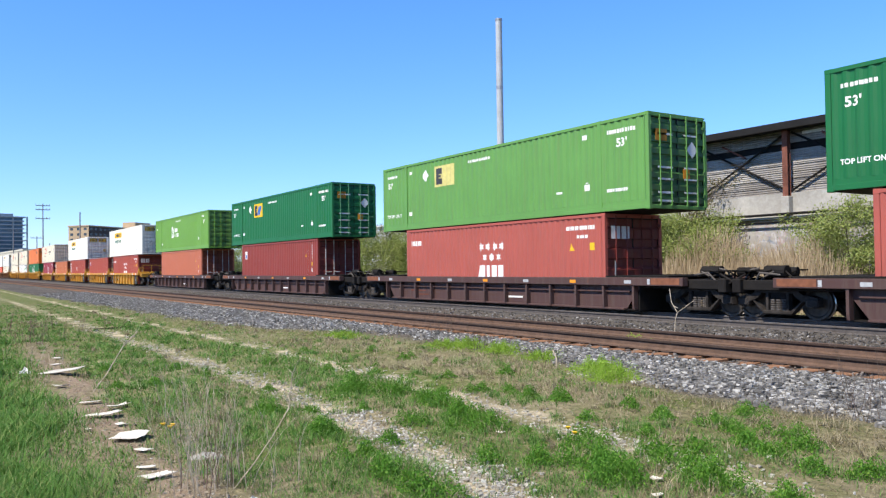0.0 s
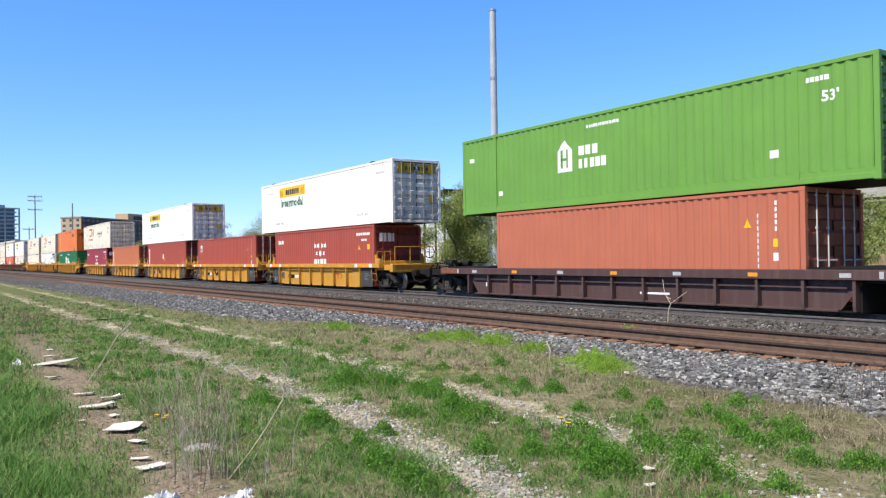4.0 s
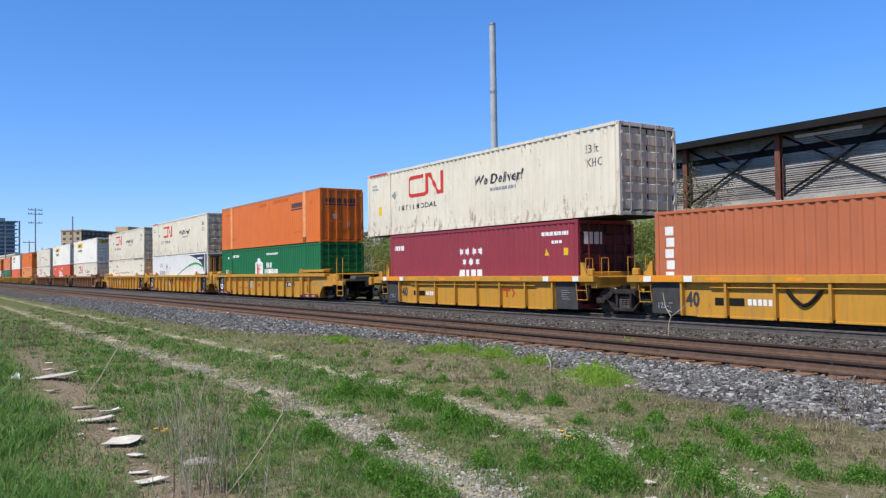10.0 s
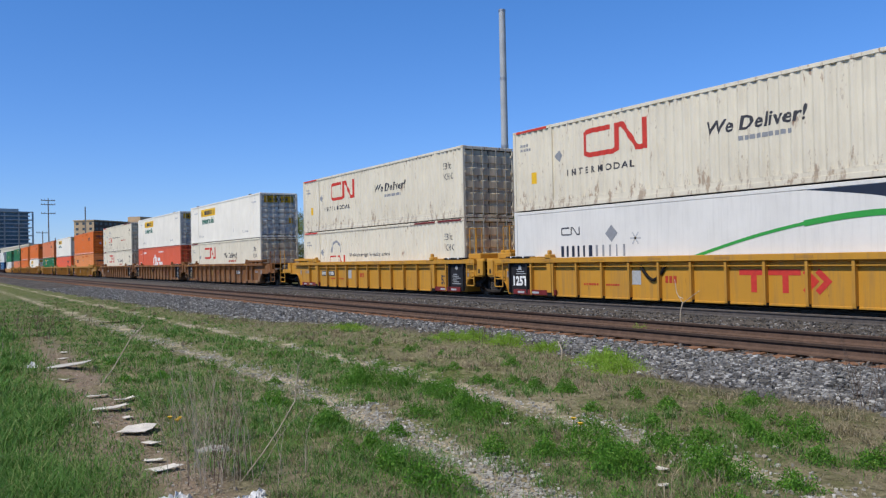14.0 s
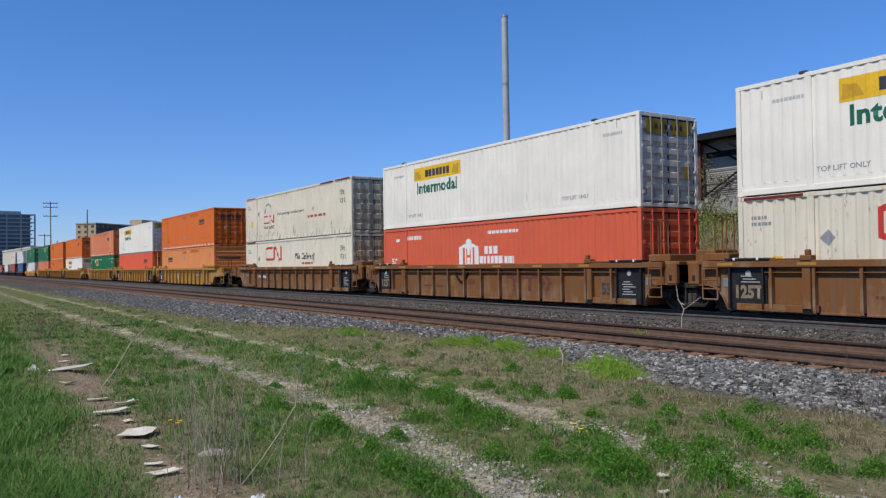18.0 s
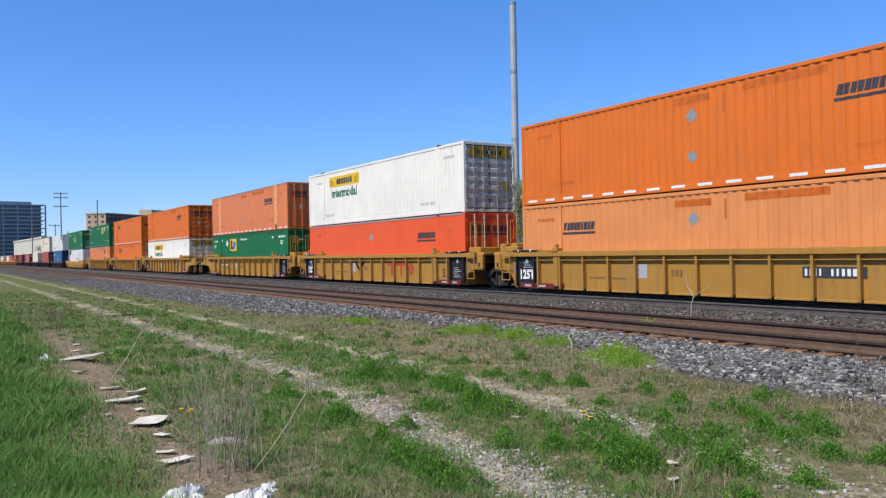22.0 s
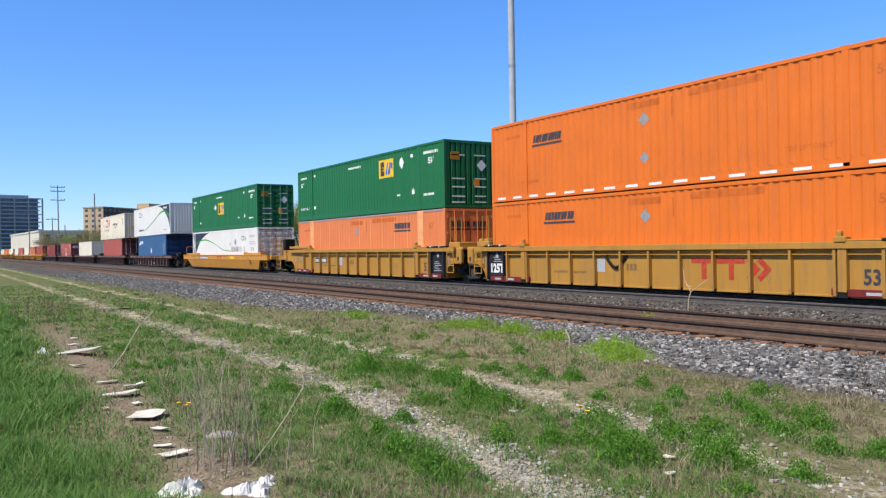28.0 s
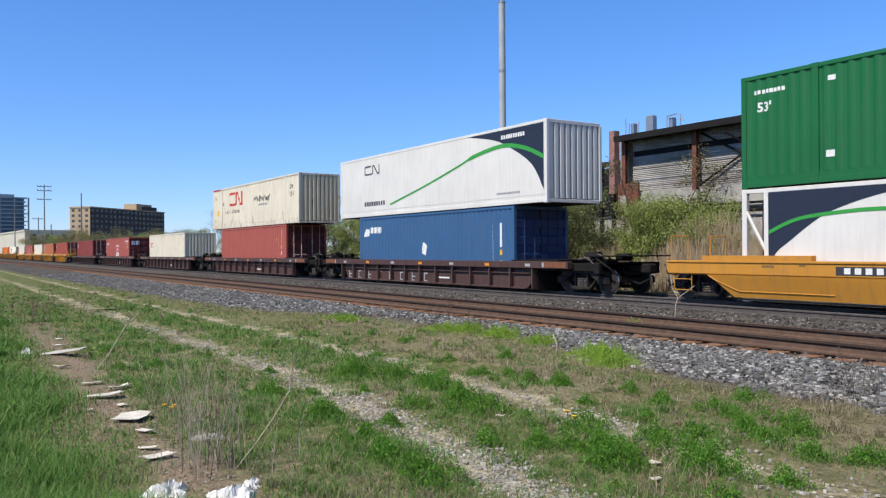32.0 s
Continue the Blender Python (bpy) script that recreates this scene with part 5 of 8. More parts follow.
            part("guide_bracket", at(M(), 6.0, 7.0, -1.52, -1.2, 1.405, 1.45, 0.01), mat, car)
            part("stiffener", at(M(), 5.88, 6.1, -1.5, -1.37, z0 + 0.1, z1, 0.01), mat, car)
            part("jacking_pad", at(M(), 5.86, 6.12, -1.475, -1.34, z0 - 0.04, z0 + 0.14, 0.01), STEEL, car)
            part("reflector", at(M(), 5.7, 5.86, -1.47, -1.38, z0 + 0.02, z0 + 0.2, 0.01), DIMRED if kind == "dirty53" else MAROONP, car, "dark red bar")
            part("reflector", at(M(), 6.12, 7.98, -1.48, -1.42, z0 + 0.0, z0 + 0.18, 0.01), P["cardirty"] if kind == "dirty53" else MAROONP, car, "dark red bar with pale blocks")
            for a in (6.55, 7.35):
                part("reflector", at(M(), a, a + 0.36, -1.486, -1.481, z0 + 0.05, z0 + 0.12), DIMOCHRE if kind == "dirty53" else GREYW, car)
            part("marking", at(M(), 8.3, 8.46, -1.376, -1.371, 0.72, 0.95), PALE, car)
            if join == "joint":
                # raised deck, tower plates and hanging ladder at the joint
                part("deck", at(M(), 8.34, 9.15, -1.3, 1.3, 1.4, 1.62, 0.03), mat, car, "raised yellow end deck")
                for a in (8.38, 8.98):
                    part("deck_post", at(M(), a, a + 0.1, -1.36, -1.24, 0.95, 1.42, 0.01), mat, car)
                for y in (-1.5, 1.34):
                    part("tower_plate", at(M(), 9.18, 9.55, y, y + 0.16, 0.76, 1.38, 0.03), mat, car)
                part("tower_plate", at(M(), 9.1, 9.62, -1.46, 1.46, 1.3, 1.42, 0.02), mat, car)
                part("tower_hole", at(M(), 9.29, 9.39, -1.506, -1.498, 0.86, 1.02), BLACKP, car, "dark square hole")
                part("centre_tower", at(M(), 9.42, 9.75, -0.55, 0.55, 1.3, 1.74, 0.04), mat, car)
                lx0, lx1, lz, lt = 8.54, 9.02, 0.38, 1.4
            else:
                part("side_beam", at(M(), 9.72, 11.0, -1.46, -1.28, 0.8, 1.0, 0.02), mat, car)
                part("side_beam", at(M(), 9.72, 11.0, 1.28, 1.46, 0.8, 1.0, 0.02), mat, car)
                part("knee", M().prism([(s * 9.8, 1.0), (s * 10.15, 1.0), (s * 10.0, 1.26), (s * 9.8, 1.3)], -1.42, -1.3), mat, car)
                part("deck", at(M(), 9.8, 10.95, -1.25, 1.25, 0.98, 1.06, 0.01), SPRING, car, "grey grating deck")
                part("brake_gear", at(M(), 10.0, 10.9, -0.7, 0.2, 1.06, 1.26, 0.04), SPRING, car)
                lx0, lx1, lz, lt = 10.5, 11.15, 0.27, 2.15
            for a in (lx0, lx1):
                part("ladder_rail", M().path([(s * a, -1.52, lz), (s * a, -1.52, lt)], 0.022), mat, car)
            for zz in ((lz, lz + 0.26, 0.8) if join != "joint" else (lz, 0.66, 0.9, 1.2)):
                part("rung", M().path([(s * lx0, -1.52, zz), (s * lx1, -1.52, zz)], 0.02), mat, car)
            for a in (8.42, 8.8):
                part("grab_iron", M().path([(s * a, -1.26, 1.45), (s * a, -1.26, 2.6), (s * a, -0.95, 2.6), (s * a, -0.95, 1.45)] if join == "joint" else [(s * a, -1.26, 1.45), (s * a, -1.26, 1.62), (s * a, -0.95, 1.62)], 0.018), mat, car)
        elif kind.endswith("40"):
            part("end_panel", M().box(min(s * plate, s * 6.15), max(s * plate, s * 6.15), -1.40, -1.36, z0 + 0.02, z1, 0.01), GREYPANEL, car, "mud-grey end panel")
            nt = M()
            for q2 in range(5):
                a = s * 5.6
                nt.box(a - 0.22, a + 0.2 - 0.07 * (q2 % 3), -1.406, -1.402, 0.45 + q2 * 0.07, 0.47 + q2 * 0.07)
            if s > 0:
                tagged(part("marking", nt, PALE, car), kind="stuff")
            else:
                bm = letters("125-T", -5.95, 0.3, 0.16, 1.0, 0.03)
                for v in bm.verts:
                    v.co.y = -1.406
                me = bpy.data.meshes.new("marking")
                for f in bm.faces:
                    f.normal_update()
                    if f.normal.y > 0:
                        f.normal_flip()
                bm.to_mesh(me)
                bm.free()
                part("marking", me, PALE, car, "pale stencil on the end panel")
            part("reflector", M().box(s * 4.75 - 0.14, s * 4.75 + 0.14, -1.537, -1.532, z1 + 0.02, zs - 0.02), WHITEP, car)
            part("reflector", M().box(s * 5.5 - 0.55, s * 5.5 + 0.55, -1.537, -1.532, z1 + 0.02, zs - 0.02), ORANGEP, car)
            part("reflector", M().box(s * 6.2 - 0.14, s * 6.2 + 0.14, -1.537, -1.532, z1 + 0.02, zs - 0.02), WHITEP, car)
            part("guide_bracket", M().prism([(s * 6.5, zs), (s * 6.2, zs), (s * 6.2, zs + 0.42), (s * 6.28, zs + 0.42)], -1.3, -1.2).prism([(s * 6.5, zs), (s * 6.2, zs), (s * 6.2, zs + 0.42), (s * 6.28, zs + 0.42)], 1.2, 1.3), mat, car, "yellow container guide")
            part("guide_bracket", M().box(s * 6.75 - 0.12, s * 6.75 + 0.12, -1.45, -1.3, zs, zs + 0.22, 0.03).box(s * 6.45 - 0.2, s * 6.45 + 0.2, -1.2, 1.2, zs - 0.05, zs + 0.12, 0.02), mat, car)
        else:
            part("walkway", M().box(min(s * 6.4, s * 8.9), max(s * 6.4, s * 8.9), -1.5, 1.5, zs + 0.004, zs + 0.05), STEEL, car)
            part("reflector", M().box(min(s * 8.25, s * 9.29), max(s * 8.25, s * 9.29), -1.535, -1.531, zs - 0.2, zs - 0.02), WORNRUST, car, "worn orange patch")
            part("reflector", M().box(s * 8.16 - 0.05, s * 8.16 + 0.05, -1.535, -1.531, zs - 0.2, zs - 0.04), GREYW, car)
            # brake rigging over the wheels
            part("brake_cylinder", M().tube((s * 9.5, -0.75, zs + 0.16), (s * 10.1, -0.75, zs + 0.16), 0.16, 12), STEEL, car)
            part("brake_cylinder", M().tube((s * 9.9, 0.3, zs + 0.14), (s * 10.5, 0.2, zs + 0.14), 0.13, 12), STEEL, car)
            rig = random.Random(7)
            for q2 in range(9):
                x2, y2 = 9.3 + rig.uniform(0, 1.2), -1.2 + rig.uniform(0, 0.9)
                pts = [(s * x2, y2, zs + rig.uniform(0.0, 0.25)), (s * (x2 + rig.uniform(0.2, 0.6)), y2 + rig.uniform(-0.15, 0.15), zs + rig.uniform(-0.1, 0.3)), (s * (x2 + rig.uniform(0.5, 0.9)), y2, zs - rig.uniform(0.0, 0.4))]
                part("brake_rod", M().path(pts, 0.024), CAST if q2 % 3 else SPRING, car)
            part("step_plate", M().box(min(s * 10.2, s * 11.3), max(s * 10.2, s * 11.3), -1.25, 1.25, zs + 0.16, zs + 0.2, 0.01), STEEL, car)
            part("brake_pipe", M().path([(s * 10.4, -1.2, zs + 0.1), (s * 10.9, -1.22, zs - 0.15), (s * 11.2, -0.9, zs - 0.5), (s * 11.1, -0.5, 0.35)], 0.03), STEEL, car)
        if not kind.endswith("53"):
            car_ends(car, mat if not small else STEEL, (half - 0.6) if kind.endswith("40") else (plate + 0.35), zs, s, join == "joint", not small)
        if join == "coupler":
            coupler(car, s, e)
            truck(car, s * (9.58 if small else e - 1.55 if not kind.endswith("40") else e - 1.2))
            if kind.endswith("40"):
                rail = [(s * (e - 0.1), -1.2, zs), (s * (e - 0.1), -1.2, zs + 0.75), (s * (e - 0.1), 1.2, zs + 0.75), (s * (e - 0.1), 1.2, zs)]
                part("hand_rail", M().path(rail, 0.017), mat, car, "yellow hand rail")
                part("hand_rail", M().path([(s * (e - 0.1), -0.4, zs), (s * (e - 0.1), -0.4, zs + 0.75)], 0.017).path([(s * (e - 0.1), 0.4, zs), (s * (e - 0.1), 0.4, zs + 0.75)], 0.017), mat, car)
                bw = M()
                for q2 in range(14):
                    a, b = q2 * math.tau / 14, (q2 + 1) * math.tau / 14
                    bw.tube((s * (e - 0.2), 0.7 + 0.27 * math.cos(a), zs + 0.5 + 0.27 * math.sin(a)), (s * (e - 0.2), 0.7 + 0.27 * math.cos(b), zs + 0.5 + 0.27 * math.sin(b)), 0.02, 5)
                for q2 in range(4):
                    a = q2 * math.tau / 4
                    bw.tube((s * (e - 0.2), 0.7, zs + 0.5), (s * (e - 0.2), 0.7 + 0.27 * math.cos(a), zs + 0.5 + 0.27 * math.sin(a)), 0.015, 5)
                if s > 0:
                    part("brake_wheel", bw, STEEL, car, "dark round brake wheel")
        elif s < 0:
            truck(car, -(half + 0.55 if kind.endswith("40") else half + 0.65))
            part("joint", M().box(-half - 0.9, -half + 0.1, -0.45, 0.45, 0.6, zs - 0.1, 0.05), STEEL, car)
            if kind.endswith("40"):
                part("joint_plate", M().prism([(-half + 0.05, zs - 0.1), (-half - 0.55, zs - 0.1), (-half - 0.1, zs - 0.55)], -0.7, 0.7), mat, car)
    # lettering on the side
    def on_side(bm, material, y=-1.366, label=""):
        for v in bm.verts:
            v.co.y = y
        me = bpy.data.meshes.new("marking")
        for f in bm.faces:
            f.normal_update()
            if f.normal.y > 0:
                f.normal_flip()
        bm.to_mesh(me)
        bm.free()
        tagged(part("marking", me, material, car, label), kind="stuff" if len(me.polygons) > 3 else "")
    if kind.endswith("40"):
        on_side(letters("40", -4.95, 0.38, 0.4, 0.8, 0.04), DARKP, -1.362 - 0.004, "dark length number")
        if number_bars:
            m = M().box(-4.0, -3.1, -1.37, -1.364, 0.42, 0.62)
            part("marking", m, STEEL, car)
            on_side(flat(bars(-3.0, 0.44, 0.9, 0.16, 6, 0.3, 3)), WHITEP)
        if sign:
            on_side(flat([rect(1.9, 0.68, 0.75, 0.08), rect(2.05, 0.46, 0.09, 0.22), rect(2.4, 0.46, 0.09, 0.22)] + stroke([(2.75, 0.46), (2.88, 0.61), (2.75, 0.76)], 0.07)), FADERED, label="faded red block emblem")
    elif kind.endswith("53"):
        on_side(letters("53", 6.42, 0.41, 0.36, 0.85, 0.03), DARKP, label="dark length number")
        if rear == "joint":
            on_side(letters("125T", -8.1, 0.45, 0.32, 0.9, 0.05), WHITEP if kind != "dirty53" else DULLTAN, -1.416, "white number on black")
        if sign:
            on_side(flat([rect(1.5, 0.86, 1.75, 0.15), rect(1.85, 0.42, 0.17, 0.44), rect(2.75, 0.42, 0.17, 0.44)] + stroke([(3.35, 0.45), (3.62, 0.72), (3.35, 0.98)], 0.15) + stroke([(3.68, 0.45), (3.95, 0.72), (3.68, 0.98)], 0.15)), {"yellow53": REDP, "gold53": FADERED, "dirty53": DIMRED}[kind], label="red block emblem")
        on_side(flat(bars(-4.4, 0.5, 0.7, 0.07, 6, seed=2) + bars(-3.4, 0.5, 0.6, 0.06, 6, seed=4) + bars(-1.0, 0.62, 0.45, 0.2, 3, seed=6)), {"gold53": DIMOCHRE, "dirty53": DIMRED, "yellow53": FADERED}[kind])
        on_side(flat([rect(-2.35, 0.55, 0.42, 0.42)]), GREYW if kind != "dirty53" else DIMOCHRE)
        if number_bars:
            at_x = 3.15 if front == "coupler" else -5.53
            part("marking", M().box(at_x, at_x + 1.62, -1.37, -1.364, 0.66, 0.93), DARKP, car, "dark number plate with white blocks")
            on_side(flat(bars(at_x + 0.07, 0.71, 0.5, 0.17, 4, 0.45, 5) + bars(at_x + 0.75, 0.71, 0.8, 0.17, 6, 0.45, 6)), WHITEP, -1.374)
    if chain:
        pts = [(-1.9 + 0.95 * u, -1.4, z1 - 0.12 - 0.42 * (1 - abs(2 * u - 1) ** 1.6)) for u in [k / 8 for k in range(9)]]
        part("hanging_strap", M().path(pts, 0.045), STEEL, car, "slack dark strap")
    return car


def drop_car(label):
    """Single amber wagon with a smooth deep side that slopes up at both ends."""
    car = thing("well_wagon", label, "railway wagon", "wagons of the train")
    mat = P["caramber"]
    low = [(-9.05, -1.49, 0.74), (9.05, -1.49, 0.74), (8.9, -1.47, 0.66), (8.29, -1.33, 0.16), (-8.29, -1.33, 0.16), (-8.9, -1.47, 0.66)]
    both("side_plate", M().add(low + [(x, y + 0.03, z) for x, y, z in low], [(0, 5, 4, 3, 2, 1), (6, 7, 8, 9, 10, 11)] + [(k, (k + 1) % 6, (k + 1) % 6 + 6, k + 6) for k in range(6)]), mat, car, "lower plate leaning inwards")
    both("side_sill", M().box(-10.4, 10.4, -1.5, -1.3, 0.74, 1.08, 0.03), mat, car, "deep amber sill")
    both("sill_edge", M().box(-10.4, 10.4, -1.53, -1.34, 1.06, 1.12, 0.01), mat, car)
    part("well_floor", M().box(-8.2, 8.2, -1.33, 1.33, 0.1, 0.14), STEEL, car)
    both("crease", M().path([(-9.0, -1.49, 0.72), (-8.75, -1.46, 0.58), (-8.1, -1.385, 0.32), (-5.5, -1.385, 0.32)], 0.014, 5), mat, car)
    for s in (1, -1):
        part("end_platform", M().box(min(s * 8.4, s * 10.6), max(s * 8.4, s * 10.6), -1.3, 1.3, 0.8, 1.04, 0.02), mat, car)
        part("centre_sill", M().box(min(s * 8.0, s * 10.9), max(s * 8.0, s * 10.9), -0.35, 0.35, 0.62, 0.9, 0.03), STEEL, car)
        part("walkway", M().box(min(s * 6.02, s * 9.2), max(s * 6.02, s * 9.2), -1.48, -1.1, 1.125, 1.25), mat, car)
        for zz in (0.3, 0.6):
            grab(car, [(s * 9.6, -1.42, zz), (s * 10.2, -1.42, zz)], mat)
        grab(car, [(s * 9.6, -1.42, 0.3), (s * 9.6, -1.42, 0.8)], mat)
        grab(car, [(s * 10.2, -1.42, 0.3), (s * 10.2, -1.42, 0.8)], mat)
        rail = [(s * 10.5, -1.2, 1.0), (s * 10.5, -1.2, 1.8), (s * 10.5, -0.5, 1.8), (s * 10.5, -0.5, 1.0)]
        part("hand_rail", M().path(rail, 0.017), mat, car)
        rail = [(s * 10.5, 0.5, 1.0), (s * 10.5, 0.5, 1.8), (s * 10.5, 1.2, 1.8), (s * 10.5, 1.2, 1.0)]
        part("hand_rail", M().path(rail, 0.017), mat, car)
        coupler(car, s, 10.6)
        truck(car, s * 9.35)
    part("brake_box", M().box(10.1, 10.5, -0.3, 0.4, 1.0, 2.1, 0.05), STEEL, car, "dark upright brake housing")
    part("marking", M().box(-5.4, -2.9, -1.506, -1.502, 0.8, 1.0), DARKP, car, "dark plate with white blocks")
    m = M()
    for k in range(9):
        m.box(-5.2 + k * 0.25, -5.05 + k * 0.25, -1.512, -1.508, 0.83, 0.97)
    part("marking", m, WHITEP, car)
    for k, (a, b) in enumerate(((-0.6, 0.0), (0.1, 0.6))):
        part("marking", M().box(a, b, -1.506, -1.502, 0.95, 1.02).box((a + b) / 2 - 0.06, (a + b) / 2 + 0.06, -1.506, -1.502, 0.78, 0.95), FADERED, car, "faded red block emblem")
    # stencils and small plates along the deep sill
    bm = letters("53", 6.9, 0.48, 0.3, 0.75, 0.05)
    for v in bm.verts:
        v.co.y = -1.5 + (0.74 - v.co.z) * 0.28 - 0.008
    me = bpy.data.meshes.new("marking")
    for f in bm.faces:
        f.normal_update()
        if f.normal.y > 0:
            f.normal_flip()
    bm.to_mesh(me)
    bm.free()
    part("marking", me, DARKP, car, "dark length number")
    small = random.Random(5)
    for k in range(16):
        x = -7.4 + k * 0.98 + small.uniform(-0.2, 0.2)
        z = small.uniform(0.82, 1.0)
        part("stencil", M().box(x, x + small.uniform(0.15, 0.4), -1.5045, -1.5015, z, z + small.uniform(0.025, 0.06)), DIMOCHRE, car)
    part("sill_patch", M().box(2.6, 3.6, -1.505, -1.5015, 0.82, 1.0), YELLOWP, car, "bright yellow paint patch")
    for a in (5.9, 9.1):
        part("bracket", M().box(a, a + 0.16, -1.54, -1.3, 1.1, 1.3, 0.02), mat, car)
    return car


# ---- the train, from its head to its tail ----
FLOOR = 0.15
HI = FLOOR + 2.896 + 0.01


def travel(t):
    """How far the train has come at t seconds, counted from 16 s."""
    u = (t - 16) / 16
    return 16 * (13.030113 * u + 0.386296 * u ** 2 + 0.027478 * u ** 3 - 0.048278 * u ** 4)


ROLLING = []          # every wagon and container, with its place along the train


def roll(ob, x, z=0.0):
    ob.matrix_basis = pose(x + travel(0), TRACK_Y, z)
    ROLLING.append((ob, x, z))


MADE = {}


def load(key, x, z, build, *args, **kw):
    """A container of one pattern; the first is built, those like it are copies."""
    if key in MADE:
        roll(copy_thing(MADE[key], Matrix.Identity(4)), x, z)
    else:
        MADE[key] = build(*args, **kw)
        roll(MADE[key], x, z)


def wagon(key, x, build, *args, **kw):
    if key in MADE:
        new_car = copy_thing(MADE[key], Matrix.Identity(4))
        for o in new_car.children_recursive:
            if o.name.startswith("wheelset"):
                WHEELSETS[0.89 if o.location.x > 0 else -0.89].append(o)
        roll(new_car, x)
    else:
        MADE[key] = build(*args, **kw)
        roll(MADE[key], x)


BROWN = "dark brown well wagon with ribbed sides, dusty and worn"
YEL40 = "yellow five-part well wagon unit with ribbed sides and grey end panels"
YEL53 = "yellow ribbed well wagon unit with a red block emblem"
GOLD53 = "dull yellow ribbed well wagon unit with black notice panels"
DIRTY53 = "rust-stained yellow ribbed well wagon unit"
LOW = 0.05
for i, x in enumerate((200.8, 179.2, 157.5, 135.9)):
    wagon("brown", x, well_car, "brown48", BROWN, "coupler", "coupler")
for i, x in enumerate((114.4, 98.96, 83.35, 67.6, 52.2)):
    f, r = ("coupler" if i == 0 else "joint"), ("coupler" if i == 4 else "joint")
    wagon(("y40", f, r), x, well_car, "yellow40", YEL40, f, r, True, True, i == 1)
for kind, lab, xs in (("yellow53", YEL53, (30.6, 11.1, -8.3)), ("dirty53", DIRTY53, (-31.6, -51.1, -70.65)), ("gold53", GOLD53, (-94.1, -114.0, -133.6)), ("gold53", GOLD53, (-157.0, -176.5, -196.05))):
    for i, x in enumerate(xs):
        f, r = ("coupler" if i == 0 else "joint"), ("coupler" if i == 2 else "joint")
        wagon((kind, f, r), x, well_car, kind, lab, f, r, i != 1, i == 1, i == 1)
wagon("drop", -219.45, drop_car, "amber well wagon with smooth deep sides sloping up at the ends")
def scrawl(car):
    """Large faded letters chalked along the side, no longer readable."""
    bm = M()
    for q in range(8):
        x = -7.0 + q * 1.02
        bm.box(x, x + 0.05, -1.338, -1.328, 0.14, 0.5).box(x + 0.05, x + 0.27, -1.338, -1.328, 0.45 if q % 2 else 0.3, 0.5 if q % 2 else 0.35).box(x + 0.05, x + 0.24, -1.338, -1.328, 0.14, 0.18)
    tagged(part("marking", bm, GREYW, car, "faded chalked marks"), kind="stuff")
    return car


wagon("brown_scrawl", -243.4, lambda: scrawl(well_car("brown48", BROWN, "coupler", "coupler")))
for x in (-264.95, -286.5, -308.1, -329.7):
    wagon("brown", x, well_car, "brown48", BROWN, "coupler", "coupler")
for i, x in enumerate((-351.5, -367.0, -382.5, -398.0, -413.5)):
    f, r = ("coupler" if i == 0 else "joint"), ("coupler" if i == 4 else "joint")
    wagon(("y40", f, r), x, well_car, "yellow40", YEL40, f, r)
for i, x in enumerate((-435.0, -454.5, -474.0)):
    f, r = ("coupler" if i == 0 else "joint"), ("coupler" if i == 2 else "joint")
    wagon(("gold53", f, r), x, well_car, "gold53", GOLD53, f, r)

G_EMP = "dark green corrugated container with a yellow square sign"
load("emp", 200.8, HI, green_box, G_EMP, "green")
load("star", 199.9, LOW + 0.1, star_box, "faded red forty-foot container with white stars", "red")
load("empfaded", 179.18, HI, green_box, "faded light green container with a pale square sign", "fadedgreen", -3.67, True)
load("star", 179.3, FLOOR, star_box, "", "red")
load("emp", 157.5, HI, green_box, G_EMP, "green")
load("redplate", 157.6, FLOOR, box40, "dark red forty-foot container with a small blue plate", "redc", False, False, True)
load("lime", 135.9, HI, house_green, "light green container with a white house-shaped sign")
load("salmon", 136.05, FLOOR, box40, "salmon-coloured forty-foot container with white stencils", "salmon")
J = "white corrugated container with a yellow sign and green lettering"
load("jb", 114.25, HI, white_box, J)
load("starb", 114.45, FLOOR, star_box, "brick-red forty-foot container with white stars", "redb")
load("redplateb", 98.96, FLOOR, box40, "brick-red forty-foot container with a small blue plate", "redb", False, False, True)
load("jb", 83.27, HI, white_box, J)
load("tri", 83.35, FLOOR, box40, "brick-red forty-foot container with an upright white column", "redb", True, True)
load("tribrown", 67.6, FLOOR, box40, "orange-brown forty-foot container with an upright white column", "brown", True)
CREAM = "cream-white container with rust streaks and a red emblem"
load("cn0", 52.1, HI, cream_box, CREAM)
load("starm", 52.2, FLOOR, star_box, "maroon forty-foot container with white stars", "maroon")
load("or0", 30.6, HI, orange_box, "orange smooth-sided container with paler straps", "orange", True, "doors", False, 3, 4.2, 2.05, False)
load("hubg", 30.6, FLOOR, house_box, "green container with a white house-shaped emblem", "green", -1.68, -0.1)
load("cn0", 11.1, HI, cream_box, CREAM)
load("cool", 11.1, FLOOR, swoosh_box, "white refrigerated container with a green curve and navy corner", [(-1.6, 0.75), (0.14, 1.25), (1.8, 1.68), (3.32, 1.97), (4.72, 2.12), (5.7, 2.1), (7.32, 1.78)],
     [(3.2, 2.8), (4.4, 2.64), (5.39, 2.46), (6.62, 2.07), (7.32, 1.34)], (-5.54, 1.98, 0.9, 0.27), (-5.56, -3.2, -2.2), 1)
load("cn0", -8.3, HI, cream_box, CREAM)
load("cn1", -8.3, FLOOR, cream_box, "cream-white container with a small red emblem and grey writing", True, 1)
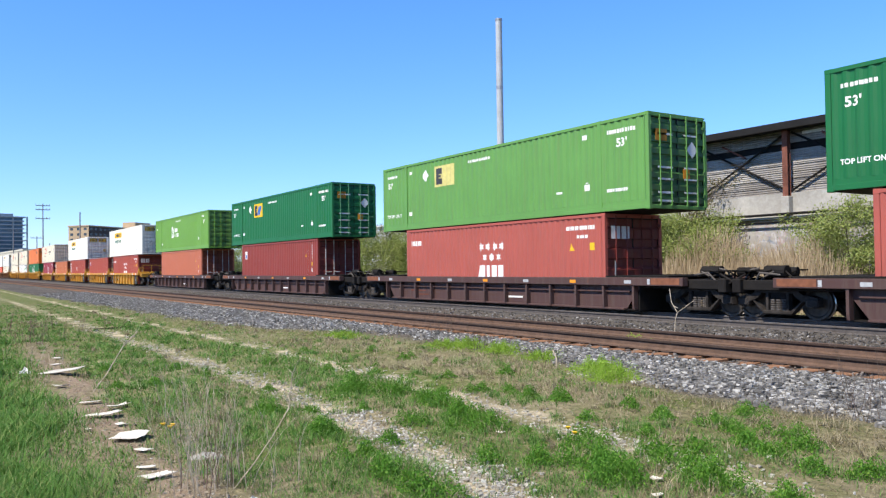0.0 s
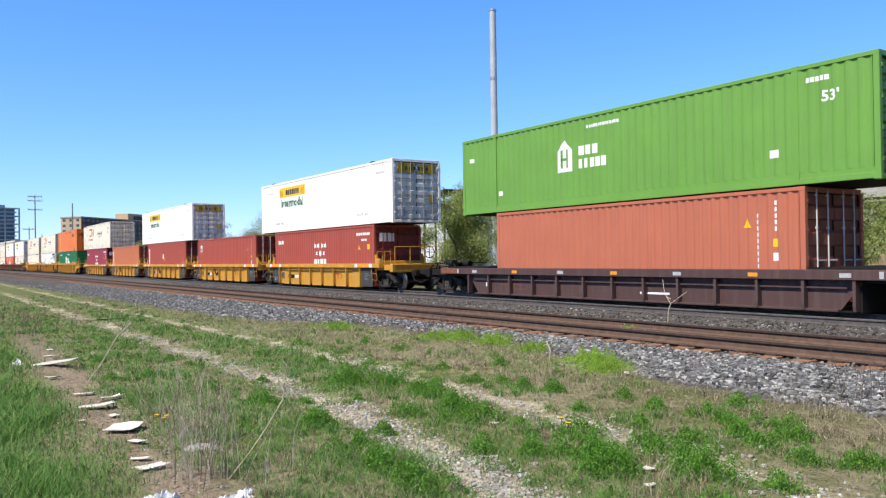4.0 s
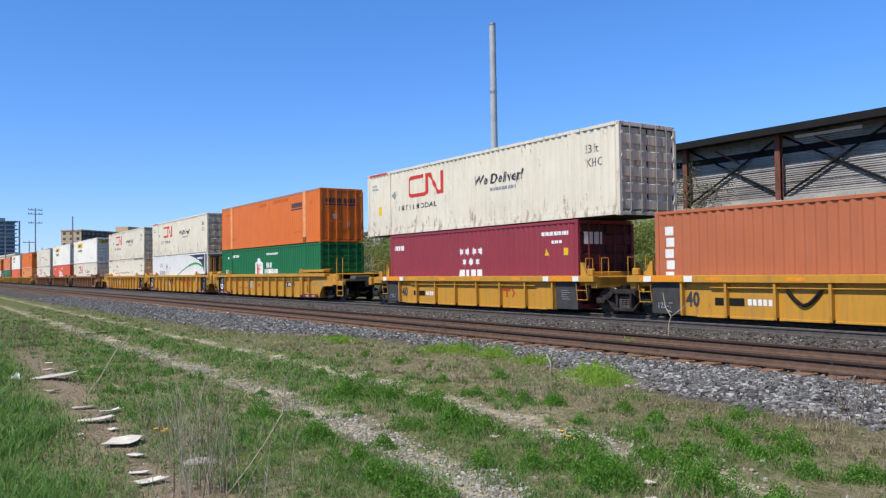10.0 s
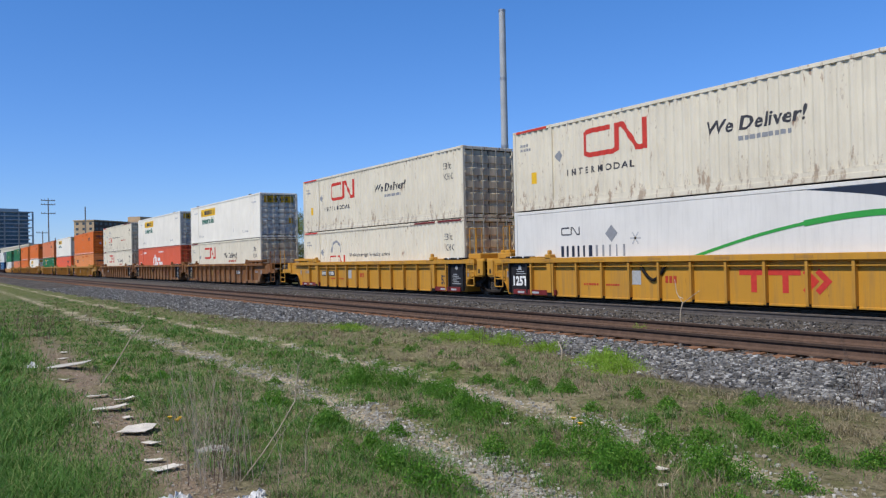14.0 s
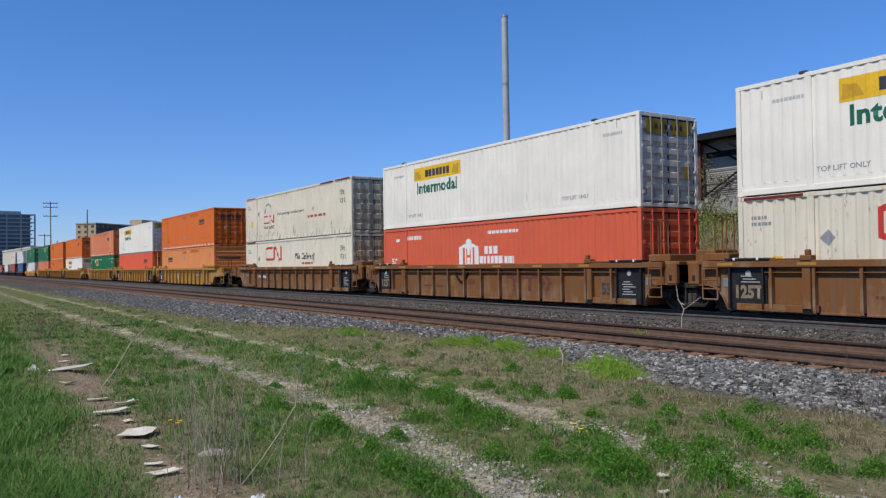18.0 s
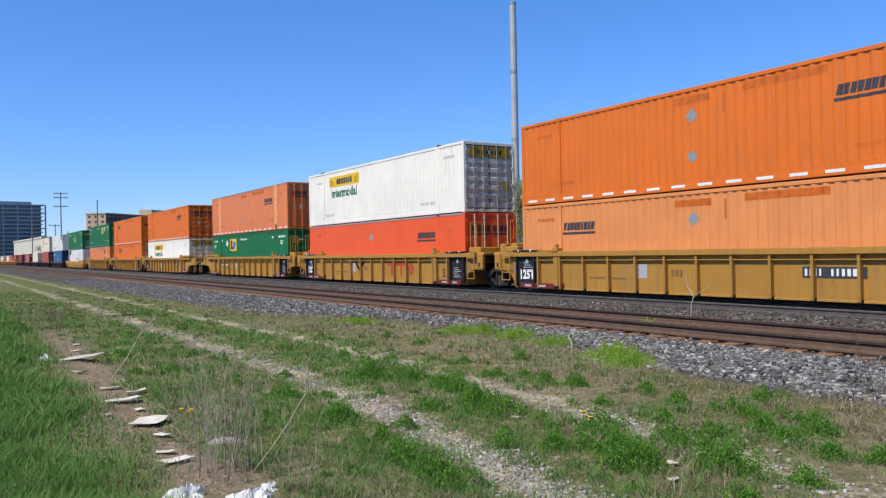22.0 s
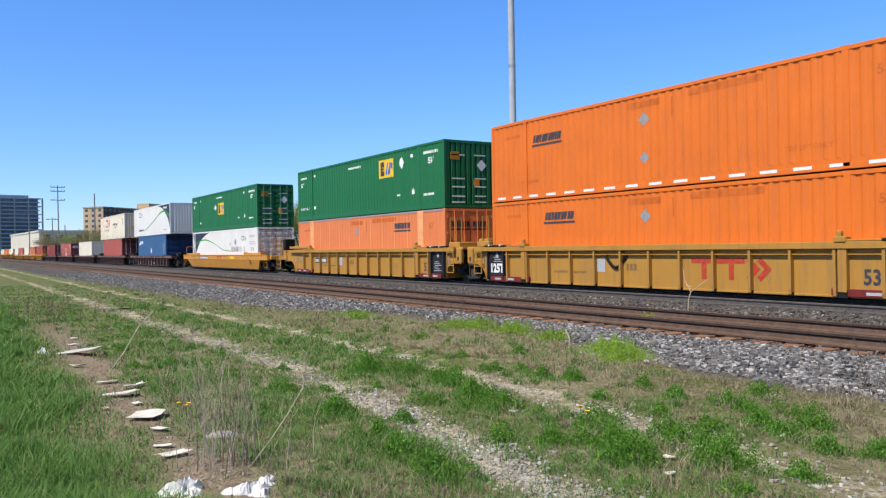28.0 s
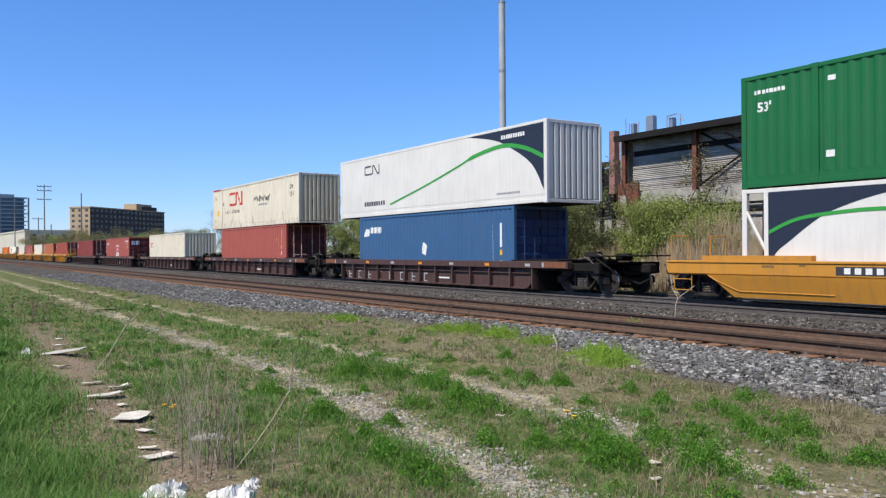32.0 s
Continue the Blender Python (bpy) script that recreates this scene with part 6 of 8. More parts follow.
load("jb", -31.55, HI, white_box, J)
load("cn2", -31.55, FLOOR, cream_box, "cream-white container with a large red emblem", True, 2)
load("jb", -51.1, HI, white_box, J)
load("hubr", -51.1, FLOOR, house_box, "faded scarlet container with a white house-shaped emblem", "hubred", -1.75, -0.35)
load("cn1", -70.6, HI, cream_box, "", True, 1)
load("cn2", -70.6, FLOOR, cream_box, "", True, 2)
ORA = "orange corrugated container with a dark block sign"
load("or1", -94.05, HI, orange_box, ORA, "orange", False, "doors", True, 1, 4.0, 1.9)
load("or2", -94.05, FLOOR, orange_box, "pale orange container with a louvred end wall", "paleorange", False, "louvre", True, 2, -5.85, 1.95, False)
load("jb", -114.0, HI, white_box, J)
load("sc", -114.0, FLOOR, orange_box, "bright orange-red smooth container with a dark block sign", "scarlet", True, "doors", True, 4, 4.25, 1.92, False)
load("or3", -133.6, HI, orange_box, "coral-orange smooth container with white reflective dashes", "coral", True, "doors", True, 5, 3.9, 1.85)
load("emp", -133.6, FLOOR, green_box, G_EMP, "green")
load("or1", -157.0, HI, orange_box, ORA, "orange")
load("jb", -157.0, FLOOR, white_box, J)
load("or4", -176.5, HI, orange_box, "orange corrugated container with a dark block sign near its tail", "orange", False, "louvre", True, 7, -5.6, 2.0)
load("or5", -176.5, FLOOR, orange_box, "orange smooth container with a dark block sign near its tail", "orange", False, "doors", True, 8, -5.0, 2.15, False)
load("empb", -196.05, HI, green_box, "dark green container with a yellow square sign ahead of its middle", "green", 2.2, False, 0.0, "ribbed")
load("or6", -196.05, FLOOR, orange_box, "coral-orange smooth container with paler straps", "coral", True, "doors", True, 9, 3.6, 2.15, False)
load("emp2", -219.45, HI - 0.09, green_box, G_EMP, "green", -0.8, False, 0.5)
load("coolm", -219.45, FLOOR - 0.09, swoosh_box, "white refrigerated container with navy corner and open end frame", [(-7.3, 1.77), (-6.66, 2.04), (-5.93, 2.17), (-4.35, 2.25), (-2.68, 2.06), (-1.23, 1.78), (0.36, 1.43), (2.24, 1.32)],
     [(-7.3, 0.7), (-7.11, 1.23), (-6.67, 1.58), (-5.93, 2.1), (-5.23, 2.38), (-4.35, 2.6), (-3.2, 2.8)], (4.64, 2.06, 0.94, 0.3), (2.4, 3.3, 2.1), -1, "doors", 0.07)
load("cool2", -243.35, HI, swoosh_box, "white container with a green curve, navy corner and ribbed end wall", [(-2.92, 0.5), (-1.2, 0.85), (0.5, 1.21), (2.64, 1.72), (3.81, 2.02), (5.61, 2.22), (6.93, 1.99), (7.9, 1.6)],
     [(3.3, 2.8), (4.92, 2.51), (5.95, 2.14), (7.24, 1.4), (7.9, 0.45)], (-5.42, 2.0, 1.5, 0.45), (), 0, "ribbed", 0.12)
load("blue", -243.2, FLOOR, blue40, "blue forty-foot container with a white figure emblem")
load("cn3", -264.95, HI, cream_box, "cream-white container with a red emblem and ribbed end", True, 0, "ribbed")
load("redfaded", -264.9, FLOOR, box40, "faded light red forty-foot container", "red")
load("w40", -286.9, FLOOR, white40, "cream-white forty-foot container with a ribbed end wall")
load("star", -308.3, FLOOR, star_box, "", "red")
load("redplate", -329.8, FLOOR, box40, "", "red")
load("redplateb", -351.5, FLOOR, box40, "", "redb")
load("tribrown", -367.0, FLOOR, box40, "", "brown")
load("w40", -382.5, FLOOR, white40, "")
load("star", -398.0, FLOOR, star_box, "", "red")
load("w40", -413.5, FLOOR, white40, "")
load("jb", -435.0, FLOOR, white_box, J)
load("or1", -454.5, FLOOR, orange_box, ORA, "orange")
load("cn2", -474.0, FLOOR, cream_box, "")

# ---- foliage ----


def leaf_material(name, a, b, c):
    n = Nodes(name)
    geo = n.t.nodes.new("ShaderNodeNewGeometry")
    rnd = geo.outputs["Random Per Island"]
    col = n.mix(n.ramp(rnd, 0.0, 0.7), a, b)
    col = n.mix(n.ramp(rnd, 0.75, 1.0), col, c)
    n.set(col, 0.6, spec=0.25)
    tr = n.node("ShaderNodeBsdfTranslucent")
    n.link(col, tr.inputs["Color"])
    mx = n.node("ShaderNodeMixShader", Fac=0.3)
    n.link(n.b.outputs[0], mx.inputs[1])
    n.link(tr.outputs[0], mx.inputs[2])
    n.link(mx.outputs[0], n.t.nodes["Material Output"].inputs["Surface"])
    return n.m


LEAF = leaf_material("spring_leaves", (0.20, 0.26, 0.07), (0.29, 0.35, 0.10), (0.40, 0.42, 0.18))
LEAFDARK = leaf_material("dull_olive_leaves", (0.15, 0.185, 0.07), (0.24, 0.27, 0.11), (0.34, 0.32, 0.19))
LEAFDRY = leaf_material("budding_twigs", (0.15, 0.12, 0.07), (0.20, 0.18, 0.08), (0.13, 0.15, 0.05))
LEAFBUD = leaf_material("tan_olive_buds", (0.20, 0.17, 0.085), (0.30, 0.27, 0.12), (0.36, 0.36, 0.14))
BARK = plain("grey_bark", (0.14, 0.115, 0.09), 0.9, 0.0, 0.4, 8, 0.4)
REED = leaf_material("dry_reeds", (0.46, 0.37, 0.25), (0.30, 0.235, 0.16), (0.56, 0.48, 0.36))


def quads(centres, size, rng, up=0.3):
    """Small leaf-shaped quads at those centres, turned at random."""
    n = len(centres)
    a = rng.normal(size=(n, 3))
    a[:, 2] += up
    a /= np.linalg.norm(a, axis=1)[:, None]
    b = np.cross(a, rng.normal(size=(n, 3)))
    b /= np.linalg.norm(b, axis=1)[:, None]
    s = (size * rng.uniform(0.6, 1.3, n))[:, None]
    v = np.stack([centres - a * s, centres + b * s * 0.45, centres + a * s, centres - b * s * 0.45], 1).reshape(-1, 3)
    return v, np.arange(4 * n).reshape(-1, 4)


def shrub(height, width, leaves, seed, leaf_mat, label, leaf=0.052):
    """A leafy shrub or small tree: forked stems, and a crown of clumps of single leaves."""
    rng = np.random.default_rng(seed)
    t = thing("shrub" if height < 4.5 else "tree", label, "shrub" if height < 4.5 else "tree", "trees and shrubs behind the line")
    wood = M()
    tips = []
    stems = 5 if height < 4.5 else 3
    for k in range(stems):
        a = rng.uniform(0, math.tau)
        p = Vector((rng.normal() * 0.2, rng.normal() * 0.2, -0.1))
        d = Vector((math.cos(a) * 0.35, math.sin(a) * 0.35, 1)).normalized()
        r = 0.035 * height / 3
        seg = height * 0.8 / 6
        for j in range(6):
            q = p + d * seg
            wood.tube(p, q, r, 6, r * 0.78)
            p, r = q, r * 0.78
            d = (d + Vector((rng.normal() * 0.22, rng.normal() * 0.22, 0.05))).normalized()
            if j > 0:
                for _ in range(3):
                    e = Vector((rng.normal(), rng.normal(), rng.uniform(-0.1, 0.7))).normalized()
                    tip = p + e * width * rng.uniform(0.15, 0.42)
                    wood.tube(p, tip, r * 0.45, 4, 0.006)
                    tips.append(tip)
                    tips.append(p + (tip - p) * 0.6)
        tips.append(p)
    part("trunk", wood, BARK, t, "grey forked stems")
    tips = np.array([q[:] for q in tips])
    cen = tips[rng.integers(0, len(tips), leaves)] + rng.normal(size=(leaves, 3)) * np.array([0.16, 0.16, 0.14]) * width / 2.2
    cen = cen[cen[:, 2] > 0.05]
    v, f = quads(cen, leaf, rng)
    ob = part("crown", raw("crown", v, f, leaf_mat), None, t)
    return t


SHRUBS = [
    shrub(7.0, 4.0, 26000, 1, LEAF, "leafy light green tree with several stems"),
    shrub(5.0, 3.4, 18000, 2, LEAF, "light green spring tree on forked stems"),
    shrub(5.4, 3.8, 19000, 3, LEAFDARK, "dull olive tree in thin leaf"),
    shrub(3.4, 3.0, 12000, 4, LEAFDARK, "low olive shrub with grey stems"),
    shrub(7.8, 3.0, 5000, 5, LEAFDRY, "tall budding tree, nearly bare"),
    shrub(3.2, 2.8, 12000, 6, LEAF, "low light green spring shrub"),
    shrub(7.4, 6.0, 15000, 7, LEAFBUD, "broad tree in tan and olive bud", 0.09),
]
HEDGE = [
    (0, -36.8, 26.6, 0), (0, -33.6, 27.4, 120), (2, -31.0, 26.6, 40), (0, -40.4, 27.3, 200), (2, -30.3, 27.2, 160),
    (1, -44.0, 26.3, 80), (2, -47.5, 27.0, 10), (1, -51.5, 26.4, 250), (2, -56.0, 27.5, 90), (4, -60.0, 27.5, 60), (0, -64.5, 27.0, 20),
    (3, -69.0, 26.5, 300), (2, -74.0, 27.4, 140), (1, -80.0, 27.0, 220), (4, -86.0, 28.0, 10), (3, -93.0, 27.0, 70), (2, -100.0, 28.0, 190),
    ]
WORKS = [(1, -25.6, 28.4, 300), (3, -32.6, 29.6, 250), (3, -31.4, 30.2, 40), (1, -26.2, 30.0, 35), (1, -24.9, 30.3, 140), (5, -25.0, 27.6, 10), (4, -26.4, 30.0, 100), (5, -23.2, 28.6, 320),
    (1, -17.4, 30.4, 45), (5, -15.2, 30.2, 200), (5, -10.5, 30.2, 20),
    ]
FAR = [(1, -112.0, 29.0, 0), (3, -122.0, 28.0, 90), (2, -133.0, 30.0, 45), (4, -146.0, 29.0, 10), (3, -158.0, 30.0, 150), (2, -172.0, 31.0, 240),
    (1, -186.0, 31.0, 30), (3, -205.0, 33.0, 75), (2, -222.0, 34.0, 200), (4, -240.0, 36.0, 310), (1, -262.0, 38.0, 100), (2, -285.0, 40.0, 15), (0, -300.0, 52.0, 60),
    (6, -213.8, 23.1, 0), (0, -198.3, 25.8, 37), (6, -178.1, 26.0, 74), (6, -202.4, 32.6, 111), (2, -187.1, 33.0, 148), (6, -211.0, 41.2, 185), (0, -180.9, 38.8, 222), (6, -194.7, 45.6, 259), (6, -174.6, 43.8, 296), (2, -193.0, 52.3, 333),
    (0, -250.0, 56.0, 10), (2, -230.0, 57.0, 80), (0, -205.0, 50.0, 170),
]
used = set()
for k, x, y, r in HEDGE + WORKS + FAR:
    if k in used:
        copy_thing(SHRUBS[k], pose(x, y, -0.32, 0, 0, r))
    else:
        used.add(k)
        SHRUBS[k].matrix_basis = pose(x, y, -0.32, 0, 0, r)

# reeds between the line and the old works
rng = np.random.default_rng(11)
n = 26000
rx, ry = rng.uniform(-30, 6, n), 24.5 + 5.8 * rng.beta(2.0, 1.4, n)
rh = rng.uniform(0.7, 2.5, n) * (0.75 + 0.35 * np.sin(rx * 0.9) * np.sin(rx * 0.37 + 1)) * np.clip((ry - 22.5) / 4.5, 0.4, 1.35)
lean = rng.normal(size=(n, 2)) * 0.11
wd = rng.uniform(0.006, 0.017, n)
base = np.stack([rx, ry, bed(ry) - 0.02], -1)
side = np.stack([wd, np.zeros(n), np.zeros(n)], -1)
mid = base + np.stack([lean[:, 0] * rh * 0.4, lean[:, 1] * rh * 0.4, rh * 0.6], -1)
tip = base + np.stack([lean[:, 0] * rh, lean[:, 1] * rh, rh], -1)
rv = np.stack([base - side, base + side, mid + side * 1.3, mid - side * 1.3, mid - side * 1.3, mid + side * 1.3, tip + side * 0.5, tip - side * 0.5], 1).reshape(-1, 3)
rf = np.arange(8 * n).reshape(-1, 4)
tagged(new("reeds", raw("reeds", rv, rf, REED)), "dense dry tan reeds", "reeds", kind="stuff")

# ---- the old works behind the line ----
RUST = plain("rust_red_steel", (0.20, 0.075, 0.05), 0.8, 0.1, 0.5, 3, 0.3)
PINK = plain("faded_red_paint", (0.34, 0.18, 0.155), 0.8, 0.0, 0.4, 2)
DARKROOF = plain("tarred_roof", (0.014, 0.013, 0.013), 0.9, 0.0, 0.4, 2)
TANKM = plain("rusted_tank_plate", (0.095, 0.046, 0.034), 0.8, 0.1, 0.5, 1.5, 0.2)
STACK = plain("pale_grey_stack_paint", (0.44, 0.46, 0.48), 0.6, 0.1, 0.2, 0.6)


def siding_material():
    n = Nodes("weathered_sheet_siding")
    w = n.node("ShaderNodeTexWave", Scale=3.3, Distortion=0.6, Detail=2.0)
    w.bands_direction = "Z"
    n.link(n.vec(), w.inputs["Vector"])
    patch = n.ramp(n.noise(0.45, 5, 0.65, (0.5, 1, 1.3)), 0.38, 0.66)
    col = n.mix(patch, (0.17, 0.155, 0.14), (0.40, 0.375, 0.345))
    col = n.mix(n.math("MULTIPLY", n.ramp(n.noise(4, 5, 0.7, (1, 1, 0.2)), 0.5, 0.8), 0.5), col, (0.10, 0.07, 0.055))
    n.bump(w.outputs["Fac"], 0.6, 0.06)
    return n.set(col, 0.75)


def graffiti_material():
    n = Nodes("stained_lower_wall")
    g = n.node("ShaderNodeTexVoronoi", Scale=1.1)
    n.link(n.vec((1, 1, 0.8)), g.inputs["Vector"])
    col = n.mix(n.ramp(n.noise(0.8, 6, 0.7), 0.35, 0.7), (0.44, 0.42, 0.39), (0.22, 0.20, 0.185))
    tags = n.mix(n.ramp(n.noise(3.2, 3), 0.4, 0.6), (0.5, 0.48, 0.5), (0.36, 0.24, 0.24))
    tags = n.mix(n.ramp(n.noise(2.1, 3, 0.5, (1, 1, 1.7)), 0.5, 0.62), tags, (0.16, 0.2, 0.27))
    lines = n.ramp(n.math("ABSOLUTE", n.math("SUBTRACT", n.noise(1.5, 2), 0.5)), 0.05, 0.02)
    col = n.mix(n.math("MULTIPLY", lines, 0.75), col, tags)
    n.bump(n.noise(5, 5, 0.7), 0.4, 0.04)
    return n.set(col, 0.9)


SIDING, GRAFF = siding_material(), graffiti_material()
mill = thing("mill_building", "derelict works with rust-red columns, grey sheet siding and tarred roof", "industrial building")
X0, X1, FY = -31.2, 22.0, 32.0
part("lower_wall", M().box(X0 + 0.2, X1, FY, FY + 0.4, -0.5, 3.45), GRAFF, mill, "stained concrete wall with faded paint scrawls")
part("upper_wall_base", M().box(X0 + 0.2, X1, FY + 0.12, FY + 0.45, 3.45, 4.5), CONC, mill, "pale concrete band")
part("ledge", M().box(X0 + 0.2, X1, FY - 0.16, FY + 0.12, 3.36, 3.46, 0.02), CONC, mill)
part("pipe", M().tube((X0 + 0.3, FY - 0.25, 3.55), (X1, FY - 0.25, 3.6), 0.06), STEEL, mill)
part("pipe", M().tube((X0 + 0.3, FY - 0.22, 3.22), (X1, FY - 0.22, 3.25), 0.045), STEEL, mill)
for k in range(9):
    z = 4.5 + k * 0.32
    # one sheet left out: the black backing stands in for the eave's shade
    if k in (6,):
        continue
    part("siding_sheet", M().prism([(FY + 0.36, z), (FY + 0.33, z + 0.0), (FY + 0.36, z + 0.34), (FY + 0.39, z + 0.34)], X0 + 0.4, X1, "x"), SIDING, mill)
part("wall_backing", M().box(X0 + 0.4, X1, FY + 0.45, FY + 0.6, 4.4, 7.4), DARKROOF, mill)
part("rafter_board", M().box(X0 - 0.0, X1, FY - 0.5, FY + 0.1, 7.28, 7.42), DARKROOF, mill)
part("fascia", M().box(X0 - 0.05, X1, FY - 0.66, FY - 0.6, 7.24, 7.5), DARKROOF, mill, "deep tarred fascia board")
part("roof", M().prism([(FY - 0.62, 7.42), (FY - 0.62, 7.56), (FY + 14, 9.2), (FY + 14, 9.0)], X0 - 0.1, X1, "x"), DARKROOF, mill, "dark tarred roof with a thin eave")
# white box painted for the daylight showing through a gap under the eave
part("light_gap", M().box(-20.6, -17.6, FY + 0.28, FY + 0.33, 7.05, 7.18), WHITEP, mill)
col_x = [-31.05, -26.3, -21.2, -16.1, -11.0, -5.9, -0.8, 4.3, 9.4, 14.5]
for k, x in enumerate(col_x):
    m = M().box(x - 0.13, x + 0.13, FY - 0.12, FY - 0.095, 4.3, 7.3).box(x - 0.13, x + 0.13, FY + 0.095, FY + 0.12, 4.3, 7.3).box(x - 0.02, x + 0.02, FY - 0.1, FY + 0.1, 4.3, 7.3)
    part("column", m, RUST, mill, "rust-red steel column")
    part("column_foot", M().box(x - 0.2, x + 0.2, FY - 0.2, FY + 0.2, 3.5, 4.35, 0.03), CONC, mill)
for a, b in zip(col_x, col_x[1:]):
    if a < -30:
        continue
    part("brace", M().tube((a + 0.1, FY + 0.2, 4.6), (b - 0.1, FY + 0.2, 7.2), 0.05, 6), STEEL, mill)
    part("brace", M().tube((a + 0.1, FY + 0.24, 7.2), (b - 0.1, FY + 0.24, 4.6), 0.055, 6), STEEL, mill)
    part("brace", M().tube((a + 1.6, FY + 0.18, 7.0), (a + 2.9, FY + 0.18, 6.3), 0.05, 6), RUST, mill)
part("end_post", M().box(-31.95, -31.55, FY - 0.3, FY + 0.1, 4.5, 7.95), PINK, mill, "faded red corner post")
part("end_wall", M().box(-31.5, -31.25, FY + 0.1, FY + 12, -0.5, 7.5), SIDING, mill)
part("end_infill", M().box(-31.5, -30.0, FY - 0.1, FY, 3.5, 5.0), RUST, mill)
for x, w, h in ((-31.6, 0.2, 0.5), (-30.5, 0.5, 0.75), (-28.9, 0.25, 0.45), (-13.6, 0.9, 0.25)):
    part("roof_vent", M().box(x, x + w, FY + 1.0, FY + 1.4, 7.6, 7.95 + h, 0.05), PALE, mill)
rl = M()
for x in (-31.6, -30.9, -28.9, -28.0):
    rl.tube((x, FY + 0.9, 7.6), (x, FY + 0.9, 8.45), 0.03, 5)
rl.path([(-28.9, FY + 0.9, 8.45), (-28.2, FY + 0.9, 8.5), (-27.8, FY + 0.9, 8.1)], 0.03, 5)
rl.path([(-31.85, FY + 0.9, 7.6), (-31.85, FY + 0.9, 8.75)], 0.03, 5)
part("roof_rail", rl, PALE, mill)

annex = thing("process_shed", "dark open steel shed with railings and pipework", "industrial building")
part("roof", M().prism([(34.5, 6.55), (34.5, 6.72), (42, 7.0), (42, 6.85)], -36.6, -33.4, "x"), DARKROOF, annex)
for x in (-36.4, -35.6, -34.6, -33.5):
    part("column", M().box(x - 0.1, x + 0.1, 34.6, 34.8, -0.4, 6.6), STEEL, annex)
for z in (3.4, 3.9, 4.4, 4.9, 5.4, 5.9):
    part("rail", M().box(-36.4, -33.5, 34.66, 34.72, z, z + 0.09), STEEL, annex)
part("back_wall", M().box(-44.0, -32.0, 38.0, 38.2, -0.4, 6.8), DARKROOF, annex)
part("lower_wall", M().box(-36.6, -31.9, 34.8, 35.1, -0.4, 3.5), CONC, annex, "stained concrete lower wall")
hop = M()
hop.prism([(-45.4, 5.6), (-43.3, 5.6), (-43.3, 7.3), (-44.1, 8.1), (-44.6, 8.1), (-45.4, 7.4)], 40.0, 41.2)
part("hopper", hop, TANKM, annex, "dark hopper")
part("hopper_legs", M().box(-45.7, -45.5, 40, 40.2, -0.4, 5.7).box(-43.5, -43.3, 40, 40.2, -0.4, 5.7), STEEL, annex)
part("vent_stack", M().tube((-44.35, 40.6, 7.6), (-44.35, 40.6, 8.5), 0.32, 10).tube((-44.35, 40.6, 8.4), (-44.35, 40.6, 8.75), 0.2, 10, 0.08), PALE, annex)
part("ladder_cage", M().path([(-44.92, 40.2, 7.3), (-44.92, 40.2, 9.5), (-44.0, 40.2, 9.35), (-44.0, 40.2, 8.9)], 0.05).path([(-44.6, 40.3, 7.4), (-44.6, 40.3, 9.4)], 0.04), STEEL, annex)

tank = thing("storage_tank", "rust-brown upright tank with a railed top", "tank")
tcx, tcy, tr = -55.55, 45.0, 1.42
part("shell", M().tube((tcx, tcy, -0.4), (tcx, tcy, 10.25), tr, 24), TANKM, tank)
part("rim", M().tube((tcx, tcy, 10.2), (tcx, tcy, 10.42), tr + 0.09, 24), DARKROOF, tank)
for z in (3.0, 5.4, 7.8):
    part("hoop", M().tube((tcx, tcy, z), (tcx, tcy, z + 0.1), tr + 0.03, 24), TANKM, tank)
rr = M()
for k in range(10):
    a = k * math.tau / 10
    rr.tube((tcx + math.cos(a) * tr, tcy + math.sin(a) * tr, 10.4), (tcx + math.cos(a) * tr, tcy + math.sin(a) * tr, 11.35), 0.028, 5)
    b = (k + 1) * math.tau / 10
    for z in (10.85, 11.35):
        rr.tube((tcx + math.cos(a) * tr, tcy + math.sin(a) * tr, z), (tcx + math.cos(b) * tr, tcy + math.sin(b) * tr, z), 0.022, 5)
tagged(part("railing", rr, PALE, tank), kind="stuff")
part("lantern", M().box(tcx - 1.35, tcx - 0.85, tcy - 0.3, tcy + 0.3, 10.4, 11.1, 0.04).box(tcx - 1.4, tcx - 0.8, tcy - 0.36, tcy + 0.36, 11.05, 11.15), TANKM, tank)
part("hoist_arm", M().path([(tcx - 0.25, tcy, 10.4), (tcx - 0.25, tcy, 12.1), (tcx + 0.4, tcy, 12.0), (tcx + 0.75, tcy, 11.5), (tcx + 0.85, tcy, 10.9)], 0.04), STEEL, tank)
mast = part("mast", M().tube((tcx + 1.3, tcy - 0.3, 9.6), (tcx + 1.3, tcy - 0.3, 11.6), 0.06, 6).tube((tcx + 1.45, tcy - 0.3, 9.6), (tcx + 1.45, tcy - 0.3, 11.3), 0.05, 6), STEEL, tank)
part("mast_lamp", M().box(tcx + 1.75, tcx + 2.35, tcy - 0.15, tcy + 0.15, 11.95, 12.12, 0.04).tube((tcx + 1.3, tcy - 0.3, 11.5), (tcx + 1.9, tcy, 12.0), 0.025, 5), STEEL, tank)
part("feed_pipe", M().path([(tcx + 0.6, tcy - 1.5, 8.2), (tcx + 0.6, tcy - 1.5, 9.85), (tcx + 1.5, tcy - 1.5, 9.6), (tcx + 6.5, tcy - 1.5, 8.9), (tcx + 6.7, tcy - 1.5, 8.7), (tcx + 6.7, tcy - 1.5, 7.6)], 0.08, 8), PALE, tank)
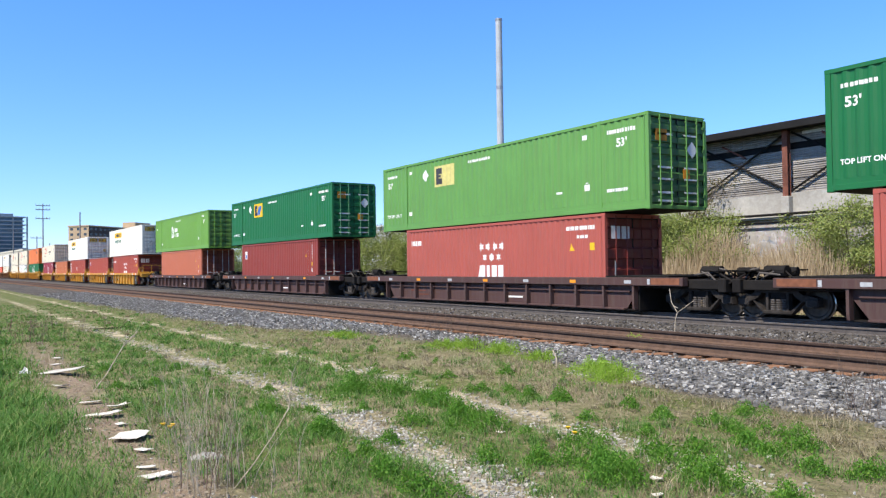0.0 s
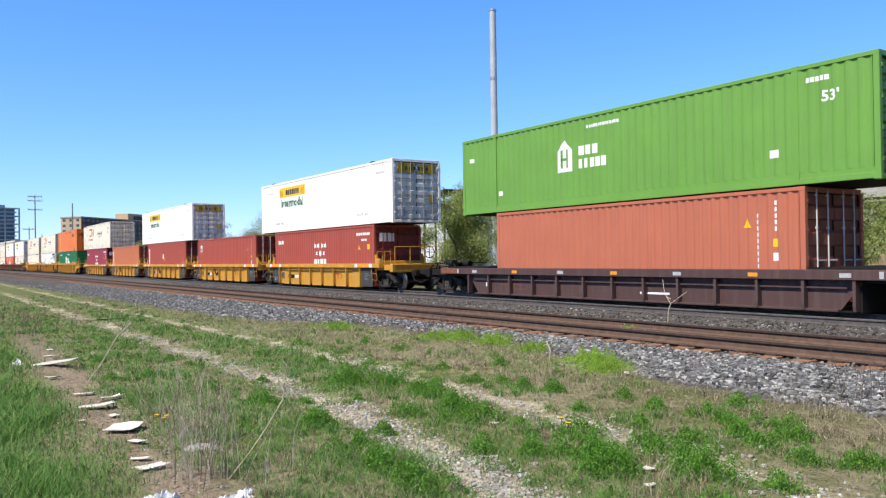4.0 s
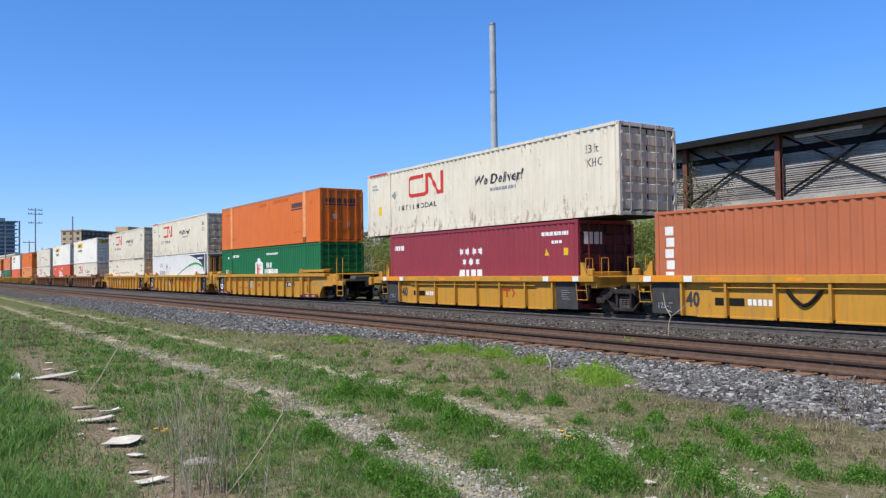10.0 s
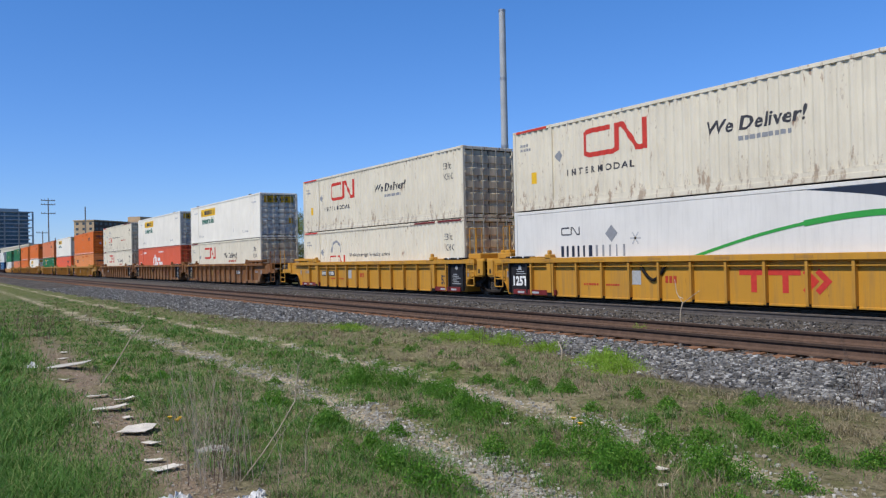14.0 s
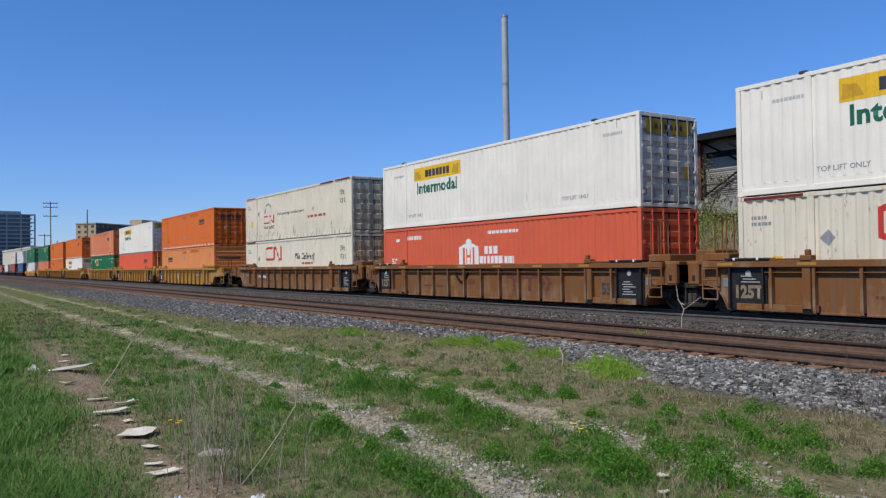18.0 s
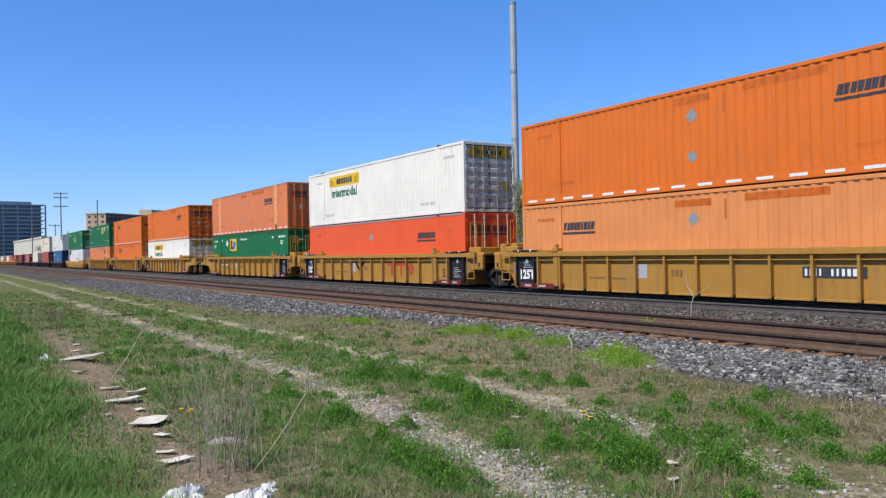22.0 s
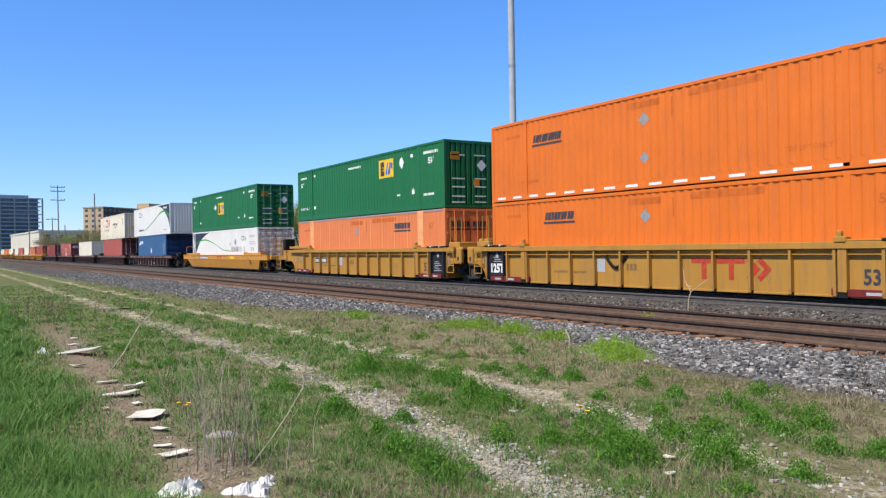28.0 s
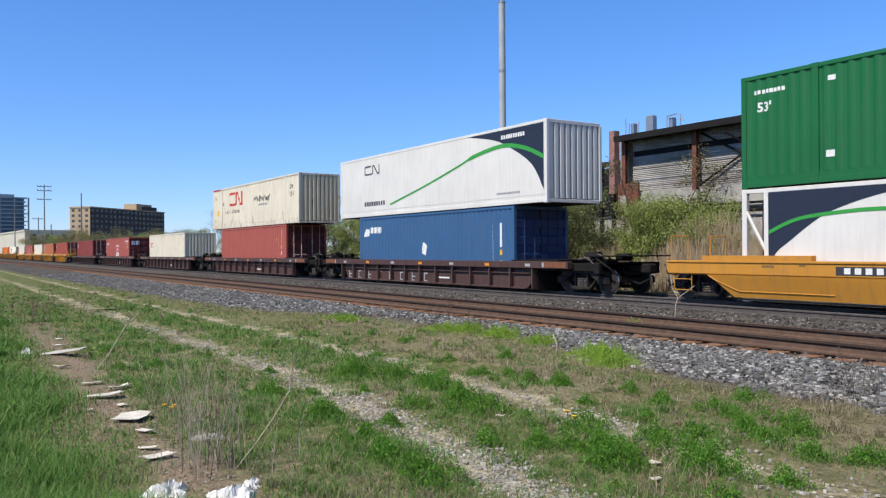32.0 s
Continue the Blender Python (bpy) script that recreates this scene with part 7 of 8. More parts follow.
part("feed_pipe", M().path([(tcx - 0.1, tcy - 1.5, 6.0), (tcx - 0.1, tcy - 1.5, 9.7), (tcx + 0.6, tcy - 1.5, 9.5)], 0.07, 8), PALE, tank)
part("stair", M().path([(tcx + 1.6, tcy - 1.4, 5.6), (tcx + 2.3, tcy - 1.4, 6.8), (tcx + 1.6, tcy - 1.4, 7.8), (tcx + 2.2, tcy - 1.4, 8.9), (tcx + 1.6, tcy - 1.4, 9.8)], 0.06), STEEL, tank)

stack = thing("chimney", "tall slender pale grey steel chimney", "chimney")
cx, cy = -78.55, 59.85
part("shaft", M().tube((cx, cy, -0.4), (cx, cy, 32.0), 0.47, 20, 0.40), STACK, stack, smooth=False)
for z in (7.0, 15.0, 23.4):
    part("band", M().tube((cx, cy, z), (cx, cy, z + 0.35), 0.5 - 0.0022 * z, 20), PALE, stack)
part("lip", M().tube((cx, cy, 31.9), (cx, cy, 32.15), 0.44, 20), PALE, stack)

shed = thing("white_shed", "long low white shed beyond the trees", "industrial building")
WHITEWALL = plain("white_sheet_wall", (0.62, 0.63, 0.64), 0.7, 0.0, 0.12, 0.8)
part("wall", M().box(-128, -92, 62, 76, -0.4, 8.0), WHITEWALL, shed)
part("roof", M().prism([(61.6, 8.0), (61.6, 8.25), (69, 9.0), (76.4, 8.25), (76.4, 8.0)], -128.4, -91.6, "x"), WHITEWALL, shed)
part("door", M().box(-110, -106, 61.9, 62.02, -0.4, 4.2), STEEL, shed)

shelter = thing("steel_canopy", "small dark steel canopy on posts", "canopy")
part("roof", M().prism([(-91.0, 9.6), (-84.0, 10.0), (-84.0, 10.2), (-91.0, 9.85)], 56, 60), DARKROOF, shelter)
for x in (-89.6, -86.9):
    for y in (56.4, 59.6):
        part("post", M().box(x - 0.1, x + 0.1, y - 0.1, y + 0.1, -0.4, 9.8), STEEL, shelter)
part("rail", M().box(-89.6, -86.9, 56.35, 56.45, 7.4, 7.55), STEEL, shelter)

# ---- far town ----
TAN = plain("tan_brick", (0.46, 0.34, 0.22), 0.9, 0.0, 0.15, 0.2)
# brown brick with the long face's shade worked into its colour
DKBRICK = plain("shaded_brown_brick", (0.085, 0.069, 0.064), 0.9, 0.0, 0.15, 0.2)
GLASS = plain("window_glass", (0.06, 0.075, 0.09), 0.15, 0.0, 0.3, 0.2)
TOWERM = plain("blue_glass_wall", (0.13, 0.21, 0.29), 0.2, 0.0, 0.4, 0.15)
SLABM = plain("tower_slab", (0.42, 0.45, 0.48), 0.8, 0.0, 0.2, 0.3)
CREAMW = plain("cream_render", (0.60, 0.56, 0.46), 0.9, 0.0, 0.12, 0.1)


def block(name, label, corner, ang, length, width, top, wall, side_wall, floors, cols, side_cols):
    """A flat-roofed block: its long face runs from the corner along ang degrees; windows set into both seen faces."""
    t = thing(name, label, "building")
    t.matrix_basis = pose(corner[0], corner[1], -0.4, 0, 0, ang)
    part("wall", M().box(0, length, 0, width, 0, top), wall, t)
    part("end_wall", M().box(-0.06, -0.0, 0, width, 0, top), side_wall, t)
    part("roof", M().box(-0.4, length + 0.3, -0.3, width + 0.3, top, top + 0.7), side_wall, t)
    fh = top / floors
    for k in range(floors):
        m, s = M(), M()
        for c in range(cols):
            x = (c + 0.28) * length / cols
            m.box(x, x + length / cols * 0.5, -0.05, 0.02, k * fh + fh * 0.3, k * fh + fh * 0.78)
        for c in range(side_cols):
            y = (c + 0.3) * width / side_cols
            s.box(-0.12, -0.05, y, y + width / side_cols * 0.42, k * fh + fh * 0.3, k * fh + fh * 0.78)
        tagged(part("window_row", m, GLASS, t), kind="stuff")
        tagged(part("window_row", s, GLASS, t), kind="stuff")
    return t


apt = block("apartment_block", "eight-storey brown brick slab, long face darkened as if shaded, with a sunlit tan end", (-493.7, 79.3), 132.9, 73.0, 13.5, 27.8, DKBRICK, TAN, 9, 18, 3)
part("penthouse", M().box(46, 62, 2, 11, 27.8, 32.5), TAN, apt)
part("penthouse", M().box(52, 66, 1, 12, 27.8, 31.0), DKBRICK, apt)
tower = thing("glass_tower", "dark blue glass tower with thin projecting floor slabs", "building")
tower.matrix_basis = pose(-690, 47.0, 0, 0, 0, 8)
part("core", M().box(0, 24, -26, 11.5, 0, 43.0), TOWERM, tower)
for k in range(15):
    part("floor_slab", M().box(-0.8, 26, -27, 13.4 - 1.2 * (k % 2) * (1 if k > 3 else 0), 1.5 + k * 2.9, 2.3 + k * 2.9), SLABM, tower)
part("roof_house", M().box(4, 20, -20, 6, 43, 45.2), SLABM, tower)
for k in range(5):
    part("pier", M().box(23.9, 24.6, -24 + k * 9.5, -23 + k * 9.5, 0, 43), SLABM, tower)
low = block("low_hall", "long low cream-coloured hall with a row of windows", (-398, 56.5), 171.0, 95.0, 20.0, 11.6, CREAMW, CREAMW, 2, 20, 3)
low.matrix_basis = pose(-399, 57.0, -0.4, 0, 0, 183)

POLEWOOD = plain("grey_pole_wood", (0.24, 0.23, 0.23), 0.9, 0.0, 0.3, 1.0)


def utility_pole(x, y, h, arms, lean, label):
    p = thing("utility_pole", label, "utility pole", "utility poles")
    p.matrix_basis = pose(x, y, -0.4, 0, lean, 0)
    part("pole", M().tube((0, 0, 0), (0, 0, h), 0.22, 8, 0.14), POLEWOOD, p)
    for k in range(arms):
        z = h - 0.7 - k * (1.2 + 0.7 * (k > 1))
        part("crossarm", M().box(-0.12, 0.12, -1.9, 1.9, z, z + 0.2), POLEWOOD, p)
        ins = M()
        for y2 in (-1.8, -1.0, 1.0, 1.8):
            ins.tube((0, y2, z + 0.2), (0, y2, z + 0.55), 0.08, 6)
        tagged(part("insulators", ins, GREYP, p), kind="stuff")
    return p


utility_pole(-258.3, 29.2, 21.9, 3, -2.0, "tall leaning wooden pole with three crossarms")
utility_pole(-217.5, 32.9, 16.8, 0, 0, "tall bare wooden utility pole")
utility_pole(-300.0, 32.0, 14.0, 1, 0, "wooden pole with one crossarm")
utility_pole(-330.0, 27.5, 13.0, 0, 1.0, "short bare wooden pole")
utility_pole(-280.0, 33.5, 11.0, 0, -0.5, "short bare wooden pole")
utility_pole(-360.0, 30.0, 19.0, 1, 1.0, "wooden pole beside the glass tower")

# ---- ground cover ----


def blade_arrays(x, y, h, w, rng, bend=0.5, z=None):
    """Grass blades as bent strips of two quads."""
    n = len(x)
    a = rng.uniform(0, math.tau, n)
    d = np.stack([np.cos(a), np.sin(a)], -1)
    sx = np.stack([-np.sin(a) * w, np.cos(a) * w, np.zeros(n)], -1)
    b = np.stack([x, y, (ground_z(x, y) if z is None else z) - 0.01], -1)
    k = (rng.uniform(0.1, 1.0, n) * bend * h)[:, None]
    m = b + np.concatenate([d * k * 0.35, (h * 0.6)[:, None]], 1)
    t = b + np.concatenate([d * k, h[:, None]], 1)
    v = np.stack([b - sx, b + sx, m + sx * 0.8, m - sx * 0.8, m - sx * 0.8, m + sx * 0.8, t + sx * 0.15, t - sx * 0.15], 1).reshape(-1, 3)
    return v, np.arange(8 * n).reshape(-1, 4)


GRASSM = leaf_material("fresh_grass", (0.058, 0.165, 0.026), (0.12, 0.25, 0.048), (0.28, 0.33, 0.12))
WEEDM = leaf_material("dark_broad_weeds", (0.062, 0.185, 0.016), (0.115, 0.27, 0.03), (0.21, 0.36, 0.055))
LIMEM = leaf_material("yellow_green_weeds", (0.19, 0.34, 0.03), (0.27, 0.43, 0.05), (0.36, 0.46, 0.10))
STRAWM = leaf_material("dry_grass", (0.38, 0.325, 0.205), (0.17, 0.14, 0.085), (0.55, 0.48, 0.33))

rng = np.random.default_rng(5)


def verge(n, near=4.2, far=46.0):
    """Random places on the verge, thinning out with distance from the camera's stand."""
    r = near * (far / near) ** rng.uniform(0, 1, n)
    a = np.radians(rng.uniform(0, 70, n))
    return -r * np.cos(a), r * np.sin(a), r


def patchy(x, y):
    s = np.sin(0.9 * x + 1.3 * y) + np.sin(1.7 * x - 0.8 * y + 2.0) + np.sin(0.43 * x + 2.3 * y + 1.0) + 0.7 * np.sin(3.1 * x + 2.2 * y)
    return s / 3.7


# weed cushions: x, y, breadth
BETWEEN = [(-7.17, 4.86, 0.2), (-6.56, 4.8, 0.18), (-7.9, 5.0, 0.22), (-5.63, 5.3, 0.13), (-5.42, 4.01, 0.12), (-5.08, 4.23, 0.13), (-4.89, 4.39, 0.1), (-4.33, 4.33, 0.2), (-4.55, 4.55, 0.14), (-4.99, 4.81, 0.13),
           (-4.68, 5.13, 0.14), (-4.45, 5.0, 0.1), (-3.85, 4.83, 0.2), (-4.1, 4.95, 0.12), (-4.47, 6.1, 0.12), (-4.95, 6.49, 0.1), (-5.29, 6.56, 0.11), (-5.44, 7.42, 0.14), (-4.12, 6.39, 0.13), (-4.5, 6.72, 0.12)]
BESIDE = [(-3.38, 5.11, 0.15), (-3.41, 6.03, 0.13), (-3.64, 5.72, 0.1), (-7.25, 6.42, 0.15), (-7.7, 6.23, 0.15), (-9.66, 7.36, 0.13), (-8.59, 6.16, 0.08), (-5.87, 6.51, 0.08), (-6.38, 6.65, 0.08), (-6.25, 5.89, 0.08),
          (-5.21, 5.68, 0.09), (-5.33, 2.99, 0.16), (-4.85, 2.95, 0.16), (-7.25, 4.29, 0.13), (-7.3, 3.3, 0.16), (-9.36, 4.72, 0.3), (-8.98, 5.05, 0.2), (-6.1, 3.1, 0.14), (-8.8, 3.3, 0.16)]
CLUMPS = BETWEEN + BESIDE
SWARDS = [(-12.99, 6.3, 0.5), (-13.04, 5.3, 0.6), (-16.36, 5.2, 1.2), (-15.06, 4.6, 0.6), (-14.07, 2.96, 0.7), (-18.1, 8.7, 0.5), (-10.14, 2.6, 0.6), (-8.0, 2.84, 0.5), (-9.4, 4.75, 0.6), (-11.7, 4.95, 0.7), (-17.2, 8.3, 0.4), (-20.5, 5.0, 1.5),
          (-24.0, 5.0, 2.0), (-18.0, 3.2, 1.0), (-22.0, 2.6, 1.5), (-7.3, 3.25, 0.5), (-5.6, 3.05, 0.4), (-11.2, 2.9, 0.9)]


def cover(x, y):
    """How green the turf is near the cushions and swards."""
    g = [np.exp(-(((x - a) / (1.0 * s + 0.008 * abs(a))) ** 2 + ((y - b) / (0.8 * s)) ** 2)) for a, b, s in CLUMPS]
    g += [np.exp(-(((x - a) / (1.3 * s)) ** 2 + ((y - b) / 0.38) ** 2)) for a, b, s in SWARDS]
    return np.max(g, axis=0)


# flattened straw over the whole verge
x, y, r = verge(120000)
ok = (y > 0.9) & (y < foot(x) + 0.1 + 0.25 * np.sin(2.1 * x)) & (rng.uniform(size=len(x)) > 0.6 * np.exp(-((y - 1.65) / 0.34) ** 2)) & (rng.uniform(size=len(x)) > 0.85 * rut(x, y)) & (rng.uniform(size=len(x)) > 0.7 * cover(x, y)) & (rng.uniform(size=len(x)) > 0.45 * np.clip((x + 8.5) / 3, 0, 1))
x, y, r = x[ok], y[ok], r[ok]
v, f = blade_arrays(x, y, rng.uniform(0.006, 0.045, len(x)) * (1 + 0.9 * (y > 6.4)), np.maximum(0.0024, r * 0.0004), rng, 4.0)
tagged(new("dry_grass", raw("dry_grass", v, f, STRAWM)), "flattened straw-coloured dead grass", "grass", kind="stuff")

# wispy dead stems, thickest along the ballast
x, y, r = verge(60000)
ok = (y > 0.4) & (y < foot(x) + 0.3) & (rng.uniform(size=len(x)) < 0.10 + 0.7 * np.clip((y - 6.0) / 1.0, 0, 1) * (0.4 + 0.6 * (patchy(x, y) > 0))) & (rut(x, y) < 0.5)
x, y, r = x[ok], y[ok], r[ok]
v, f = blade_arrays(x, y, rng.uniform(0.04, 0.16, len(x)) * rng.uniform(0.5, 1.4, len(x)), np.maximum(0.0012, r * 0.0002), rng, 2.4)
tagged(new("dead_stems", raw("dead_stems", v, f, leaf_material("grey_dead_stems", (0.22, 0.17, 0.115), (0.33, 0.275, 0.195), (0.46, 0.40, 0.29)))), "thin grey-brown dead stems", "grass", kind="stuff")

# loose straw and twigs lying on the bare strip
x = -4.6 * (24 / 4.6) ** rng.uniform(0, 1, 15000)
y = 1.62 + 0.04 * np.clip(-9 - x, 0, 15) + rng.normal(size=len(x)) * 0.34
v, f = blade_arrays(x, y, rng.uniform(0.006, 0.026, len(x)), np.maximum(0.0017, -x * 0.00026), rng, 9.0)
tagged(new("dry_grass", raw("dry_grass", v, f, STRAWM)), "loose straw and twigs on bare earth", "grass", kind="stuff")

# fresh grass in patches, long at the outer edge
x, y, r = verge(260000)
edge = 1.3 + 0.035 * np.clip(-8 - x, 0, 14) + 0.22 * np.sin(1.1 * x) + 0.15 * np.sin(2.7 * x + 1) + rng.normal(size=len(x)) * 0.15
g = np.clip(0.5 + 0.75 * patchy(x, y) - 0.08 * (x > -7) + 0.12 * np.exp(-((y + bend(x) - 5.0) / 0.5) ** 2), 0.06, 0.8) * (1 - 0.35 * np.clip((x + 9) / 3, 0, 1) * (y > 4)) + 0.85 * cover(x, y) + 0.95 * np.clip((edge - y) / 0.4, 0, 1) + 0.4 * np.clip((3.9 - y) / 1.2, 0, 1) - 0.42 * np.clip((y - 6.0) / 0.6, 0, 1)
bare = 1.15 * np.exp(-((y - 1.62 - 0.04 * np.clip(-9 - x, 0, 15)) / (0.25 + 0.11 * np.sin(1.9 * x) + 0.08 * np.sin(5.3 * x))) ** 2) * np.clip((x + 27) / 9, 0, 1)
ok = (y > -0.5) & (y < foot(x)) & (rng.uniform(size=len(x)) < (g - 0.55 * rut(x, y) * (cover(x, y) < 0.6) - bare))
x, y, r = x[ok], y[ok], r[ok]
h = rng.uniform(0.025, 0.11, len(x)) * (0.7 + 0.5 * cover(x, y)) * (1 + 2.2 * np.clip((edge[ok] - y) / 0.5, 0, 1) * (0.75 + 0.35 * np.sin(5.1 * x + 2 * y) * np.sin(3.7 * y - 1.9 * x)))
v, f = blade_arrays(x, y, h, np.maximum(0.0028, r * 0.00045), rng, 1.7)
tagged(new("grass", raw("grass", v, f, GRASSM)), "patchy fresh green grass", "grass", kind="stuff")

# tussocks: grass standing in small tufts, some fresh, some bleached
def tussocks(n, per, keep, mat, label, tall):
    x, y, r = verge(n, 4.4, 34.0)
    ok = keep(x, y)
    x, y, r = x[ok], y[ok], r[ok]
    size = rng.uniform(0.5, 1.3, len(x))
    q = np.repeat(np.arange(len(x)), per)
    px = x[q] + rng.normal(size=len(q)) * 0.045 * size[q] * (1 + 0.03 * r[q])
    py = y[q] + rng.normal(size=len(q)) * 0.04 * size[q]
    v, f = blade_arrays(px, py, rng.uniform(0.35, 1.0, len(q)) * tall * size[q], np.maximum(0.0026, r[q] * 0.0004), rng, 1.5)
    tagged(new("grass", raw("grass", v, f, mat)), label, "grass", kind="stuff")


def open_turf(x, y):
    return (y > 2.0) & (y < foot(x) - 0.3) & (rng.uniform(size=len(x)) < 0.95 - 0.85 * np.clip(rut(x, y), 0, 1))


tussocks(3000, 34, lambda x, y: open_turf(x, y) & (rng.uniform(size=len(x)) < np.clip(0.55 + 0.7 * patchy(1.7 * x, 1.9 * y) - 0.3 * (y > 6.3), 0.08, 1)), GRASSM, "small tufts of fresh green grass", 0.11)
tussocks(2200, 26, lambda x, y: open_turf(x, y) & (rng.uniform(size=len(x)) < np.clip(0.35 - 0.6 * patchy(1.7 * x, 1.9 * y) + 0.5 * (y > 6.0), 0.08, 1)), STRAWM, "small tufts of bleached dead grass", 0.12)

# coarse tufts standing out of the long grass at the outer edge
n = 700
x = -4.4 * (30 / 4.4) ** rng.uniform(0, 1, n)
y = 0.88 + 0.035 * np.clip(-8 - x, 0, 14) + 0.22 * np.sin(1.1 * x) + 0.15 * np.sin(2.7 * x + 1) - np.abs(rng.normal(size=n)) * 0.75
ok = y > -0.9
x, y = x[ok], y[ok]
size = rng.uniform(0.45, 1.25, len(x))
q = np.repeat(np.arange(len(x)), 40)
px, py = x[q] + rng.normal(size=len(q)) * 0.055 * size[q] * (1 - 0.02 * x[q]), y[q] + rng.normal(size=len(q)) * 0.05 * size[q]
v, f = blade_arrays(px, py, rng.uniform(0.35, 1.0, len(q)) * 0.17 * size[q], np.maximum(0.0042, -x[q] * 0.00055), rng, 1.3)
tagged(new("grass", raw("grass", v, f, GRASSM)), "coarse tufts of long lush grass", "grass", kind="stuff")

# thin grass over the rest of the verge, ahead of and behind the camera's stand
n = 60000
x, y = rng.uniform(-34, 24, n), rng.uniform(-16, 8.6, n)
beside = (x < 0) & (y > 0.2) & (np.hypot(x, y) > 4.2) & (y < -x * 2.75)
ok = ~beside & (rng.uniform(size=n) < np.clip(0.55 + 0.8 * patchy(x, y), 0.1, 1)) & (rut(x, y) < 0.6)
x, y = x[ok], y[ok]
v, f = blade_arrays(x, y, rng.uniform(0.03, 0.13, len(x)), np.full(len(x), 0.008), rng, 1.3)
tagged(new("grass", raw("grass", v, f, GRASSM)), "thin fresh green grass over rough ground", "grass", kind="stuff")

# the lush edge runs on past the camera's stand
n = 42000
x, y = rng.uniform(-16, 1.5, n), rng.uniform(-4.5, 1.2, n)
beside = (x < 0) & (y > 0.0) & (np.hypot(x, y) > 4.1)
ok = ~beside & (rng.uniform(size=n) < np.clip((y + 4.5) / 3.2, 0, 1) * np.clip((1.5 - x) / 3, 0, 1) * np.clip(0.7 + 0.5 * patchy(x, y), 0.2, 1))
x, y = x[ok], y[ok]
v, f = blade_arrays(x, y, rng.uniform(0.06, 0.24, len(x)), np.full(len(x), 0.005), rng, 1.7)
tagged(new("grass", raw("grass", v, f, GRASSM)), "long lush green grass at the verge's edge", "grass", kind="stuff")

# the dense growth thins out gradually towards the camera's stand
n = 150000
x, y = rng.uniform(-14, -1.6, n), rng.uniform(-2.4, 1.25, n)
gap = np.hypot(np.clip(4.2 - np.hypot(x, np.maximum(y, 0)), 0, None), np.clip(-y, 0, None))
ok = (gap > 0) & (rng.uniform(size=n) < np.exp(-gap / 0.55) * np.clip(0.75 + 0.4 * patchy(2 * x, 2 * y), 0.3, 1) * np.minimum(1, (4.2 / np.abs(x)) ** 2))
x, y = x[ok], y[ok]
v, f = blade_arrays(x, y, rng.uniform(0.05, 0.2, len(x)), np.full(len(x), 0.003), rng, 1.7)
tagged(new("grass", raw("grass", v, f, GRASSM)), "dense lush grass thinning out over the verge", "grass", kind="stuff")

# broad-leaved weeds in dense cushions
cs = []
for a, b, s in CLUMPS + [(float(rng.uniform(-15, -3.2)), float(rng.uniform(2.2, 7.4)), float(rng.uniform(0.04, 0.09))) for _ in range(45)]:
    # each cushion is a huddle of smaller tufts
    for _ in range(max(1, int(s * 38))):
        ca, cb = a + rng.normal() * s * 0.62, b + rng.normal() * s * 0.45
        w = float(rng.uniform(0.05, 0.09)) * (0.6 + 1.6 * s)
        k = int(82000 * w * w) + 14
        q = rng.normal(size=(k, 3)) * (w, w, 0.0) + (ca, cb, 0)
        top = (1.5 * w + 0.6 * s) * np.exp(-((q[:, 0] - ca) / (1.5 * w)) ** 2 - ((q[:, 1] - cb) / (1.5 * w)) ** 2)
        q[:, 2] = ground_z(q[:, 0], q[:, 1]) + top * rng.uniform(0.25, 1.0, k) + 0.008
        cs.append(q)
v, f = quads(np.concatenate(cs), 0.0115, rng, 1.2)
tagged(new("weeds", raw("weeds", v, f, WEEDM)), "dark green cushions of broad-leaved weeds", "weeds", kind="stuff")


def lime_plant(x, y, w, h, seed):
    g = np.random.default_rng(seed)
    k = int(7600 * w)
    q = g.normal(size=(k, 3)) * (w * 0.42, 0.16, 0)
    q[:, 2] = h * g.uniform(0.05, 1.0, k) * np.exp(-(q[:, 0] / (w * 0.7)) ** 2) * (0.72 + 0.4 * np.sin(19 * q[:, 0] + seed) * np.cos(23 * q[:, 1] + 2 * seed))
    t = thing("weed_clump", "bright yellow-green leafy weed clump on the ballast edge", "plant", "weed clumps along the ballast")
    t.matrix_basis = pose(x, y, float(ground_z(np.array(x), np.array(y))))
    v, f = quads(q, 0.0125, g, 1.6)
    part("leaves", raw("leaves", v, f, LIMEM), None, t)
    st = M()
    for _ in range(14):
        a = g.normal(size=2) * (w * 0.3, 0.1)
        st.tube((a[0] * 0.6, a[1] * 0.6, -0.02), (a[0], a[1], h * g.uniform(0.6, 1.0)), 0.005, 4)
    tagged(part("stalk", st, LIMEM, t), kind="stuff")


for k, (x, y, w, h) in enumerate(((-13.4, 8.75, 0.6, 0.2), (-12.9, 9.0, 0.5, 0.22), (-11.8, 8.95, 0.55, 0.24), (-10.56, 8.85, 0.38, 0.2), (-8.75, 8.45, 0.6, 0.27), (-8.3, 8.2, 0.6, 0.26), (-8.05, 8.0, 0.4, 0.18), (-11.58, 12.41, 0.4, 0.2), (-11.18, 12.46, 0.6, 0.12), (-17.2, 8.35, 0.8, 0.14))):
    lime_plant(x, y, w, h, 40 + k)

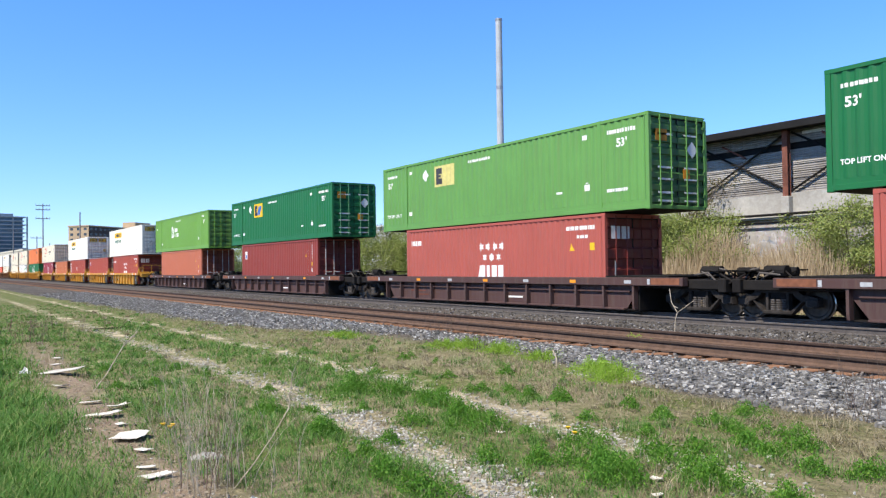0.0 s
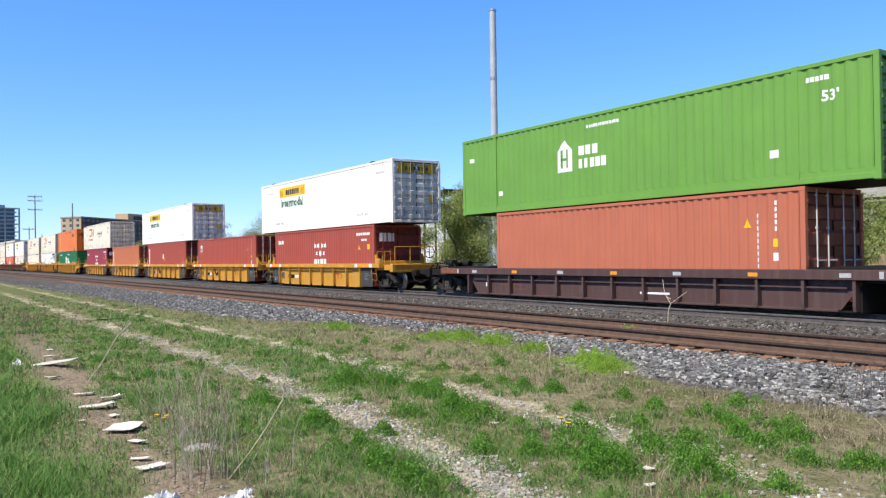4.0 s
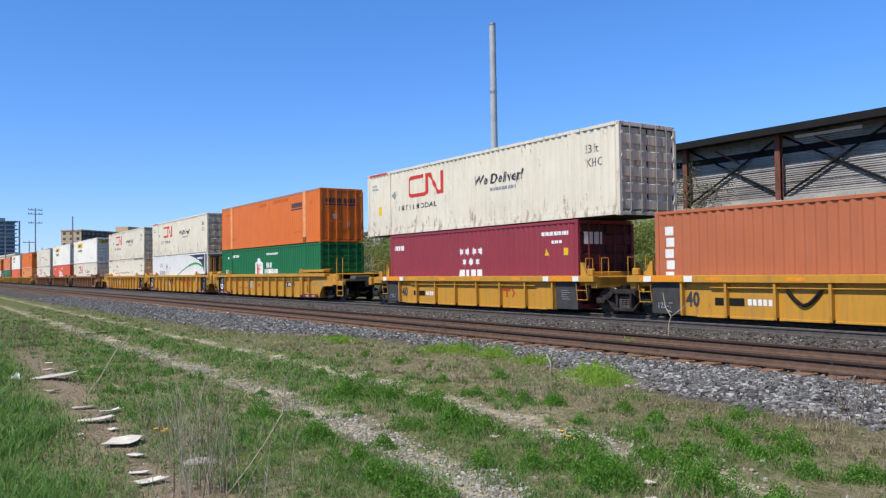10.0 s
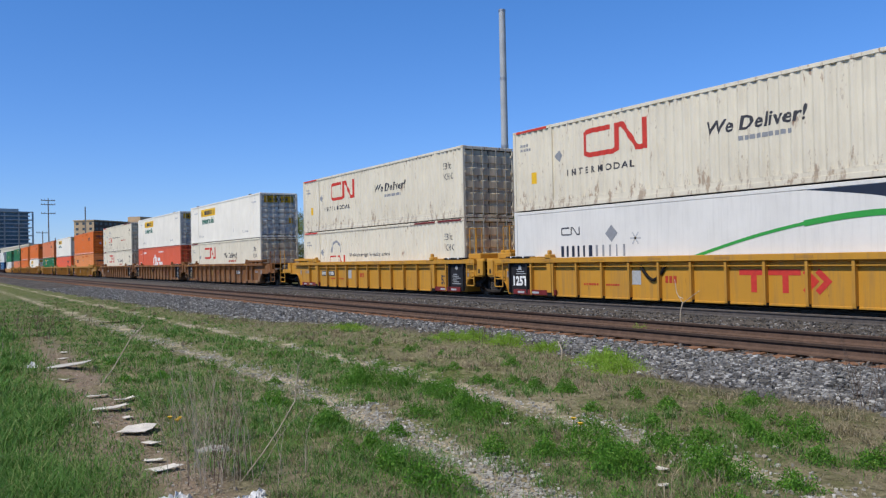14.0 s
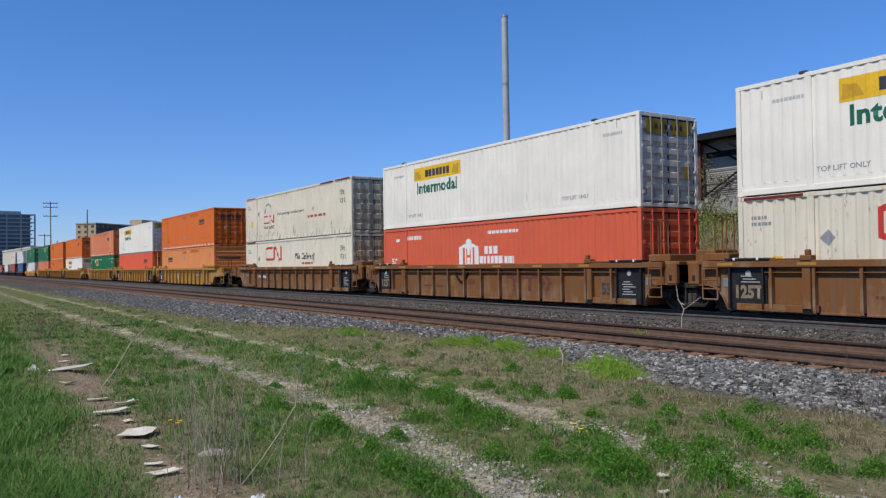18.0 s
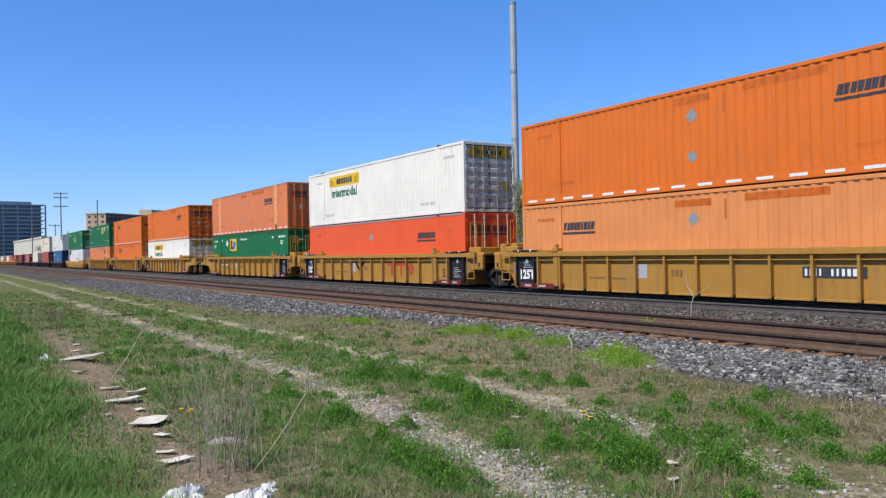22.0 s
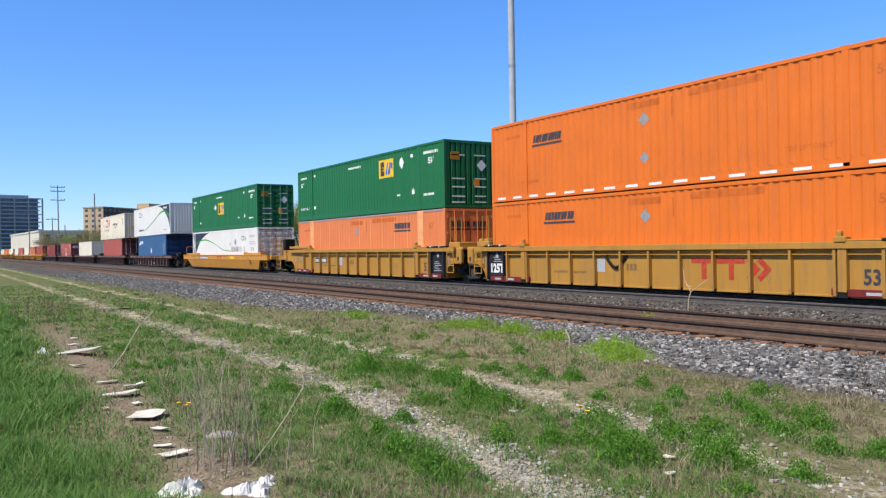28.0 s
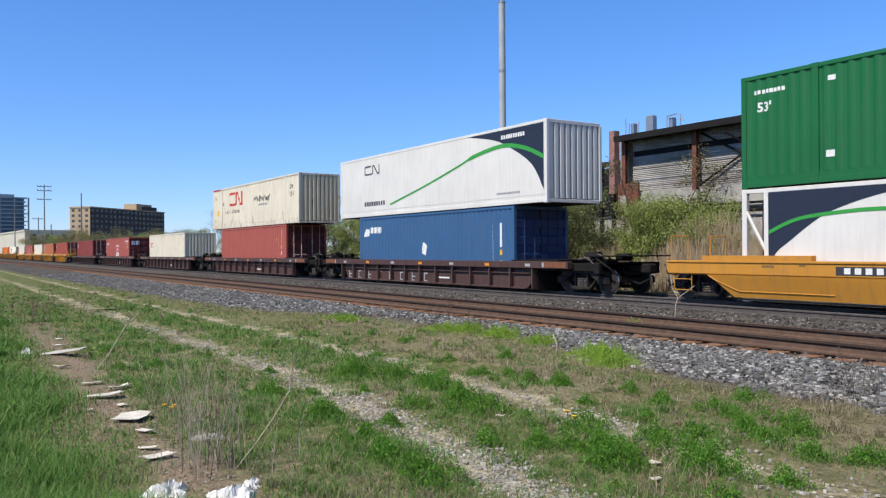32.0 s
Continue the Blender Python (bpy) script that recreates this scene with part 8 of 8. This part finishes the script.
# ---- ballast stones ----
STONEM = leaf_material("crushed_ballast", (0.11, 0.107, 0.102), (0.31, 0.30, 0.288), (0.68, 0.665, 0.635))
STONEDARK = leaf_material("grimy_ballast", (0.07, 0.063, 0.057), (0.16, 0.145, 0.132), (0.42, 0.40, 0.38))
IV = np.array([(a, b, c) for a in (-1, 1) for b in (-1, 1) for c in (-1, 1)], float) * 0.72
IF = np.array([(0, 1, 3), (0, 3, 2), (4, 6, 7), (4, 7, 5), (0, 4, 5), (0, 5, 1), (2, 3, 7), (2, 7, 6), (0, 2, 6), (0, 6, 4), (1, 5, 7), (1, 7, 3)])


def stones(name, label, x, y, size, mat):
    n = len(x)
    s = size[:, None, None] * rng.uniform(0.55, 1.25, (n, 1, 3)) * (1, 1, 0.75)
    v = IV[None] * (1 + rng.normal(size=(n, 8, 3)) * 0.34) * s
    a = rng.uniform(0, math.tau, n)
    c, d = np.cos(a)[:, None], np.sin(a)[:, None]
    v = np.stack([v[..., 0] * c - v[..., 1] * d, v[..., 0] * d + v[..., 1] * c, v[..., 2]], -1)
    v += np.stack([x, y, ground_z(x, y) + size * rng.uniform(-0.1, 0.7, n)], -1)[:, None]
    f = (IF[None] + 8 * np.arange(n)[:, None, None]).reshape(-1, 3)
    tagged(new(name, raw(name, v.reshape(-1, 3), f, mat)), label, "gravel", kind="stuff")


def along(n, lo, hi, x_near=1.0, x_far=70.0):
    """Places along the line, densest beside the camera's stand."""
    y = rng.uniform(lo, hi, n)
    return 4.0 - (x_near + 4.5) * ((x_far / (x_near + 4.5)) ** rng.uniform(0, 1, n)), y


x, y = along(78000, 6.6, 10.32)
keep = rng.uniform(size=len(x)) < np.clip((y - foot(x) + 0.12 + 0.2 * np.sin(1.3 * x) + 0.12 * np.sin(4.1 * x)) / 0.55, 0, 1)
stones("ballast", "loose grey and white crushed ballast", x[keep], y[keep], rng.uniform(0.013, 0.04, keep.sum()), STONEM)
x, y = along(20000, 12.6, 18.0)
stones("ballast", "loose grey crushed ballast between the tracks", x, y, rng.uniform(0.016, 0.04, len(x)), STONEDARK)
x, y = along(3500, 10.5, 12.6)
stones("ballast", "dusty ballast between the rails", x, y, rng.uniform(0.02, 0.04, len(x)), plain("dusty_ballast", (0.22, 0.19, 0.165), 0.95, 0, 0.5, 12))
# pebbles in the wheel tracks
x, y, r = verge(19000, 4.2, 30)
sparse = rng.uniform(size=len(x)) < np.clip(0.3 + 0.9 * patchy(1.3 * x, 2.0 * y) + 0.25 * (x > -8), 0.1, 0.9)
x, y, r = x[sparse], y[sparse], r[sparse]
y2 = np.where(rng.uniform(size=len(x)) < 0.68, 4.12, 5.86) + rng.normal(size=len(x)) * 0.16 - bend(x)
stones("pebbles", "pale pebbles in the wheel tracks", x, y2, rng.uniform(0.005, 0.02, len(x)), leaf_material("pale_pebbles", (0.36, 0.33, 0.28), (0.52, 0.49, 0.43), (0.76, 0.74, 0.70)))
x, y, r = verge(1100, 4.2, 16)
y3 = 1.7 + rng.normal(size=len(x)) * 0.25
stones("rubble", "scraps of pale rubble in the bare strip", x, y3, rng.uniform(0.004, 0.015, len(x)), leaf_material("pale_rubble", (0.30, 0.25, 0.18), (0.42, 0.36, 0.28), (0.6, 0.56, 0.5)))

# ---- tall dry weeds ----
STALKM = plain("bleached_stalk", (0.50, 0.42, 0.32), 0.9, 0.0, 0.35, 9)


def stalks(x, y, n, h, spread, seed, label, thick=0.004, wood=None, lean=0.18):
    g = random.Random(seed)
    t = thing("dry_weed", label, "dry weed", "tall dry weeds")
    t.matrix_basis = pose(x, y, float(ground_z(np.array(x), np.array(y))))
    for _ in range(n):
        m = M()
        p = Vector((g.gauss(0, spread * 0.35), g.gauss(0, spread * 0.35), -0.02))
        d = Vector((g.gauss(0, lean), g.gauss(0, lean), 1)).normalized()
        hh, r = h * g.uniform(0.5, 1.05), thick
        for j in range(5):
            q = p + d * hh / 5
            m.tube(p, q, r, 4, r * 0.8)
            p, r = q, r * 0.8
            d = (d + Vector((g.gauss(0, 0.1), g.gauss(0, 0.1), 0))).normalized()
            if j > 0:
                for _ in range(2):
                    e = Vector((g.gauss(0, 0.6), g.gauss(0, 0.6), 0.8)).normalized()
                    m.tube(p, p + e * hh * g.uniform(0.06, 0.24), r * 0.6, 3, r * 0.3)
        tagged(part("stalk", m, wood or STALKM, t), kind="stuff")


TWIGRED = plain("red_brown_twig", (0.20, 0.13, 0.10), 0.9, 0.0, 0.4, 9)
TWIGM = plain("dark_brown_twig", (0.13, 0.095, 0.075), 0.9, 0.0, 0.4, 9)
stalks(-5.92, 1.76, 34, 1.0, 0.44, 1, "tall clump of bleached dry stalks", 0.0034, None, 0.13)
stalks(-5.85, 1.82, 14, 0.8, 0.3, 11, "red-brown bare twigs among the bleached stalks", 0.0034, TWIGRED, 0.13)
stalks(-6.5, 1.95, 10, 0.5, 0.4, 2, "thin dry stalks in the grass", 0.0034)
stalks(-5.6, 2.25, 5, 0.6, 0.5, 4, "few leaning dry stalks", 0.0034)
stalks(-15.6, 10.1, 12, 0.75, 0.5, 5, "dry stalks beside the rusty rails", 0.006, TWIGM)
stalks(-4.5, 8.55, 26, 0.9, 0.8, 6, "dark bare twigs at the ballast edge", 0.004, TWIGM)
stalks(-4.05, 8.3, 22, 0.8, 0.7, 16, "dark bare twigs at the ballast edge", 0.004, TWIGM)
stalks(-12.4, 9.0, 18, 0.55, 0.7, 17, "thin grey twigs among the yellow-green weeds", 0.005, TWIGM)
stalks(-15.5, 1.9, 12, 0.5, 1.0, 7, "thin dry stalks in the grass", 0.005)
stalks(-24.0, 2.3, 40, 0.7, 2.6, 8, "thicket of red-brown twigs in the grass", 0.008, TWIGRED)
stalks(-20.5, 2.1, 22, 0.5, 1.8, 9, "thicket of red-brown twigs in the grass", 0.007, TWIGRED)


def leaning_stalk(x, y, pts, r, label):
    t = thing("dry_weed", label, "dry weed", "tall dry weeds")
    t.matrix_basis = pose(x, y, float(ground_z(np.array(x), np.array(y))) - 0.02)
    line = [Vector((0.546 * a, 0.838 * a, b)) for a, b in pts]
    part("stem", M().path(line, r, 5), STALKM, t)
    g = random.Random(len(pts))
    plume = M()
    for _ in range(14):
        at = line[-1].lerp(line[-2], g.random())
        plume.tube(at, at + Vector((g.gauss(0, 0.05), g.gauss(0, 0.05), g.uniform(0.02, 0.1))), r * 0.5, 3, r * 0.2)
    part("seed_head", plume, STALKM, t)


leaning_stalk(-5.82, 1.91, [(0, 0), (0.16, 0.2), (0.3, 0.4), (0.42, 0.6), (0.45, 0.86)], 0.0045, "single long leaning bleached stalk")
leaning_stalk(-11.64, 1.9, [(0, 0), (0.2, 0.26), (0.43, 0.64), (0.62, 0.83)], 0.008, "long leaning bleached stalk with a seed head")

sap = thing("sapling", "bare pale forked sapling between the tracks", "sapling")
sap.matrix_basis = pose(-13.75, 15.9, -0.3)
part("stem", M().path([(0, 0, 0), (0.03, 0, 0.32), (0.1, 0, 0.5)], 0.013), STALKM, sap)
part("branch", M().path([(0.1, 0, 0.5), (-0.08, 0, 0.75), (-0.14, 0, 1.1)], 0.009), STALKM, sap)
part("branch", M().path([(0.1, 0, 0.5), (0.36, 0, 0.66), (0.62, 0, 0.82)], 0.008), STALKM, sap)
part("branch", M().path([(-0.02, 0, 0.66), (0.12, 0, 0.62)], 0.012), STALKM, sap)
post = thing("marker_stake", "thin bent white stake on the ballast edge", "stake")
post.matrix_basis = pose(-9.55, 8.3, -0.2)
part("stake", M().path([(0, 0, -0.05), (0.02, 0, 0.16), (-0.07, 0, 0.3)], 0.011), STALKM, post)

# ---- litter ----
PAPER = plain("weathered_white_card", (0.74, 0.69, 0.61), 0.85, 0.0, 0.3, 6, 0.4)
SLAB = plain("grey_board", (0.56, 0.53, 0.48), 0.85, 0.0, 0.3, 4, 0.3)


def scrap(name, label, x, y, w, d, h, rz, seed, mat=PAPER, lift=0.0, tilt=(0, 0)):
    """A torn flat sheet with straight broken edges, a crease and real thickness."""
    g = random.Random(seed)
    n = g.choice((8, 9, 11))
    t = thing(name, label, "litter", "litter in the grass")
    t.matrix_basis = pose(x, y, float(ground_z(np.array(x), np.array(y))) + 0.003 + lift, tilt[0], tilt[1], rz)
    turn = [(k + g.uniform(-0.3, 0.3)) * math.tau / n for k in range(n)]
    rim = [(max(-1, min(1, 1.35 * math.cos(a))) * w / 2 * g.uniform(0.66, 1.14), max(-1, min(1, 1.35 * math.sin(a))) * d / 2 * g.uniform(0.66, 1.14)) for a in turn]
    low = [(a, b, 0.25 * h * g.uniform(0, 1) + abs(a) / w * h * 0.6) for a, b in rim]
    top = [(a, b, c + 0.005) for a, b, c in low]
    fs = []
    for k in range(n):
        j = (k + 1) % n
        fs += [(k, j, j + n, k + n), (k + n, j + n, 2 * n), (j, k, 2 * n + 1)]
    part("sheet", M().add(low + top + [(0.1 * w, 0, 0.012), (0.1 * w, 0, 0.003)], fs), mat, t)


def crumpled(name, label, x, y, w, d, h, rz, seed, mat):
    """A crumpled heap of thin plastic: a folded, ridged skin."""
    g = np.random.default_rng(seed)
    t = thing(name, label, "litter", "litter in the grass")
    t.matrix_basis = pose(x, y, float(ground_z(np.array(x), np.array(y))) - 0.01, 0, 0, rz)
    n, rings = 26, 8
    vs = []
    for q in range(1, rings + 1):
        u = q / rings
        for k in range(n):
            a = k * math.tau / n + g.normal() * 0.06
            e = u * (1 + 0.22 * math.sin(3 * a + seed) + 0.12 * math.sin(5 * a)) * (1 + g.normal() * 0.05)
            vs.append((math.cos(a) * e * w / 2, math.sin(a) * e * d / 2, max(0.0, h * (1 - u ** 2) * (0.65 + 0.5 * math.sin(2.3 * a + 4 * u + seed)) + h * 0.13 * g.normal() * (u < 1))))
    vs.append((0, 0, h * 0.8))
    fs = [((q - 1) * n + k, (q - 1) * n + (k + 1) % n, q * n + (k + 1) % n, q * n + k) for q in range(1, rings) for k in range(n)]
    fs += [(k, (k + 1) % n, rings * n) for k in range(n)]
    part("sheet", M().add(vs, fs), mat, t)


PLASTIC = plain("crumpled_white_plastic", (0.70, 0.70, 0.70), 0.45, 0.0, 0.2, 14, 0.0, 0.5)
scrap("board", "grey broken board lying in the grass", -13.9, 1.84, 0.95, 0.3, 0.05, 40, 1, SLAB, 0.05, (6, -8))
SHEETS = ((-12.56, 1.64, 0.26, 0.2, 0.06), (-10.6, 1.72, 0.3, 0.16, 0.03), (-9.55, 1.67, 0.42, 0.3, 0.05), (-10.07, 1.95, 0.28, 0.1, 0.06), (-8.15, 1.7, 0.44, 0.34, 0.05), (-8.83, 1.72, 0.13, 0.1, 0.02),
          (-7.51, 1.66, 0.16, 0.1, 0.02), (-6.99, 1.56, 0.15, 0.09, 0.02), (-6.59, 1.55, 0.26, 0.17, 0.04), (-8.75, 1.39, 0.07, 0.05, 0.02))
for k, (x, y, w, d, h) in enumerate(SHEETS):
    scrap("scrap", "torn sheet of weathered pale card on bare earth" if w > 0.2 else "small white scrap on bare earth", x, y, w, d, h, 25 + 31 * k, k + 10, PAPER, 0.012 + 0.03 * w, ((k * 37) % 9 - 6, (k * 23) % 11 - 5))
for k, (x, y, w) in enumerate(((-4.2, 4.62, 0.1), (-6.3, 4.75, 0.1), (-3.9, 4.3, 0.09), (-15.6, 1.95, 0.2), (-16.6, 2.1, 0.2))):
    scrap("scrap", "small white scrap in the grass", x, y, w, w * 0.7, 0.02, 40 * k, k + 40, PAPER, 0.015)
crumpled("plastic_bag", "crumpled white plastic bag on the ground", -5.5, 1.36, 0.36, 0.28, 0.09, 30, 3, PLASTIC)
crumpled("plastic_bag", "crumpled white plastic bag on the ground", -5.22, 1.72, 0.34, 0.24, 0.08, 75, 5, PLASTIC)
crumpled("plastic_bag", "small knot of white plastic film", -5.38, 1.9, 0.16, 0.12, 0.06, 10, 8, PLASTIC)
crumpled("plastic_bag", "small knot of white plastic film", -14.5, 1.37, 0.24, 0.2, 0.09, 10, 6, PLASTIC)
crumpled("plastic_film", "thin grey plastic film caught in the weeds", -7.0, 2.08, 0.07, 0.34, 0.06, -34, 7, SLAB)
scrap("plank", "dark weathered plank in the grass", -24.3, 4.4, 1.3, 0.22, 0.08, 95, 60, STEEL, 0.03)
scrap("scrap", "pale blue plastic scrap in the grass", -19.5, 0.45, 0.6, 0.3, 0.12, 20, 61, plain("pale_blue_plastic", (0.35, 0.45, 0.55), 0.5))

# dandelions
for x, y in ((-8.05, 2.05), (-7.95, 2.0), (-8.1, 1.97), (-5.6, 5.0), (-5.4, 4.9)):
    t = thing("dandelion", "small yellow dandelion in flower", "flower", "dandelions")
    t.matrix_basis = pose(x, y, float(ground_z(np.array(x), np.array(y))))
    part("stem", M().tube((0, 0, -0.01), (0, 0, 0.13), 0.004, 5), WEEDM, t)
    part("flower", M().tube((0, 0, 0.125), (0, 0, 0.145), 0.012, 10, 0.026), YELLOWP, t)


def motions():
    """The train rolls past at about 13 m/s, and its wheels turn with it."""
    times = [2.0 * k for k in range(17)]
    for ob, x, z in ROLLING:
        walk(ob, [(t, pose(x + travel(t), TRACK_Y, z)) for t in times])
    for a, sets in WHEELSETS.items():
        rows = [(k / FPS, pose(a, 0, WHEEL_R, 0, math.degrees((travel(k / FPS) - travel(0)) / WHEEL_R) % 360, 0)) for k in range(32 * FPS + 1)]
        walk(sets[0], rows)
        act, slot = sets[0].animation_data.action, sets[0].animation_data.action_slot
        for w in sets[1:]:
            w.rotation_mode = "QUATERNION"
            w.animation_data_create()
            w.animation_data.action, w.animation_data.action_slot = act, slot


motions()
